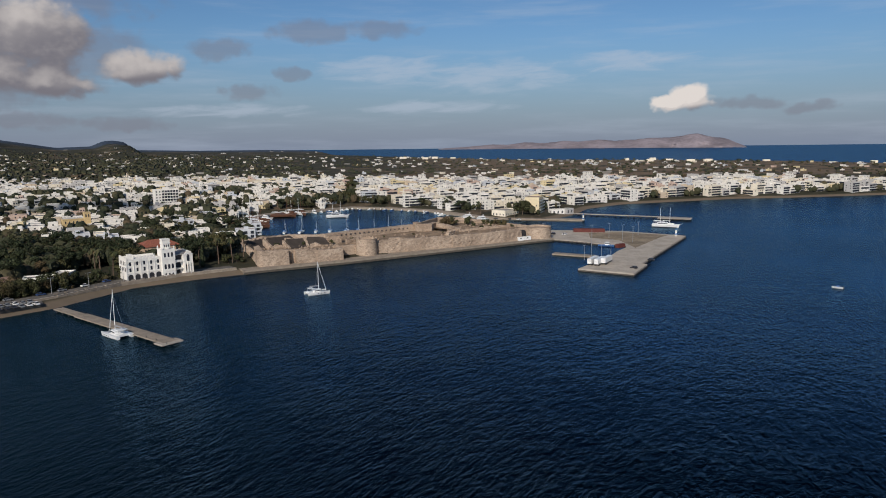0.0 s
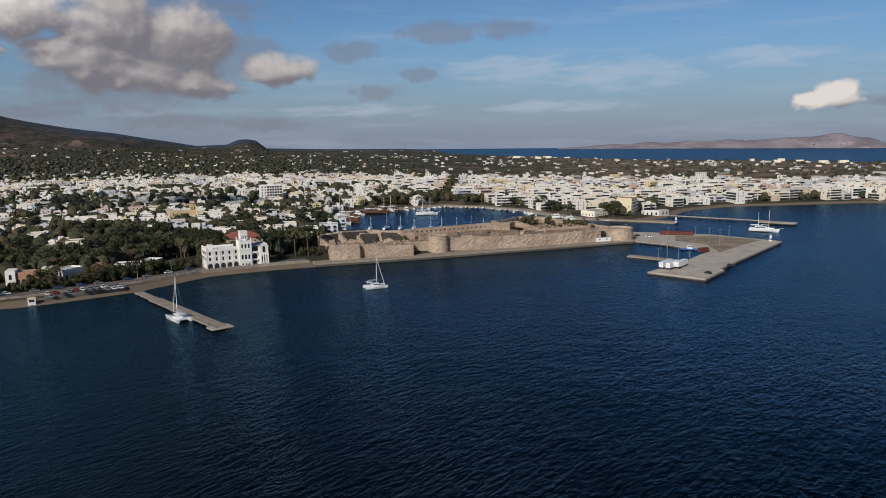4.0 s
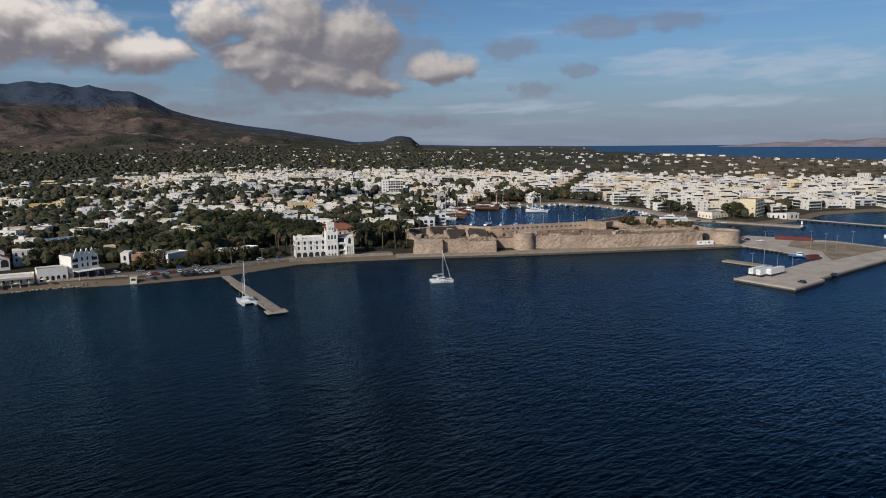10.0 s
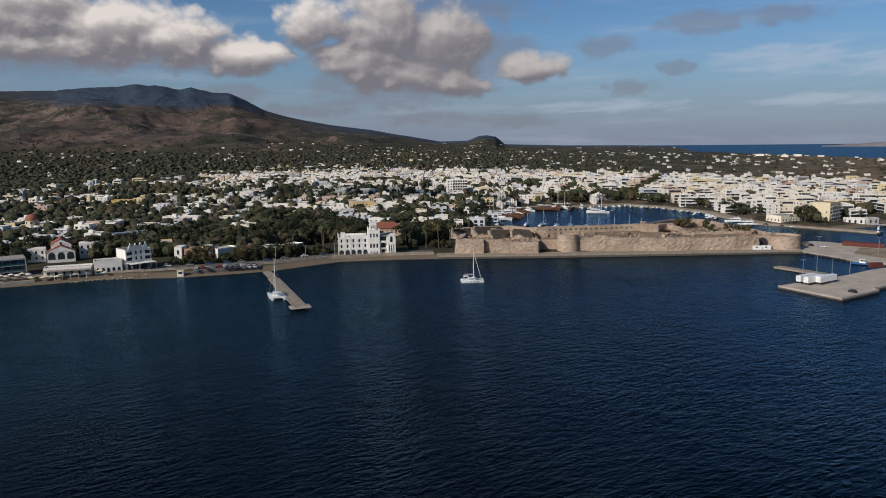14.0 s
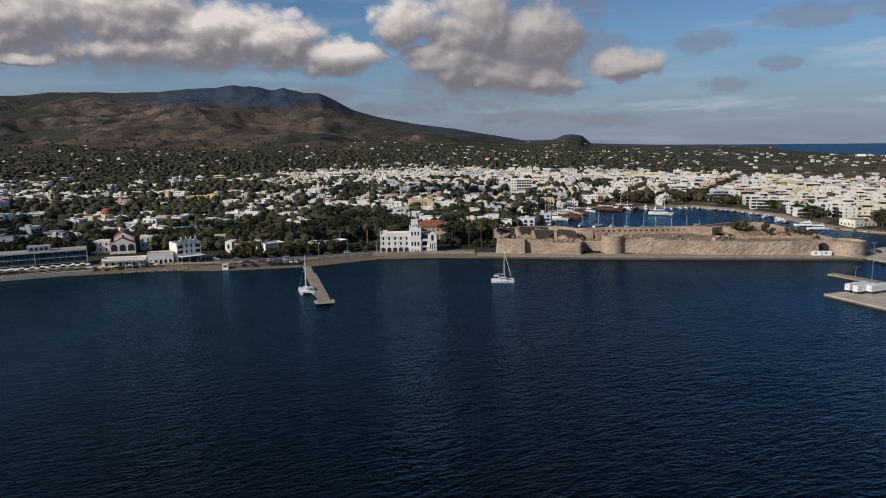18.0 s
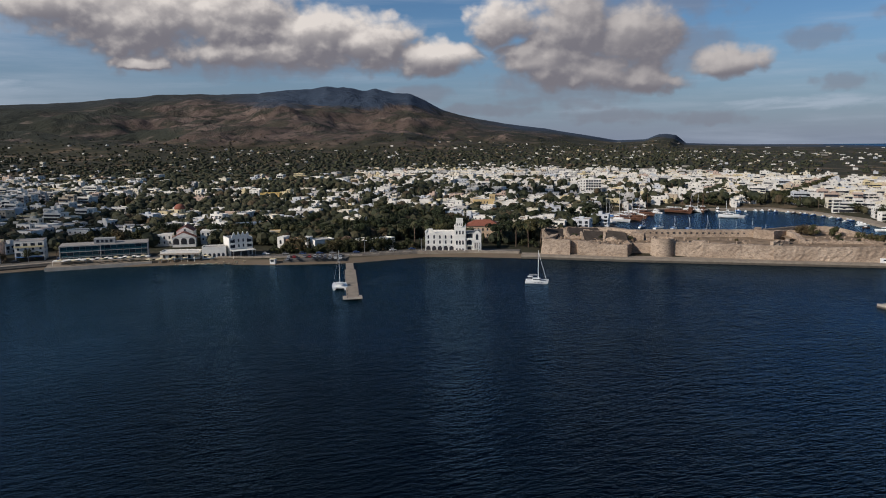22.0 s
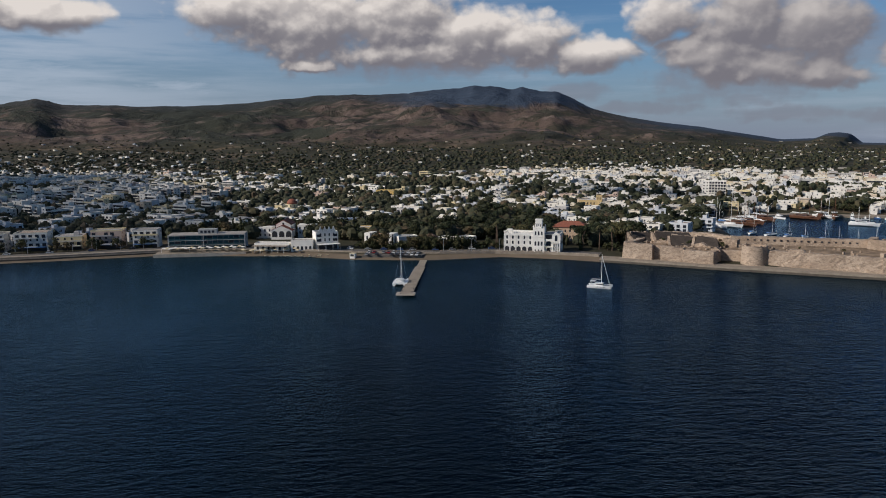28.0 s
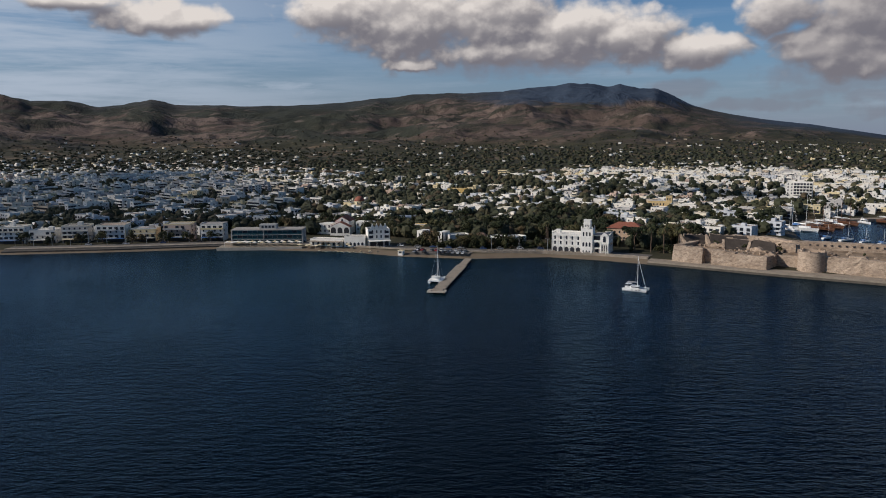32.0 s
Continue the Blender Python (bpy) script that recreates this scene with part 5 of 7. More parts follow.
# crowns: a lumpy body, with loose leaf clumps round the nearer ones
LUMPS, CARDS, FAR_LUMPS = [], [], []
for v in range(24):
    bm = bmesh.new()
    bmesh.ops.create_cube(bm, size=2)
    bmesh.ops.subdivide_edges(bm, edges=bm.edges[:], cuts=1, use_grid_fill=True)
    for q in bm.verts:
        q.co = q.co.normalized()
        q.co *= 1 + .55 * noise.noise(q.co * 1.7 + Vector((v * 7.1, 0, 0)))
    bm.verts.index_update()
    LUMPS.append((np.array([tuple(q.co) for q in bm.verts]), np.array([[q.index for q in f.verts] for f in bm.faces])))
    bm.free()
    box = Mb().box(-.62, .62, -.62, .62, -.6, .7)
    FAR_LUMPS.append((np.array(box.v) * ra.uniform(.65, 1.35, (8, 3)), np.array(box.f)))
    n = 28
    d = ra.randn(n, 3)
    d /= np.linalg.norm(d, axis=1)[:, None]
    nrm = d + np.array((0, 0, .4)) + ra.uniform(-.4, .4, (n, 3))
    u = np.cross(nrm, ra.randn(n, 3))
    u *= .55 / np.linalg.norm(u, axis=1)[:, None]
    w = np.cross(nrm, u)
    w *= .5 / np.linalg.norm(w, axis=1)[:, None]
    CARDS.append((d * ra.uniform(.8, 1.15, (n, 1)), u, w))
for k in range(N):
    x, y, r, az = cx[k], cy[k], cr[k], caz[k]
    if csd[k] < (58 if az > 38 else 18) or cz[k] > 30 + 60 * ra.rand() ** 2 or (az < 33 and r > 3000):
        continue
    want = .26 if (az < 42 and r < 1150) else .66 if az > 22 else .30 if az > 14 else .10
    if az > 42 and r < town_edge(az) - 40:
        want = .34
    if cp[k] > (.54 if az < 42 or az > 66 else .30) or cq[k] > .52:
        want = 1.0 if az > 18 or r < 1150 else .45
    if r > 620 and clump[k] < -.05:
        want *= .28
    if ra.rand() > want or not free_of_landmarks(x, y):
        continue
    i, j = int(x // 12), int(y // 12)
    if any((h[0] - x) ** 2 + (h[1] - y) ** 2 < 36 for a in (-1, 0, 1) for b in (-1, 0, 1) for h in cells.get((i + a, j + b), ())):
        continue
    slim = ra.rand() < .08
    h = ra.uniform(5, 11) if r < 1000 else ra.uniform(2.6, 6)
    wide = h * (.13 if slim else ra.uniform(.36, .52) if r < 1000 else ra.uniform(.6, 1.3))
    tone = ra.rand()
    lump, faces = (LUMPS if r < 1250 else FAR_LUMPS)[ra.randint(24)]
    size = np.array((wide, wide * ra.uniform(.8, 1.2), h * .46))
    at = (x, y, cz[k] + h * .5)
    woods.add(lump * size * .92 + at, faces, tone)
    if r < 900:
        c, u, w = CARDS[ra.randint(24)]
        c = c * size + at
        v = np.stack([c - u - w, c + u - w, c + u + w, c - u + w], 1).reshape(-1, 3)
        woods.add(v, np.arange(len(v)).reshape(-1, 4), tone)
OLIVE_T = varied("grove_leaves", [(.30, (.054, .054, .024)), (.30, (.038, .043, .019)), (.13, (.076, .066, .032)), (.21, (.026, .032, .015)), (.06, (.090, .064, .034))], "tone", .8, .25)
tagged(part("woods", woods.mesh("woods", OLIVE_T), OLIVE_T), "olive groves, garden trees and scattered woods", "trees", kind="stuff")

gh, hw = Mb(), Mb()
rg = random.Random(31)
for _ in range(110):
    r, az = rg.uniform(1350, 4200), rg.uniform(-38, 38)
    x, y = OX - math.sin(radians(az)) * r, OY + math.cos(radians(az)) * r
    if shore(x, y)[0] < 40:
        continue
    z, a = float(ground(x, y)[0]), rg.gauss(.2, .15)
    if z > 60:
        continue
    L, D = rg.uniform(8, 24), rg.uniform(5, 10)
    gh.box(-L / 2, L / 2, -D / 2, D / 2, z - 2, z + rg.uniform(2.0, 3.4), a, (x, y))
for _ in range(15):          # hotels near the far shore
    k = rg.randrange(4)
    a, b = Vector(FAR_COAST[k + 1]), Vector(FAR_COAST[k + 2])
    p = a.lerp(b, rg.random()) + Vector((-1, -1.2)) * rg.uniform(25, 120)
    if shore(p.x, p.y)[0] > 15:
        L = rg.uniform(8, 24)
        z = float(ground(p.x, p.y)[0])
        hw.box(-L / 2, L / 2, -5, 5, z - 2, z + rg.choice((4, 6.5, 6.5)), rg.gauss(-.1, .2), (p.x, p.y))
tagged(part("greenhouses", gh, varied("greenhouse_film", [(.3, (.50, .50, .48)), (.7, (.24, .225, .20))], "island")), "long pale greenhouses and sheds in the plain", "greenhouses", kind="stuff")
tagged(part("far_hotels", hw, HOUSE_PLASTERS[1]), "white hotel blocks along the far shore", "hotels", kind="stuff")


# ---- landmark buildings ----
def site(name, left, right, label, category, z=None, group=""):
    """An empty thing whose x runs along the front from left to right and whose y runs inland."""
    d = Vector(right) - Vector(left)
    z = 2.3 if z is None else z
    return thing(name, (left[0], left[1], z), math.atan2(d.y, d.x), label, category, group), d.length


def flat_roof(t, x0, x1, y0, y1, h, mat=ROOF_OB, wall=WHITE, rim=.7):
    part("roof", Mb().box(x0 + .25, x1 - .25, y0 + .25, y1 - .25, h, h + .06), mat, t)
    m = Mb()
    for a in ((x0, x1, y0, y0 + .25), (x0, x1, y1 - .25, y1), (x0, x0 + .25, y0 + .25, y1 - .25), (x1 - .25, x1, y0 + .25, y1 - .25)):
        m.box(*a, h, h + rim)
    part("parapet", m, wall, t)


def windows(t, x0, x1, n, z, w, h, y=0.0, arched=False, sill=True):
    for i in range(n):
        x = x0 + (x1 - x0) * (i + .5) / n
        o = part("window", arch(x, z, w, h, y - .05, y + .12) if arched else Mb().box(x - w / 2, x + w / 2, y - .05, y + .12, z, z + h), GLASS, t)
        if sill:
            part("sill", Mb().box(x - w / 2 - .12, x + w / 2 + .12, y - .18, y, z - .15, z - .01), WHITE, o)


def side_windows(t, x, y0, y1, n, z, w, h):
    for i in range(n):
        y = y0 + (y1 - y0) * (i + .5) / n
        part("window", Mb().box(x - .06, x + .06, y - w / 2, y + w / 2, z, z + h), GLASS, t)


def villa():
    """White seaside villa with a stepped tower."""
    t, L = site("seaside_villa", (-165.5, 368.3), (-138.8, 390.5), "white seaside palace with arcade and stepped tower", "villa", 2.0)
    part("main_wing", Mb().box(0, 18, 0, 13, -2, 11), WHITE, t)
    part("roof", Mb().box(.3, 17.7, .3, 12.7, 11, 11.08), WHITE, t)
    for i in range(5):
        x = 1.8 + 3.6 * i
        # dark panel for the shade inside the arcade
        part("arcade_arch", arch(x, .2, 2.6, 3.4, -.06, .1), DARK, t, "dark round-headed arcade opening")
        part("window", Mb().box(x - .5, x + .5, -.06, .1, 5.0, 7.0), GLASS, t)
        part("window", arch(x, 8.2, 1.0, 2.1, -.06, .1), GLASS, t)
        # scalloped gable over each upper window
        g = [(x - 1.8, 10.4)] + [(x - 1.8 + 3.6 * k / 10, 10.9 + 1.35 * math.sin(math.pi * k / 10) ** 2) for k in range(11)] + [(x + 1.8, 10.4)]
        part("gable", xz(Mb(), g, -.22, .25), WHITE, t)
        m = Mb()
        for k in range(9):
            a0, a1 = math.pi * k / 9, math.pi * (k + 1) / 9
            p = lambda a, r: (x + r * math.cos(a), 9.3 + r * 1.15 * math.sin(a))
            xz(m, [p(a0, 1.15), p(a1, 1.15), p(a1, .92), p(a0, .92)], -.3, -.02)
        part("hood_mould", m, WHITE, t)
    for i in range(6):
        part("pilaster", Mb().box(3.6 * i - .22, 3.6 * i + .22, -.25, 0, 0, 12.3), WHITE, t)
    part("cornice", Mb().box(-.2, 18, -.3, 0, 4.1, 4.4), WHITE, t)
    part("cornice", Mb().box(-.2, 18, -.2, 0, 7.6, 7.8), WHITE, t)
    for i in range(6):
        x = 3.6 * i
        part("finial", Mb().box(x - .26, x + .26, -.3, .22, 12.2, 12.9).tube((x, -.04, 12.9), (x, -.04, 13.6), .34, .04, 4), WHITE, t)
    for i in range(9):
        x = 30.0 + .55 * i
        part("merlon", Mb().box(x, x + .3, 12.6, 12.9, 11.75, 12.6), WHITE, t)
    for i in range(12):
        y = .6 + 1.02 * i
        part("merlon", Mb().box(34.3, 34.6, y, y + .5, 11.75, 12.5), WHITE, t)
        part("merlon", Mb().box(0, .3, y, y + .5, 12, 12.8), WHITE, t)
    m = Mb()
    for a in ((0, 18, 12.7, 13), (0, .3, .25, 12.7)):
        m.box(*a, 11, 12)
    part("parapet", m, WHITE, t)
    part("stair_turret", Mb().box(1.6, 4.2, 3, 5.6, 11, 13.8), WHITE, t)
    # tower
    part("tower", Mb().box(18, 25, -1.3, 6, -2, 15.2), WHITE, t, "square white tower with pinnacles")
    part("turret", Mb().box(19.2, 23.2, .2, 4.2, 15.2, 20.2).box(18.9, 23.5, -.1, 4.5, 18.2, 18.5).box(19.0, 23.4, 0, 4.4, 20.2, 20.6), WHITE, t)
    for x, y in ((18.3, -1.0), (24.7, -1.0), (18.3, 5.7), (24.7, 5.7), (21.5, -1.0)):
        part("pinnacle", Mb().box(x - .3, x + .3, y - .3, y + .3, 15.2, 16.3).tube((x, y, 16.3), (x, y, 17.0), .42, .03, 4), WHITE, t)
    for i in range(3):
        x = 19.6 + 1.9 * i
        part("window", arch(x, 4.6, 1.1, 2.6, -1.36, -1.2), GLASS, t)
        part("window", arch(x, 11.0, .9, 2.4, -1.36, -1.2), GLASS, t)
        part("window", Mb().box(x - .4, x + .4, -1.36, -1.2, 1.2, 2.2), GLASS, t)
        part("slit", Mb().box(19.9 + 1.1 * i, 20.4 + 1.1 * i, .14, .3, 16.2, 17.6), GLASS, t)
    part("cornice", Mb().box(17.9, 25.1, -1.5, -1.3, 3.2, 3.5).box(17.9, 25.1, -1.5, -1.3, 9.8, 10.1), WHITE, t)
    # loggia and corner pavilion
    part("loggia", Mb().box(25, 29.6, 1.4, 13, -2, 11.6).box(25, 29.6, -.6, 1.4, 7.4, 7.8).box(25, 29.6, -.6, 1.4, 3.6, 3.9), WHITE, t)
    part("window", arch(27.3, 4.2, 3.2, 3.0, 1.34, 1.5), GLASS, t)
    # no pane here: a dark sheet for the shaded upper loggia
    part("window", Mb().box(25.3, 29.3, 1.34, 1.5, 8.0, 11.0), DARK, t)
    part("railing", Mb().box(25, 29.6, -.6, -.5, 7.8, 8.7), WHITE, t)
    part("door", Mb().box(26.3, 28.3, 1.34, 1.5, .2, 3.0), DARK, t)
    part("pavilion", Mb().box(29.6, 34.7, -.9, 13, -2, 11.4), WHITE, t)
    g = [(29.4, 11.3)] + [(29.4 + 5.5 * k / 12, 11.4 + 1.9 * math.sin(math.pi * k / 12) ** 2) for k in range(13)] + [(34.9, 11.3)]
    part("gable", xz(Mb(), g, -1.1, -.6), WHITE, t)
    part("window", arch(32.1, 7.6, 1.6, 3.4, -.97, -.8, .4), GLASS, t)
    for i in range(3):
        part("slit", Mb().box(30.7 + 1.2 * i, 31.2 + 1.2 * i, -.97, -.8, 2.2, 5.8), GLASS, t)
    for i in range(4):
        part("buttress", xz(Mb(), [(30.0 + 1.4 * i, 0), (30.5 + 1.4 * i, 0), (30.4 + 1.4 * i, 7), (30.1 + 1.4 * i, 7)], -1.6, -.9), WHITE, t)
    part("roof", Mb().box(25, 34.6, .2, 12.9, 11.6, 11.75), ROOF_OB, t)
    side_windows(t, 34.7, 1, 12, 4, 5.0, 1.0, 2.0)
    side_windows(t, 34.7, 1, 12, 4, 8.4, 1.0, 2.0)
    side_windows(t, 0, 1, 12, 4, 5.0, 1.0, 2.0)
    side_windows(t, 0, 1, 12, 4, 8.3, 1.0, 2.0)


villa()


def red_roof_house():
    t, L = site("red_roofed_house", (-179.6, 422.5), (-162.2, 437), "sandy plastered house with a terracotta hipped roof", "house")
    part("wall", Mb().box(0, L, 0, 15, -2, 9.5), plain("sand_plaster", (0.55, 0.40, 0.28), .9, var=.15), t)
    part("roof", Mb().roof(0, L, 0, 15, 9.5, 3.6, .7, 7), TERRACOTTA, t, "terracotta tiled hipped roof")
    windows(t, .5, L - .5, 7, 6.2, 1.1, 1.7)
    windows(t, .5, L - .5, 7, 2.2, 1.1, 1.7)
    side_windows(t, L, 1, 14, 4, 6.2, 1.1, 1.7)


red_roof_house()


def ochre_church():
    t, L = site("ochre_church", (-307, 575), (-290, 587), "ochre plastered church with a square bell tower", "church", float(ground(-298, 581)[0]))
    part("nave", Mb().box(0, L - 5, 0, 11, -2, 7.5), OCHRE, t)
    part("roof", Mb().box(.3, L - 5.3, .3, 10.7, 7.5, 7.58), ROOF_OB, t)
    part("cornice", Mb().box(-.2, L - 5, -.2, 0, 6.9, 7.7), OCHRE, t)
    part("bell_tower", Mb().box(L - 5, L, -.5, 4.5, -2, 12).box(L - 5.2, L + .2, -.7, 4.7, 12, 12.5), OCHRE, t)
    # bell openings: dark panels painted as inner shade
    for k in range(2):
        part("window", arch(L - 3.5 + 2 * k, 8.4, .9, 2.4, -.57, -.4), DARK, t)
    windows(t, .5, L - 5.5, 5, 3.6, 1.0, 2.2, 0, True, False)
    part("door", arch((L - 5) / 2, 0, 1.6, 2.8, -.06, .1), WOOD, t)


ochre_church()


def hotel():
    t, L = site("glass_hotel", (-296, 199), (-275, 242), "long modern seaside hotel with blue glass fronts", "hotel", 1.6)
    slab = plain("grey_white_render", (0.36, 0.36, 0.35), .8, var=.1)
    teal = plain("blue_green_glass", (0.025, 0.07, 0.085), .12, spec=.6, var=.25, scale=.25)
    part("core", Mb().box(.4, L - .4, 1.6, 14, -2, 9.9), slab, t)
    for f in range(4):
        part("slab", Mb().box(0, L, 0, 14.2, 3.2 * f + .1, 3.2 * f + .42), slab, t)
    for f in range(3):
        n = 14
        for i in range(n):
            x0, x1 = .5 + (L - 1) * i / n + .08, .5 + (L - 1) * (i + 1) / n - .08
            part("pane", Mb().box(x0, x1, 1.5, 1.62, 3.2 * f + .42, 3.2 * f + 3.3), GLASS if (i * 7 + f * 3) % 5 == 0 else teal, t)
            if f:
                part("balustrade", Mb().box(x0, x1, .06, .12, 3.2 * f + .42, 3.2 * f + 1.4), teal, t)
    for i in (0, 1, 2):
        x = (0, L * .45, L - .45)[i]
        part("fin", Mb().box(x, x + .45, -.05, 14.25, 0, 10.2), slab, t)
    part("roof", Mb().box(0, L, 0, 14.2, 10.02, 10.3), ROOF_OB, t)
    part("penthouse", Mb().box(L * .38, L * .62, 4, 10, 10.3, 13.2), slab, t)
    windows(t, L * .4, L * .6, 4, 10.9, 1.5, 1.5, 4.0, sill=False)
    ter = Mb().box(-6, L + 2, -14, 0, -2.5, .2)
    part("terrace", ter, PAVING, t)
    part("terrace_wall", Mb().box(-6, L + 2, -14.3, -14, -2.5, .5), CONCRETE, t)
    part("pergola", Mb().box(-3, L * .3, -6, -1, 2.5, 2.7).box(-3, -2.8, -6, -5.8, .2, 2.5).box(L * .3 - .2, L * .3, -6, -5.8, .2, 2.5), WHITE, t)


hotel()


def gabled_house():
    t, L = site("gabled_restaurant", (-239.4, 275.6), (-236.1, 289.4), "four-storey white house with a row of pointed gables", "house", 2.3)
    part("wall", Mb().box(0, L, 0, 12, -2, 10.8), WHITE, t)
    flat_roof(t, 0, L, 0, 12, 10.8, rim=.6)
    for i in range(4):
        x = L / 2 - 4.2 + 2.8 * i
        part("gable", xz(Mb(), [(x - 1.35, 10.6), (x + 1.35, 10.6), (x + 1.3, 12.0), (x, 15.0), (x - 1.3, 12.0)], -.15, .5), WHITE, t)
        part("window", arch(x, 8.6, .9, 2.0, -.06, .1), GLASS, t)
        part("window", arch(x, 5.4, .9, 2.0, -.06, .1), GLASS, t)
    for x0, x1 in ((.6, 3.4), (L - 3.4, L - .6)):
        for z in (5.3, 8.3):
            part("window", Mb().box(x0, x1, -.06, .1, z, z + 1.7), GLASS, t)
            part("balcony", Mb().box(x0 - .3, x1 + .3, -1.2, 0, z - .9, z - .75).box(x0 - .3, x1 + .3, -1.2, -1.1, z - .75, z), WHITE, t)
    part("shop_front", Mb().box(.8, L - .8, -.06, .1, .3, 3.6), DARK, t)
    for i in range(3):
        x = L * (i + .5) / 3
        part("awning", Mb().box(x - 2.3, x + 2.3, -6.5, -.1, 4.0, 4.2), WHITE, t, "flat white terrace canopy")
        for px_ in (x - 2.1, x + 2.0):
            part("post", Mb().tube((px_, -6.3, -.5), (px_, -6.3, 4.0), .1, n=6), WHITE, t)
    side_windows(t, L, 1, 11, 3, 5.4, 1.0, 1.8)
    side_windows(t, L, 1, 11, 3, 8.4, 1.0, 1.8)


gabled_house()


def low_house(name, left, right, depth, h, label, mat, n, arched=True, roofmat=ROOF_OB, hip=0.0, z=2.3):
    t, L = site(name, left, right, label, "house", z)
    part("wall", Mb().box(0, L, 0, depth, -2, h), mat, t)
    if hip:
        part("roof", Mb().roof(0, L, 0, depth, h, hip, .5, min(L, depth) * .4), roofmat, t)
    else:
        flat_roof(t, 0, L, 0, depth, h, roofmat, mat)
    fl = max(1, int(h / 3.2))
    for f in range(fl):
        windows(t, .4, L - .4, n, 3.2 * f + (.3 if arched and f == 0 else 1.1), 1.5 if arched and f == 0 else 1.0, 2.5 if arched and f == 0 else 1.6, 0, arched, False)
        side_windows(t, L, .5, depth - .5, max(1, int(depth / 4)), 3.2 * f + 1.1, 1.0, 1.6)
        side_windows(t, 0, .5, depth - .5, max(1, int(depth / 4)), 3.2 * f + 1.1, 1.0, 1.6)
    return t, L


low_house("arcaded_house", (-247.5, 262), (-240, 273.5), 9, 6.0, "white two-storey house with an upper arcade", WHITE, 5)
t, L = low_house("beach_restaurant", (-264, 244), (-249, 261), 8, 3.8, "low white beach restaurant under a pergola", WHITE, 6)
for i in range(6):
    part("pergola_post", Mb().tube((L * (i + .5) / 6, -4.5, -1), (L * (i + .5) / 6, -4.5, 3.1), .12, n=6), WHITE, t)
part("pergola_roof", Mb().box(0, L, -5, 0, 3.1, 3.3), PAVING, t, "weathered reed pergola roof")
low_house("ochre_house", (-270, 319), (-263.5, 327.5), 10, 7.6, "two-storey ochre house with shuttered windows", OCHRE, 4, False)
BRICKRED = plain("red_brown_plaster", (0.40, 0.23, 0.15), .9, var=.2)
t, L = low_house("arcade_villa", (-245, 315), (-230, 324), 8, 5.6, "low red-brown villa between two white pavilions", BRICKRED, 7)
for x0, x1 in ((-1.5, 3.0), (L - 3.0, L + 1.5)):
    part("pavilion", Mb().box(x0, x1, -1, 8.3, -2, 7.4), WHITE, t)
    part("window", arch((x0 + x1) / 2, 3.0, 1.3, 2.6, -1.07, -.9), GLASS, t)
low_house("white_villa", (-224.5, 327.5), (-222, 341), 9, 5.2, "white two-storey villa with arched openings", WHITE, 3)
low_house("stone_lodge", (-217, 341), (-210, 346.5), 8, 4.6, "low stone lodge with pitched roof", plain("lodge_stone", (0.38, 0.31, 0.23), .9, var=.25), 3, True, plain("faded_brown_tiles", (0.20, 0.13, 0.10), .9, var=.3), 2.6)
low_house("white_villa", (-208, 347), (-194, 353), 8, 5.4, "white villa with a rounded doorway in trees", WHITE, 5)
low_house("white_villa", (-190, 355), (-191, 366), 8, 6.2, "small white flat-roofed villa in trees", WHITE, 2)


def church():
    t, L = site("arcaded_church", (-302, 270), (-293.5, 282), "white arcaded church with red-edged gables", "church", 2.6)
    part("porch", Mb().box(0, L, 0, 6, -2, 6.2), WHITE, t)
    part("porch_gable", xz(Mb(), [(-.2, 6.2), (L + .2, 6.2), (L / 2, 9.4)], -.2, .4), WHITE, t)
    part("porch_roof", xz(Mb(), [(-.5, 6.1), (-.2, 6.1), (L / 2, 9.5), (L + .2, 6.1), (L + .5, 6.1), (L / 2, 9.9)], -.3, 6.2), TERRACOTTA, t, "red tiled verge")
    # porch shade is put in as dark arched panels
    for i in range(3):
        part("arch_opening", arch(L * (i + .5) / 3, 1.6, L / 3 - 1.2, 4.2, -.07, .1), DARK, t)
    part("nave", Mb().box(2, L - 2, 6, 20, -2, 9.6), WHITE, t)
    part("nave_gable", xz(Mb(), [(1.8, 9.6), (L - 1.8, 9.6), (L / 2, 12.6)], 5.8, 6.4), WHITE, t)
    part("nave_roof", xz(Mb(), [(1.5, 9.5), (1.8, 9.5), (L / 2, 12.6), (L - 1.8, 9.5), (L - 1.5, 9.5), (L / 2, 13.1)], 5.7, 20.2), TERRACOTTA, t, "red tiled pitched roof")
    part("round_window", xz(Mb(), [(L / 2 + .7 * math.cos(k * .628), 10.4 + .7 * math.sin(k * .628)) for k in range(10)], 5.72, 5.9), GLASS, t)
    for x0, x1, y0, h in ((-14, -1, 6, 7.8), (L + 2, L + 15, 9, 9.0)):
        w = part("side_wing", Mb().box(x0, x1, y0, y0 + 10, -2, h), WHITE, t)
        for i in range(4):
            x = x0 + (x1 - x0) * (i + .5) / 4
            part("window", Mb().box(x - .5, x + .5, y0 - .06, y0 + .1, h - 3, h - 1.3), GLASS, w)
            part("window", Mb().box(x - .5, x + .5, y0 - .06, y0 + .1, h - 6.2, h - 4.6), GLASS, w)


church()


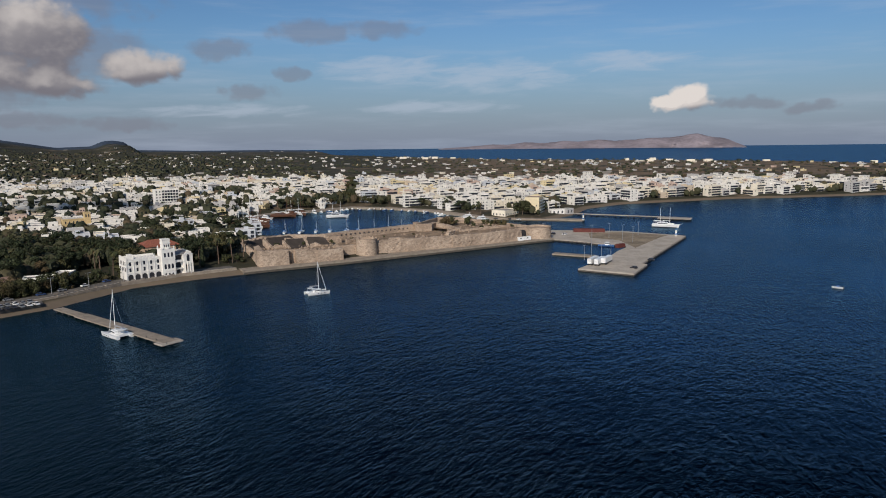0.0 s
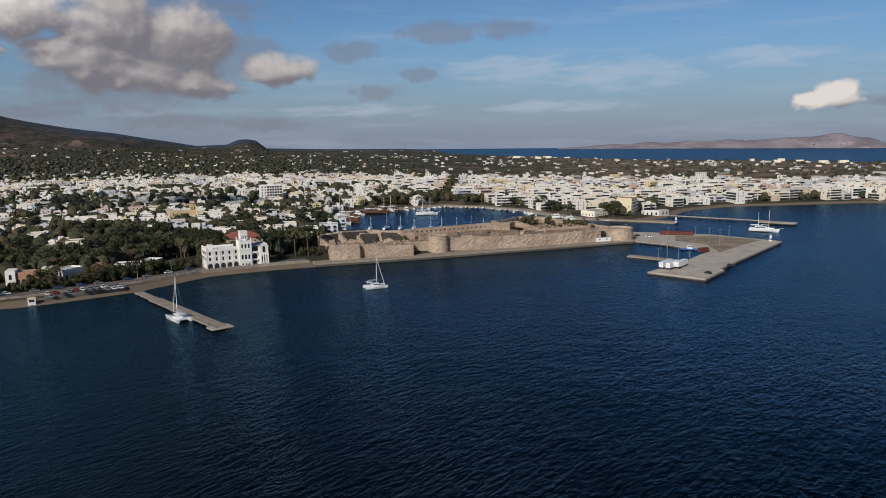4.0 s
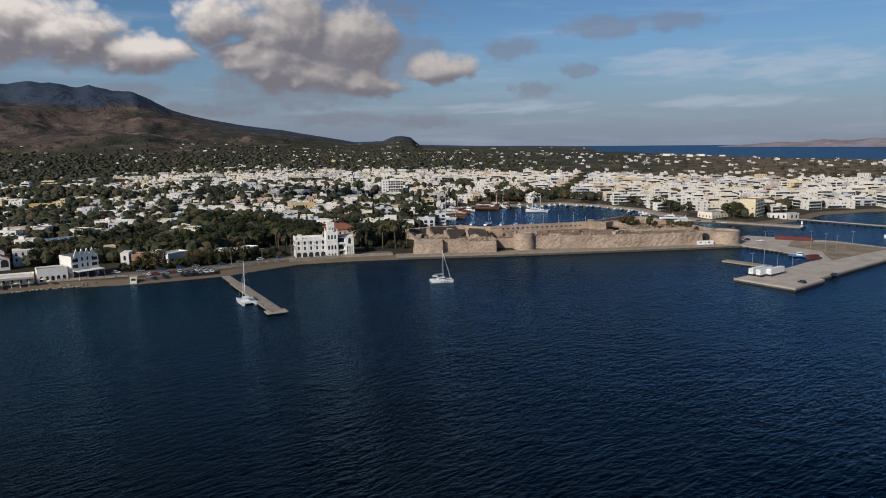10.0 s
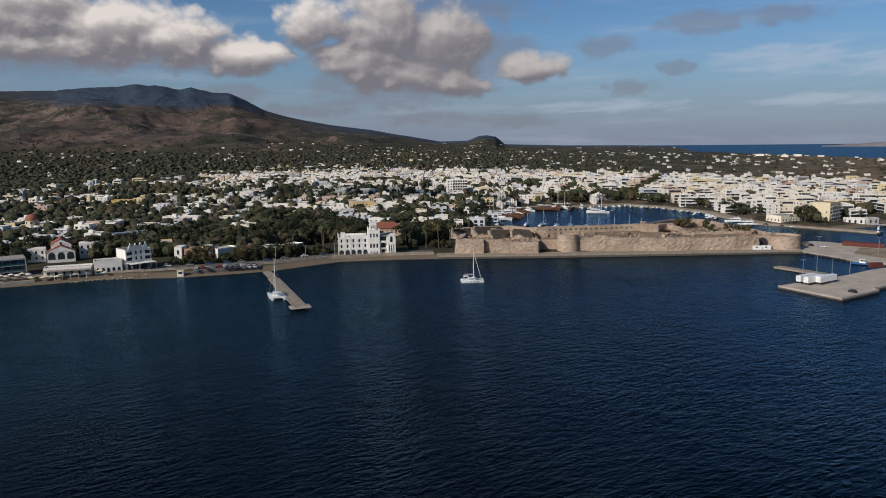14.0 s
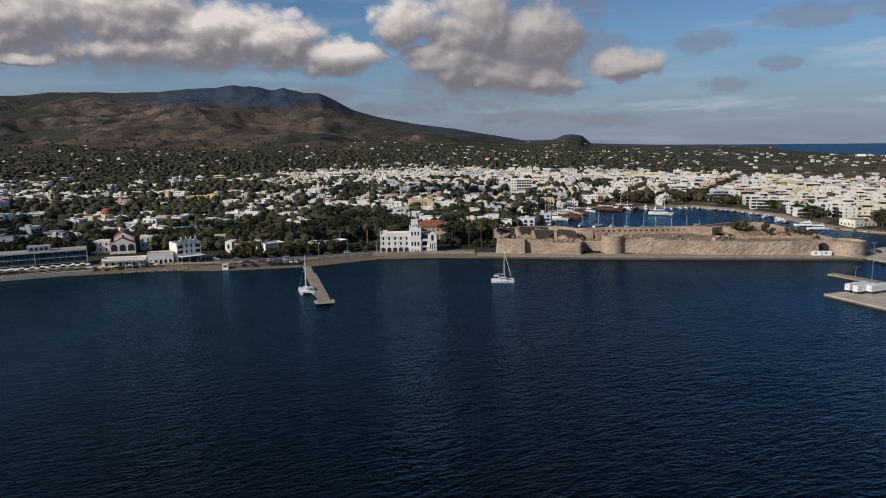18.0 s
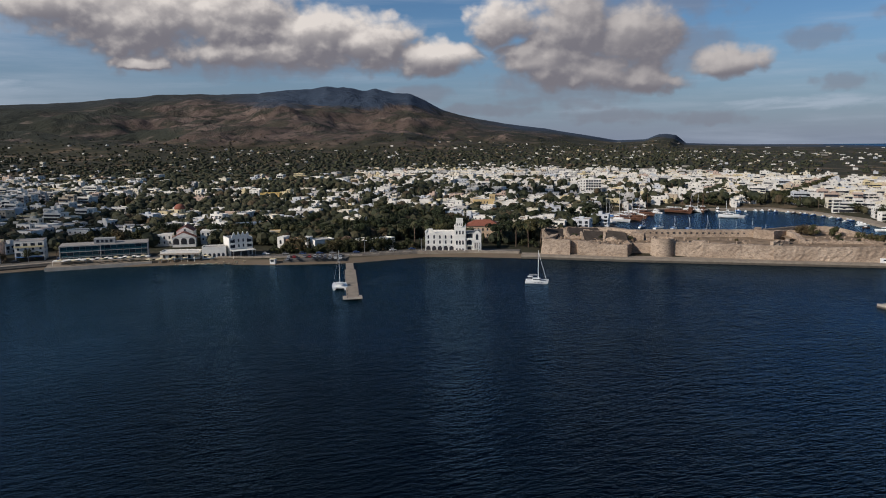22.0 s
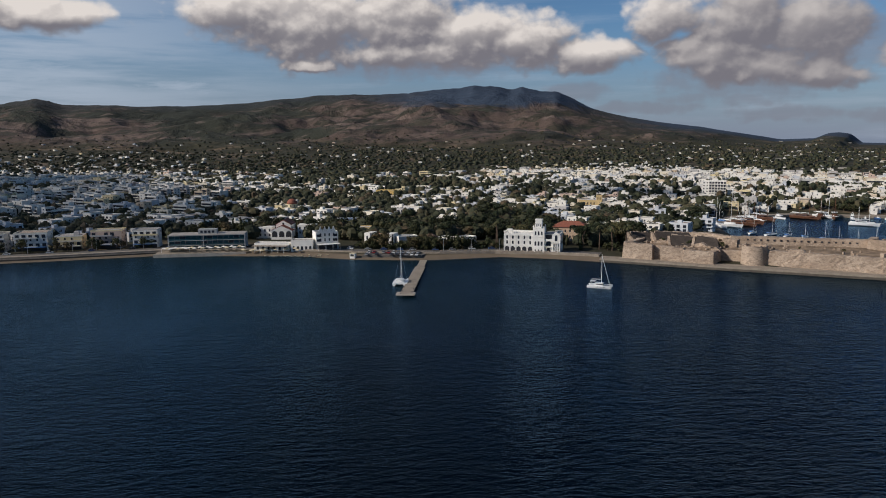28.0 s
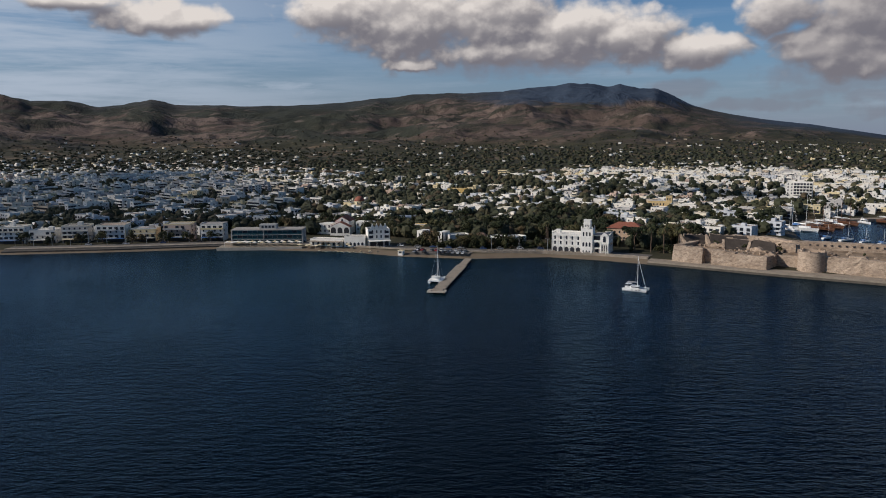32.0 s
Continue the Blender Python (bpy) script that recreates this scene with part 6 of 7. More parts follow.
def tall_block():
    t, L = site("tower_block", (-303, 755), (-283, 768), "five-storey white apartment block with deep balconies", "apartment block", 7)
    part("wall", Mb().box(0, L, 1.2, 13, -2, 16.2), WHITE, t)
    flat_roof(t, 0, L, 1.2, 13, 16.2)
    part("stair_head", Mb().box(L * .4, L * .65, 5, 10, 16.2, 18.8), WHITE, t)
    for f in range(5):
        for i in range(6):
            x0, x1 = L * .28 + L * .72 * i / 6, L * .28 + L * .72 * (i + 1) / 6
            part("window", Mb().box(x0 + .35, x1 - .35, 1.1, 1.3, 3.1 * f + 1.3, 3.1 * f + 3.4), GLASS, t)
        part("balcony", Mb().box(L * .28, L, 0, 1.2, 3.1 * f + .5, 3.1 * f + .7).box(L * .28, L, 0, .1, 3.1 * f + .7, 3.1 * f + 1.4), WHITE, t)
        windows(t, 0, L * .28, 2, 3.1 * f + 1.5, 1.2, 1.4, 1.2, False, False)


tall_block()


def cream_block():
    t, L = site("cream_apartment_house", (79, 685), (92, 680.5), "cream five-storey apartment house with balconies", "apartment house", 2.2)
    part("wall", Mb().box(0, L, 0, 22, -2, 15), CREAM, t)
    flat_roof(t, 0, L, 0, 22, 15, wall=CREAM)
    for f in range(5):
        part("balcony", Mb().box(L, L + 1.4, 1, 21, 3 * f + .1, 3 * f + .25).box(L + 1.3, L + 1.4, 1, 21, 3 * f + .25, 3 * f + 1.1), WHITE, t)
        side_windows(t, L, 1, 21, 5, 3 * f + .4, 1.8, 2.0)
    windows(t, L * .65, L, 1, 7, 1.0, 1.4)


cream_block()


def domed_church():
    t = thing("domed_church", (-429, 339, float(ground(-429, 339)[0])), radians(50), "pale church with a terracotta dome on a drum", "church")
    part("nave", Mb().box(-8, 8, -6, 6, -2, 6.5).box(-5, 5, -9, 9, -2, 6.5), CREAM, t)
    part("drum", Mb().lathe([(4.6, 6.5), (4.6, 9.5), (4.9, 9.6), (4.9, 9.9)], n=18), CREAM, t)
    part("dome", Mb().lathe([(4.7 * math.cos(a), 9.9 + 4.6 * math.sin(a)) for a in (0, .25, .5, .75, 1.0, 1.25, 1.5)], n=20), TERRACOTTA, t, "red tiled dome", True)
    for k in range(8):
        a = k * math.tau / 8
        part("window", Mb().box(-.4, .4, -.1, .1, 7.2, 9.0, a + math.pi / 2, (4.62 * math.cos(a), 4.62 * math.sin(a))), GLASS, t)


domed_church()
low_house("yellow_house", (-536, 484), (-520, 498), 12, 6.0, "long bright yellow two-storey house", plain("yellow_plaster", (0.62, 0.43, 0.15), .85, var=.1), 6, False, z=float(ground(-528, 490)[0]))
low_house("yellow_villa", (-392, 362), (-390, 379), 9, 7.0, "pale yellow villa above dark trees", CREAM, 4, False)
low_house("blue_roofed_hall", (-333, 338), (-326, 362), 12, 6.0, "long hall with a flat blue-grey roof", WHITE, 8, False, plain("blue_grey_sheet", (0.22, 0.28, 0.38), .5, var=.15))


# harbour-side sheds
low_house("harbour_warehouse", (46, 668), (58, 659), 24, 5.0, "long ivory flat-roofed harbour warehouse", HOUSE_PLASTERS[1], 4, False, z=2.1)
low_house("harbour_shed", (104, 679), (117, 683), 8, 3.3, "low pale harbour shed with wide doors", WHITE, 3, True, z=2.1)
low_house("harbour_shed", (119, 684), (127, 691), 7, 3.6, "small grey harbour shed", HOUSE_PLASTERS[3], 2, True, z=2.1)
for x, y, s in ((75, 668, 1.5), (79, 672, 1.35), (72, 673, 1.3)):
    plant("broadleaf", x, y, s, 2.0)
for x, y, s in ((36, 678, .9), (33, 684, .8), (30, 690, .8), (66, 652, .7), (98, 676, .7)):
    plant("palm", x, y, s, 2.0)


# seafront apartment houses
def seafront(left, right, depth, floors, seed, label):
    rg = random.Random(seed)
    t, L = site("seafront_apartments", left, right, label, "apartment house", 2.2, "seafront apartments")
    for name, ms in house_parts(L, depth, floors, rg).items():
        for m in ms:
            m.v = [(x + L / 2, y + depth / 2, z) for x, y, z in m.v]
            part(name, m, HOUSE_MATS[name], t)
    part("shop_front", Mb().box(.6, L - .6, -.1, .1, .1, 2.7), DARK, t)
    part("awning", xz(Mb(), [(.5, 2.7), (L - .5, 2.7), (L - .5, 2.85), (.5, 2.85)], -3.0, 0), rg.choice((WHITE, CREAM, BLUE)), t)


FRONT = [((-373, 58), (-367, 74), 13, 4), ((-366, 77), (-360, 93), 14, 3), ((-358, 97), (-352, 113), 12, 4), ((-350, 118), (-343, 136), 13, 4), ((-341, 140), (-335, 155), 12, 3), ((-333, 160), (-325, 177), 13, 4), ((-321, 183), (-314, 197), 11, 4)]
for k, (a, b, d, f) in enumerate(FRONT):
    seafront(a, b, d, f, 300 + k, ("white", "grey", "cream")[k % 3] + " seafront apartment house with long balconies")


# ---- boats ----
def hull(mb, L, B, z0, deck, bow=.45, at=(0, 0), stern=.75):
    """Hull with its bow towards +x."""
    secs = []
    for i in range(9):
        f = i / 8
        w = B / 2 * (stern + (1 - stern) * math.sin(min(1, f / .45) * math.pi / 2)) if f < .45 else B / 2 * max(.02, 1 - ((f - .45) / .55) ** (2.2 if bow > .3 else 3))
        sheer = deck + .35 * (f - .3) ** 2 * deck
        x = -L / 2 + L * f
        secs.append([(at[0] + x, at[1] + w, sheer), (at[0] + x - .02 * L * f, at[1] + w * .8, (z0 + sheer) * .4), (at[0] + x - .05 * L * f, at[1], z0), (at[0] + x - .02 * L * f, at[1] - w * .8, (z0 + sheer) * .4), (at[0] + x, at[1] - w, sheer)])
    n = 5
    mb.add([v for s in secs for v in s], [(i * n + j, i * n + (j + 1) % n, (i + 1) * n + (j + 1) % n, (i + 1) * n + j) for i in range(8) for j in range(n)] + [(4, 3, 2, 1, 0), tuple(40 + j for j in range(5))])
    return mb


def sailing_cat(x, y, heading, L, beam, mast, label):
    t = thing("catamaran", (x, y, 0), heading, label, "sailing boat")
    for s in (-1, 1):
        h = part("hull", hull(Mb(), L, beam * .26, -.4, 1.35, at=(0, s * beam * .37), stern=.85), BOAT_WHITE, t)
        for k in range(3):
            part("porthole", Mb().box(-L * .1 + k * 1.6, -L * .1 + k * 1.6 + .8, s * (beam * .37 + beam * .125) - .05, s * (beam * .37 + beam * .125) + .05, .8, 1.0), GLASS, h)
    part("bridge_deck", Mb().box(-L * .42, L * .12, -beam * .3, beam * .3, .75, 1.45), BOAT_WHITE, t)
    part("net", Mb().box(L * .12, L * .38, -beam * .28, beam * .28, 1.15, 1.2), STEEL, t)
    part("front_beam", Mb().tube((L * .38, -beam * .37, 1.3), (L * .38, beam * .37, 1.3), .12, n=6), STEEL, t)
    part("coach_roof", Mb().prism([(L * .14, -beam * .18), (L * .16, beam * 0), (L * .14, beam * .18), (-L * .2, beam * .27), (-L * .2, -beam * .27)], 1.45, 2.5), BOAT_WHITE, t)
    part("saloon_window", Mb().prism([(L * .15, -beam * .19), (L * .17, 0), (L * .15, beam * .19), (-L * .16, beam * .275), (-L * .16, -beam * .275)], 1.75, 2.2), GLASS, t)
    part("bimini", Mb().box(-L * .40, -L * .18, -beam * .26, beam * .26, 3.2, 3.32), BOAT_WHITE, t)
    for s in (-1, 1):
        part("bimini_post", Mb().tube((-L * .39, s * beam * .24, 1.4), (-L * .38, s * beam * .24, 3.2), .05, n=5), STEEL, t)
    part("mast", Mb().tube((L * .06, 0, 2.4), (L * .05, 0, mast), .14, .09, 8), BOAT_WHITE, t)
    part("boom", Mb().tube((L * .05, 0, 3.9), (-L * .36, 0, 4.0), .13, .1, 6), STEEL, t)
    part("sail_bag", Mb().tube((L * .04, 0, 4.15), (-L * .34, 0, 4.2), .3, .2, 6), plain("grey_canvas", (.25, .25, .26), .9), t)
    part("forestay", Mb().tube((L * .05, 0, mast - 1), (L * .40, 0, 1.5), .11, .09, 5), BOAT_WHITE, t)
    for s in (-1, 1):
        part("shroud", Mb().tube((L * .05, 0, mast - 2), (L * .0, s * beam * .44, 1.4), .03, n=4), STEEL, t)
        part("spreader", Mb().tube((L * .05, 0, mast * .55), (L * .04, s * 1.1, mast * .55), .04, n=4), STEEL, t)
    return t


sailing_cat(-61.8, 343.3, radians(33), 11.6, 6.4, 16.6, "white sailing catamaran at anchor with furled sails")
sailing_cat(-127.5, 270.5, math.atan2(-57, 73) + math.pi, 13.2, 7.4, 18.5, "white sailing catamaran moored beside the jetty")


def make_sloop(seed):
    rg = random.Random(seed)
    L = rg.uniform(9.5, 13)
    t = thing("sailing_yacht", (0, 0, -30), 0, "white sailing yacht moored in the harbour", "sailing boat", "harbour yachts")
    part("hull", hull(Mb(), L, L * .3, -.3, 1.1), BOAT_WHITE, t)
    part("cabin", Mb().prism([(L * .2, -.5), (L * .24, 0), (L * .2, .5), (-L * .1, 1.1), (-L * .1, -1.1)], 1.0, 1.7), BOAT_WHITE, t)
    part("cockpit_cover", Mb().box(-L * .32, -L * .12, -1.1, 1.1, 1.9, 2.5), BLUE, t)
    part("mast", Mb().tube((L * .08, 0, 1.2), (L * .08, 0, L * 1.02), .09, .06, 6), BOAT_WHITE, t)
    part("boom", Mb().tube((L * .08, 0, 2.4), (-L * .3, 0, 2.5), .22, .16, 6), BOAT_WHITE, t)
    part("forestay", Mb().tube((L * .08, 0, L * .98), (L * .48, 0, 1.2), .03, n=4), BOAT_WHITE, t)
    return t


def make_motor_boat(seed):
    rg = random.Random(seed)
    L = rg.uniform(10, 20)
    t = thing("motor_yacht", (0, 0, -30), 0, "white motor yacht with dark windows in harbour", "motor boat", "motor yachts")
    part("hull", hull(Mb(), L, L * .27, -.3, 1.7), BOAT_WHITE, t)
    part("deck_house", Mb().prism([(L * .18, -1.0), (L * .22, 0), (L * .18, 1.0), (-L * .3, L * .1), (-L * .3, -L * .1)], 1.6, 3.4), BOAT_WHITE, t)
    part("window_band", Mb().prism([(L * .19, -1.05), (L * .23, 0), (L * .19, 1.05), (-L * .25, L * .105), (-L * .25, -L * .105)], 2.3, 3.0), GLASS, t)
    part("fly_bridge", Mb().box(-L * .26, L * .05, -L * .08, L * .08, 3.4, 4.1), BOAT_WHITE, t)
    part("radar_arch", Mb().tube((-L * .2, -1.2, 4.1), (-L * .22, 0, 5.6), .12, n=5).tube((-L * .2, 1.2, 4.1), (-L * .22, 0, 5.6), .12, n=5), BOAT_WHITE, t)
    return t


def make_gulet(seed, dark=True):
    rg = random.Random(seed)
    L = rg.uniform(20, 26)
    hm = WOOD if dark else BOAT_WHITE
    t = thing("wooden_gulet", (0, 0, -30), 0, "two-masted %s excursion boat" % ("varnished brown" if dark else "white"), "sailing ship", "excursion boats")
    part("hull", hull(Mb(), L, L * .26, -.5, 2.4), hm, t)
    part("deck_house", Mb().box(-L * .3, L * .08, -L * .08, L * .08, 2.3, 4.2), hm, t)
    part("window_band", Mb().box(-L * .28, L * .06, -L * .083, L * .083, 3.1, 3.8), GLASS, t)
    part("awning", Mb().box(-L * .46, -L * .05, -L * .1, L * .1, 5.0, 5.12), BOAT_WHITE, t)
    for x, h in ((L * .14, L * .78), (-L * .2, L * .7)):
        part("mast", Mb().tube((x, 0, 2), (x, 0, h), .2, .1, 7), WOOD if dark else BOAT_WHITE, t)
        part("boom", Mb().tube((x, 0, 5.4), (x - L * .25, 0, 5.6), .24, .15, 6), BOAT_WHITE, t)
    part("bowsprit", Mb().tube((L * .46, 0, 2.6), (L * .62, 0, 3.5), .16, .08, 6), hm, t)
    part("rail", Mb().box(-L * .48, L * .3, -L * .115, -L * .11, 2.5, 3.2).box(-L * .48, L * .3, L * .11, L * .115, 2.5, 3.2), hm, t)
    return t


FLEET = {"sloop": [make_sloop(s) for s in (1, 2, 3)], "motor": [make_motor_boat(s) for s in (4, 5)], "gulet": [make_gulet(6), make_gulet(7, False)]}
launched = set()


def moor(kind, x, y, heading, i=0):
    p = FLEET[kind][i % len(FLEET[kind])]
    m = Matrix.Translation((x, y, 0)) @ Matrix.Rotation(heading, 4, "Z")
    if p in launched:
        return copy_thing(p, m)
    launched.add(p)
    p.matrix_basis = m
    return p


rb = random.Random(5)
for k in range(10):           # stern-to along the inner castle quay
    f = k / 9
    x, y = -128 + 108 * f, 562 - 4 * f + 9 * math.sin(f * 3)
    moor("sloop", x + rb.uniform(-1.5, 1.5), y + 12, radians(92) + rb.gauss(0, .08), k)
def make_small_boat(mat, word):
    t = thing("small_boat", (0, 0, -30), 0, "small open %s fishing boat moored in the harbour" % word, "boat", "small boats")
    part("hull", hull(Mb(), 6.4, 2.2, -.2, .8), mat, t)
    part("wheel_house", Mb().prism([(.9, -.5), (1.1, 0), (.9, .5), (-.6, .6), (-.6, -.6)], .7, 1.9), BOAT_WHITE, t)
    part("outboard", Mb().box(-3.5, -3.1, -.2, .2, .2, 1.2), DARK, t)
    return t


FLEET["small"] = [make_small_boat(BOAT_WHITE, "white"), make_small_boat(BLUE, "blue"), make_small_boat(WOOD, "brown")]
for k in range(9):            # west quay, larger boats
    f = k / 8
    p = Vector((-174, 612)).lerp(Vector((-186, 655)), f / .6) if f < .6 else Vector((-186, 655)).lerp(Vector((-160, 712)), (f - .6) / .4)
    kind, i = (("gulet", 0), ("motor", 0), ("gulet", 0), ("gulet", 1), ("motor", 1))[k % 5]
    moor(kind, p.x + (13 if kind == "gulet" else 9), p.y, radians(rb.uniform(-12, 8)), i)
for x, y, a, k in ((-171, 596, 12, 2.3), (-178, 588, 5, 1.8), (-172, 583, 8, 1.6)):      # tall-masted yachts at the corner
    moor("sloop", x + 8, y, radians(a), 1).scale = (k * .8, k * .8, k)
for k, (x, y, kind, a, i) in enumerate([(-150, 710, "gulet", -60, 0), (-141, 716, "gulet", -62, 0), (-130, 724, "motor", -60, 0), (-101, 684, "gulet", 20, 1),
                                        (22, 666, "motor", -160, 1), (34, 648, "motor", -150, 1)]):
    moor(kind, x, y, radians(a), i)
for k in range(26):           # small boats along the far quay
    f = (k + rb.uniform(-.3, .3)) / 25 * 4
    i = min(3, max(0, int(f)))
    p = Vector(HARBOUR_EDGE[3 + i]).lerp(Vector(HARBOUR_EDGE[4 + i]), f - i)
    d = (Vector(HARBOUR_EDGE[4 + i]) - Vector(HARBOUR_EDGE[3 + i])).normalized()
    o = rb.choice((5, 5.5, 6, 13))
    moor("small", p.x + d.y * o, p.y - d.x * o, math.atan2(-d.x, d.y) + rb.gauss(0, .25), rb.choice((0, 0, 1, 2)))
schooner = moor("gulet", 184, 586, math.atan2(-6, 17), 1)

t = thing("dinghy", (193, 343, 0), radians(140), "small white open motor boat at anchor", "boat")
part("hull", hull(Mb(), 5.2, 2.0, -.2, .8), BOAT_WHITE, t)
part("console", Mb().box(-.5, .3, -.35, .35, .6, 1.5), BLUE, t)
part("outboard", Mb().box(-2.9, -2.4, -.2, .2, .2, 1.2), DARK, t)
t = thing("work_boat", (112, 485.5, 0), radians(-12), "blue and white harbour work boat", "boat")
part("hull", hull(Mb(), 11, 3.6, -.3, 1.2), BLUE, t)
part("wheel_house", Mb().box(-1, 2.2, -1.2, 1.2, 1.1, 3.2), BOAT_WHITE, t)
part("window_band", Mb().box(-.8, 2.25, -1.25, 1.25, 2.2, 2.9), GLASS, t)


# ---- things on the quays ----
def trailer(x, y, a):
    t = thing("lorry_trailer", (x, y, MOLE_Z), a, "white box lorry trailer parked on the mole", "trailer", "parked trailers")
    part("box_body", Mb().box(0, 13.4, -1.25, 1.25, 1.15, 4.0), BOAT_WHITE, t)
    part("chassis", Mb().box(.4, 13.0, -.9, .9, .8, 1.15), DARK, t)
    part("rear_door", Mb().box(-.06, 0, -1.2, -.03, 1.2, 3.9).box(-.06, 0, .03, 1.2, 1.2, 3.9), plain("door_white", (.7, .7, .69), .5), t)
    for k in range(3):
        for s in (-1, 1):
            part("wheel", Mb().tube((1.6 + 1.3 * k, s * 1.2, .5), (1.6 + 1.3 * k, s * .9, .5), .5, n=12), DARK, t)
    part("landing_leg", Mb().box(9.6, 9.8, -.9, .9, 0, .9), STEEL, t)
    return t


ta = math.atan2(24, 14)
trailer(84, 405, ta)
trailer(87.4, 403, ta)
trailer(92.5, 407, ta)


def container(x, y, a, mat, label, L=12.2):
    t = thing("container", (x, y, MOLE_Z), a, label, "container", "containers")
    m = Mb().box(0, L, 0, 2.4, .1, 2.7)
    part("body", m, mat, t)
    for k in range(int(L / .6)):
        part("rib", Mb().box(.3 + .6 * k, .55 + .6 * k, -.06, 0, .2, 2.6), mat, t)


container(116, 468, radians(38), RUST, "rust-red shipping container on the mole", 7.4)
for k in range(4):
    container(102 + 11 * (k % 2), 551 + 3 * (k // 2) - 2 * (k % 2), radians(-6), RUST, "long red container beside the harbour road")


def lamp_mast(x, y, h, z=MOLE_Z):
    t = thing("lamp_mast", (x, y, z), 0.6, "tall grey steel lamp mast", "lamp post", "quay lamps")
    part("pole", Mb().tube((0, 0, 0), (0, 0, h), .16, .08, 8), STEEL, t)
    part("arm", Mb().tube((-1, 0, h), (1, 0, h + .1), .06, n=5), STEEL, t)
    for s in (-1, 1):
        part("lamp_head", Mb().box(s * 1.0 - .35, s * 1.0 + .35, -.15, .15, h - .02, h + .14), STEEL, t)


for x, y, h in ((85, 424, 9), (91, 433, 20), (98, 437, 9.5), (106, 446, 9), (121, 516, 11), (128, 505, 11), (133, 496, 11), (75, 528, 10), (146, 530, 10)):
    lamp_mast(x, y, h)
for k in range(16):
    p = Vector(ROAD_LINE[0]).lerp(Vector(ROAD_LINE[1]), k / 6) if k < 6 else Vector(ROAD_LINE[1]).lerp(Vector(ROAD_LINE[2]), (k - 6) / 5) if k < 11 else Vector((-186, 336)).lerp(Vector((-128, 402)), (k - 11) / 5)
    lamp_mast(p.x - 3.5, p.y + 3, 7.5, 2.5)


def beacon(x, y, z, band, label):
    t = thing("harbour_beacon", (x, y, z), 0, label, "lighthouse", "harbour beacons")
    part("base", Mb().lathe([(1.3, 0), (1.3, .6), (.9, .7)], n=14), CONCRETE, t)
    part("tower", Mb().lathe([(.85, .7), (.6, 4.2), (.85, 4.3), (.85, 4.5)], n=14), WHITE, t)
    part("band", Mb().lathe([(.83, 1.2), (.76, 2.2)], n=14), band, t)
    part("lantern", Mb().lathe([(.45, 4.5), (.45, 5.4), (.1, 5.9)], n=10), band, t)


beacon(124.5, 630, 1.5, BLUE, "small white and blue harbour beacon")
beacon(172, 523, MOLE_Z, BLUE, "small white beacon on the mole head")

CAR_COLS = [plain("car_white", (.75, .75, .74), .3, var=.03), plain("car_silver", (.42, .43, .44), .3, .5, var=.05), plain("car_dark", (.03, .03, .035), .3, var=.1), plain("car_red", (.35, .03, .03), .3, var=.05), plain("car_blue", (.04, .08, .2), .3, var=.05)]


def make_car(mat, word):
    t = thing("car", (0, 0, -40), 0, word + " parked car", "car", "parked cars")
    tagged(t, "small %s car parked beside the shore" % word)
    body = xz(Mb(), [(-2.05, .35), (2.05, .35), (2.1, .75), (1.2, .9), (-1.9, .95), (-2.1, .8)], -.85, .85)
    part("body", body, mat, t)
    part("cabin", xz(Mb(), [(-1.8, .93), (1.1, .88), (.5, 1.42), (-1.3, 1.45)], -.72, .72), GLASS, t)
    part("roof", Mb().box(-1.25, .45, -.7, .7, 1.43, 1.48), mat, t)
    for x in (-1.3, 1.3):
        for s in (-1, 1):
            part("wheel", Mb().tube((x, s * .88, .32), (x, s * .68, .32), .32, n=10), DARK, t)
    return t


CARS = [make_car(m, w) for m, w in zip(CAR_COLS, ("white", "silver", "black", "red", "blue"))]
parked = set()


def park(x, y, a, z, i):
    p = CARS[i]
    m = Matrix.Translation((x, y, z)) @ Matrix.Rotation(a, 4, "Z")
    if i in parked:
        copy_thing(p, m)
    else:
        parked.add(i)
        p.matrix_basis = m


for k in range(22):
    f = (k % 11) / 10
    p = Vector((-208, 296)).lerp(Vector((-188, 319)), f) + (Vector((4.2, -3.4)) if k >= 11 else Vector((-1.5, 1.2)))
    if rb.random() < .85:
        park(p.x, p.y, radians(-38) + rb.gauss(0, .06) + (math.pi if rb.random() < .4 else 0), 2.3, rb.choice((0, 0, 0, 0, 1, 1, 2, 2, 3, 4)))
for k in range(26):
    f = k / 26 * (len(ROAD_LINE) - 2)
    i = int(f)
    a, b = Vector(ROAD_LINE[i]), Vector(ROAD_LINE[i + 1])
    d = (b - a).normalized()
    p = a.lerp(b, f - i) + Vector((-d.y, d.x)) * 3.2
    if rb.random() < .75:
        park(p.x, p.y, math.atan2(d.y, d.x), 2.5, rb.choice((0, 0, 1, 2, 4)))
for x, y in ((72, 532), (78, 538), (84, 541), (92, 537), (60, 640), (68, 637), (48, 645), (124, 420), (107, 395)):
    park(x, y, rb.uniform(0, 6), 1.5 if y > 600 else MOLE_Z + .02, 2 if y < 430 else rb.choice((0, 0, 2, 2)))


def parasol(x, y, z, mat, word):
    t = thing("parasol", (x, y, z), 0, word + " beach parasol on a pole", "parasol", "parasols")
    part("pole", Mb().tube((0, 0, 0), (0, 0, 2.5), .05, n=5), STEEL, t)
    part("canopy", Mb().lathe([(1.7, 2.15), (1.65, 2.2), (.1, 2.8)], n=8), mat, t)


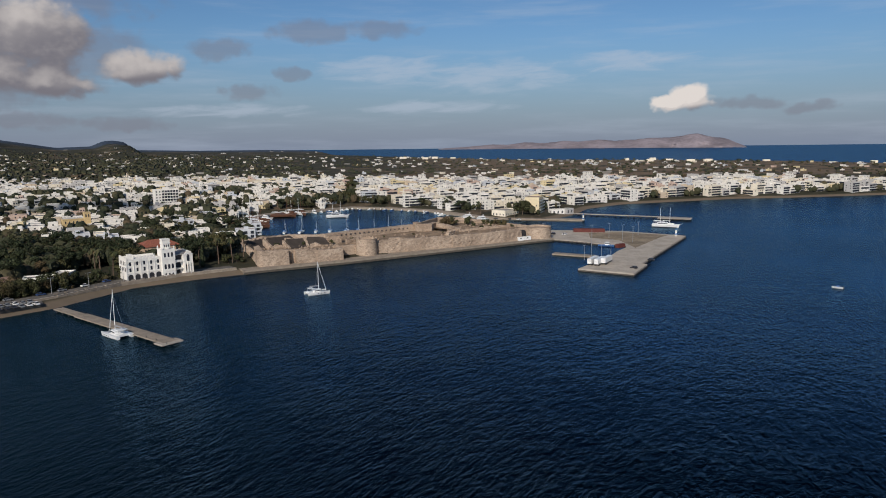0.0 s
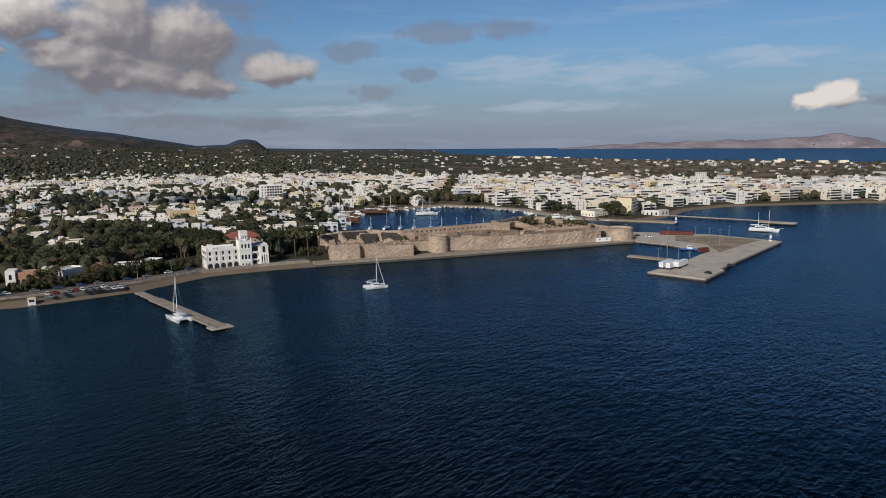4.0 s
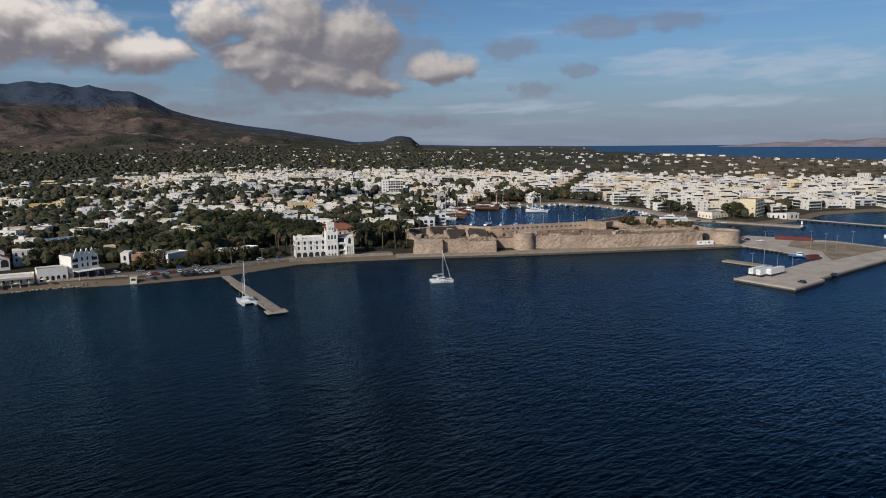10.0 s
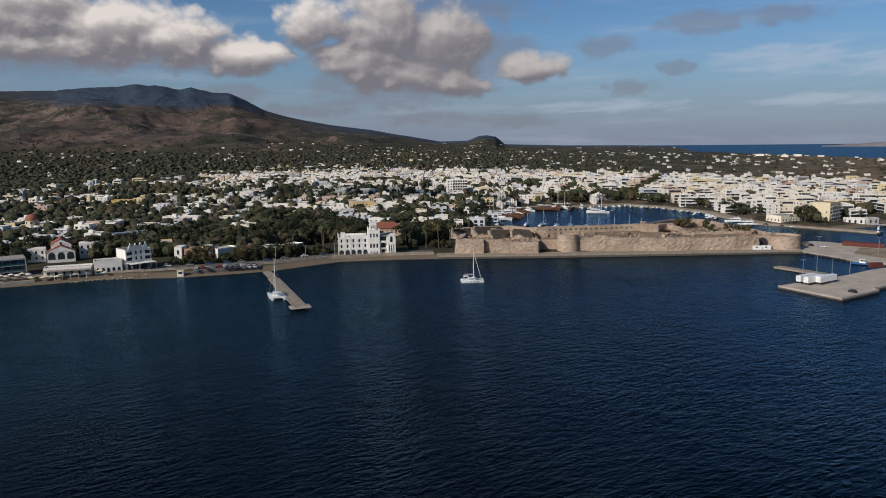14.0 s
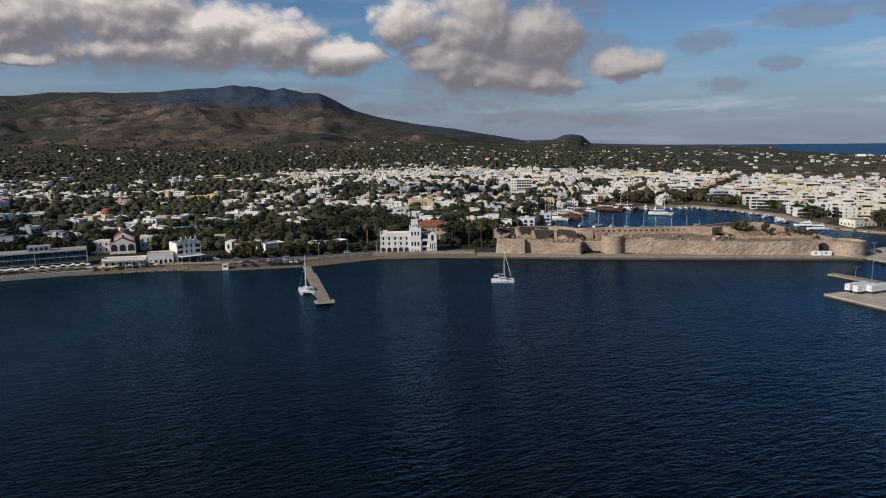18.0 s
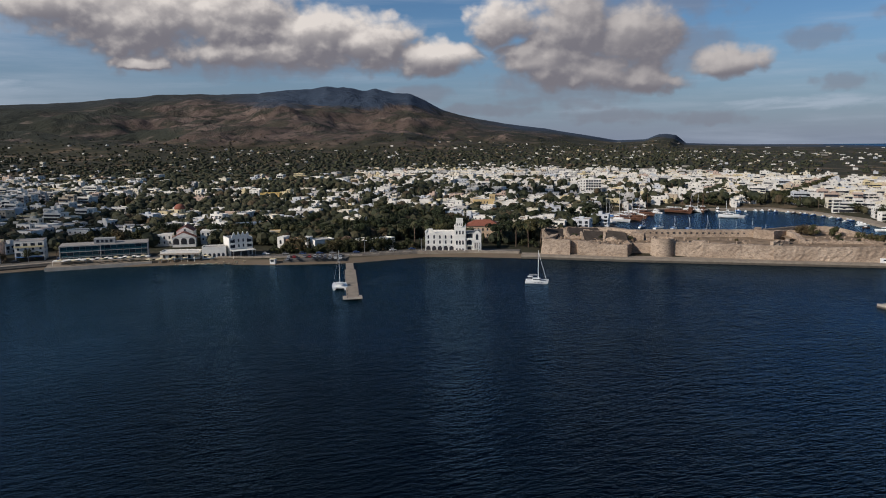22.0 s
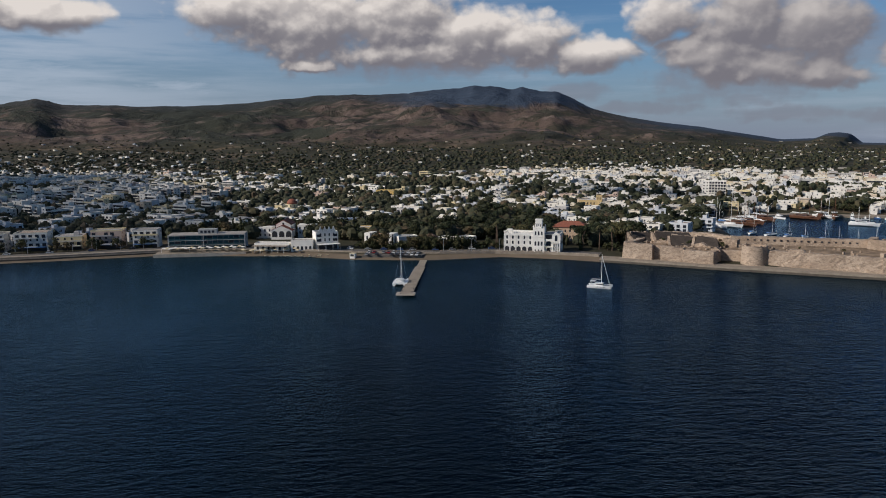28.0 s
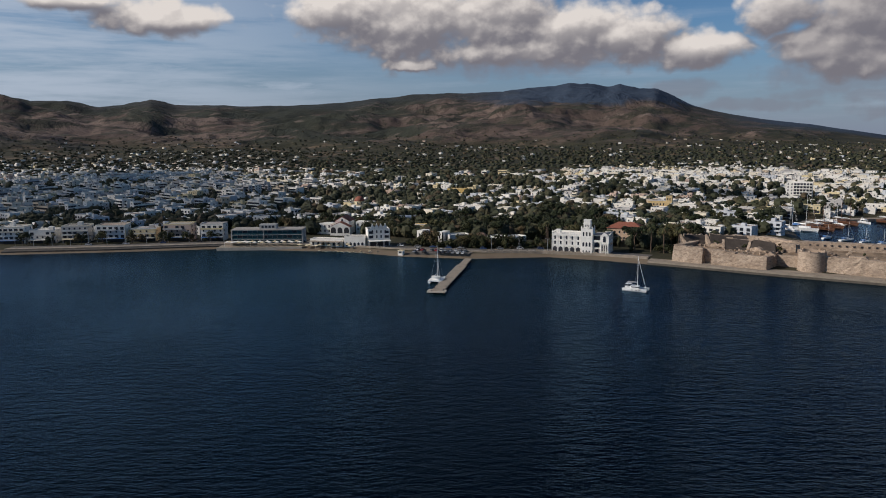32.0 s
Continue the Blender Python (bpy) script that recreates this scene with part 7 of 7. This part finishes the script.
hl, hr = Vector((-296, 199)), Vector((-275, 242))
hu = (hr - hl).normalized()
hn = Vector((-hu.y, hu.x))
for k in range(20):
    p = hl + hu * (1 + 2.45 * k) - hn * (9.5 if k % 2 else 5.5)
    parasol(p.x, p.y, 2.5, WHITE if k % 3 else CREAM, "white" if k % 3 else "cream")
for k in range(12):
    p = Vector((-268, 238)).lerp(Vector((-246, 268)), k / 11) + Vector((rb.uniform(-2, 2) + 3, rb.uniform(-2, 2) - 3))
    parasol(p.x, p.y, float(ground(p.x, p.y)[0]), CREAM, "cream")

for x, y, w in ((-208.5, 285.5, 3.2),):
    t = thing("kiosk", (x, y, float(ground(x, y)[0])), radians(40), "small white flat-roofed beach kiosk", "kiosk")
    part("wall", Mb().box(-w / 2, w / 2, -1.4, 1.4, -1, 2.6), WHITE, t)
    part("roof", Mb().box(-w / 2 - .2, w / 2 + .2, -1.6, 1.6, 2.6, 2.75), CREAM, t)
    part("hatch", Mb().box(-w / 3, w / 3, -1.45, -1.38, 1.0, 2.2), DARK, t)
for k, (x, y) in enumerate(((55.5, 505.2), (60.5, 508.4))):
    t = thing("site_cabin", (x, y, 2.1), radians(30), "white site cabin under the castle wall", "cabin", "site cabins")
    part("body", Mb().box(-2.6, 2.6, -1.2, 1.2, 0, 2.5), BOAT_WHITE, t)
    part("window", Mb().box(-1.2, 0, -1.25, -1.18, 1.1, 1.9), GLASS, t)

# free-standing white arch on the ancient site
t = thing("white_arch", (-315, 502, float(ground(-315, 502)[0])), radians(35), "small white free-standing stone arch", "arch")
part("pier", Mb().box(-2.2, -1.4, -.5, .5, -1, 4.4), WHITE, t)
part("pier", Mb().box(1.4, 2.2, -.5, .5, -1, 4.4), WHITE, t)
m = Mb()
for k in range(10):
    a0, a1 = math.pi * k / 10, math.pi * (k + 1) / 10
    xz(m, [(2.2 * math.cos(a0), 4.4 + 2.2 * math.sin(a0)), (2.2 * math.cos(a1), 4.4 + 2.2 * math.sin(a1)), (1.4 * math.cos(a1), 4.4 + 1.4 * math.sin(a1)), (1.4 * math.cos(a0), 4.4 + 1.4 * math.sin(a0))], -.5, .5)
part("arch_ring", m, WHITE, t)


# low white-capped wall along the sea side of the promenade
for k in range(4, len(ROAD_LINE) - 1):
    a, b = Vector(ROAD_LINE[k]), Vector(ROAD_LINE[k + 1])
    d = (b - a).normalized()
    n = Vector((d.y, -d.x))
    steps = max(2, int((b - a).length / 5))
    for i in range(steps):
        p, q = a.lerp(b, (i + .06) / steps) + n * 7.3, a.lerp(b, (i + .94) / steps) + n * 7.3
        t = thing("kerb_wall", (p.x, p.y, 2.56), math.atan2(d.y, d.x), "low weathered stone wall beside the promenade", "wall", "promenade walls")
        L = (q - p).length
        part("wall", Mb().box(0, L, -.2, .2, 0, .55), PAVING, t)
        part("coping", Mb().box(-.05, L + .05, -.26, .26, .55, .66), CONCRETE, t)


# benches and sun loungers along the promenade
def make_bench():
    t = thing("bench", (0, 0, -20), 0, "grey wooden bench on the promenade", "bench", "benches")
    part("seat", Mb().box(-.9, .9, -.25, .25, .42, .48), PAVING, t)
    part("back", Mb().box(-.9, .9, .22, .28, .5, .95), PAVING, t)
    for x in (-.75, .75):
        part("leg", Mb().box(x - .05, x + .05, -.22, .22, 0, .42), DARK, t)
    return t


def make_lounger():
    t = thing("sun_lounger", (0, 0, -20), 0, "pale sun lounger on the beach", "sun lounger", "sun loungers")
    part("bed", Mb().box(-.7, 1.0, -.33, .33, .28, .36), CREAM, t)
    part("backrest", Mb().add([(-.7, -.33, .32), (-.7, .33, .32), (-1.2, .33, .75), (-1.2, -.33, .75), (-.72, -.33, .26), (-.72, .33, .26), (-1.24, .33, .70), (-1.24, -.33, .70)],
                              [(0, 1, 2, 3), (7, 6, 5, 4), (0, 4, 5, 1), (1, 5, 6, 2), (2, 6, 7, 3), (3, 7, 4, 0)]), CREAM, t)
    for x in (-.5, .8):
        part("leg", Mb().box(x - .04, x + .04, -.3, .3, 0, .28), STEEL, t)
    return t


bench0, bed0 = make_bench(), make_lounger()
for k in range(15):
    p = Vector((-185, 334)).lerp(Vector((-166, 364)), k / 7) if k < 8 else Vector((-166, 364)).lerp(Vector((-140, 388)), (k - 7) / 7)
    m = Matrix.Translation((p.x, p.y, 2.62)) @ Matrix.Rotation(radians(230), 4, "Z")
    if k:
        copy_thing(bench0, m)
    else:
        bench0.matrix_basis = m
for k in range(30):
    p = Vector((-252, 250)).lerp(Vector((-228, 280)), k / 29) + Vector((rb.uniform(2, 6), rb.uniform(-5, -2)))
    z = float(ground(p.x, p.y)[0])
    m = Matrix.Translation((p.x, p.y, max(z, .2))) @ Matrix.Rotation(radians(125) + rb.gauss(0, .2), 4, "Z")
    if k:
        copy_thing(bed0, m)
    else:
        bed0.matrix_basis = m
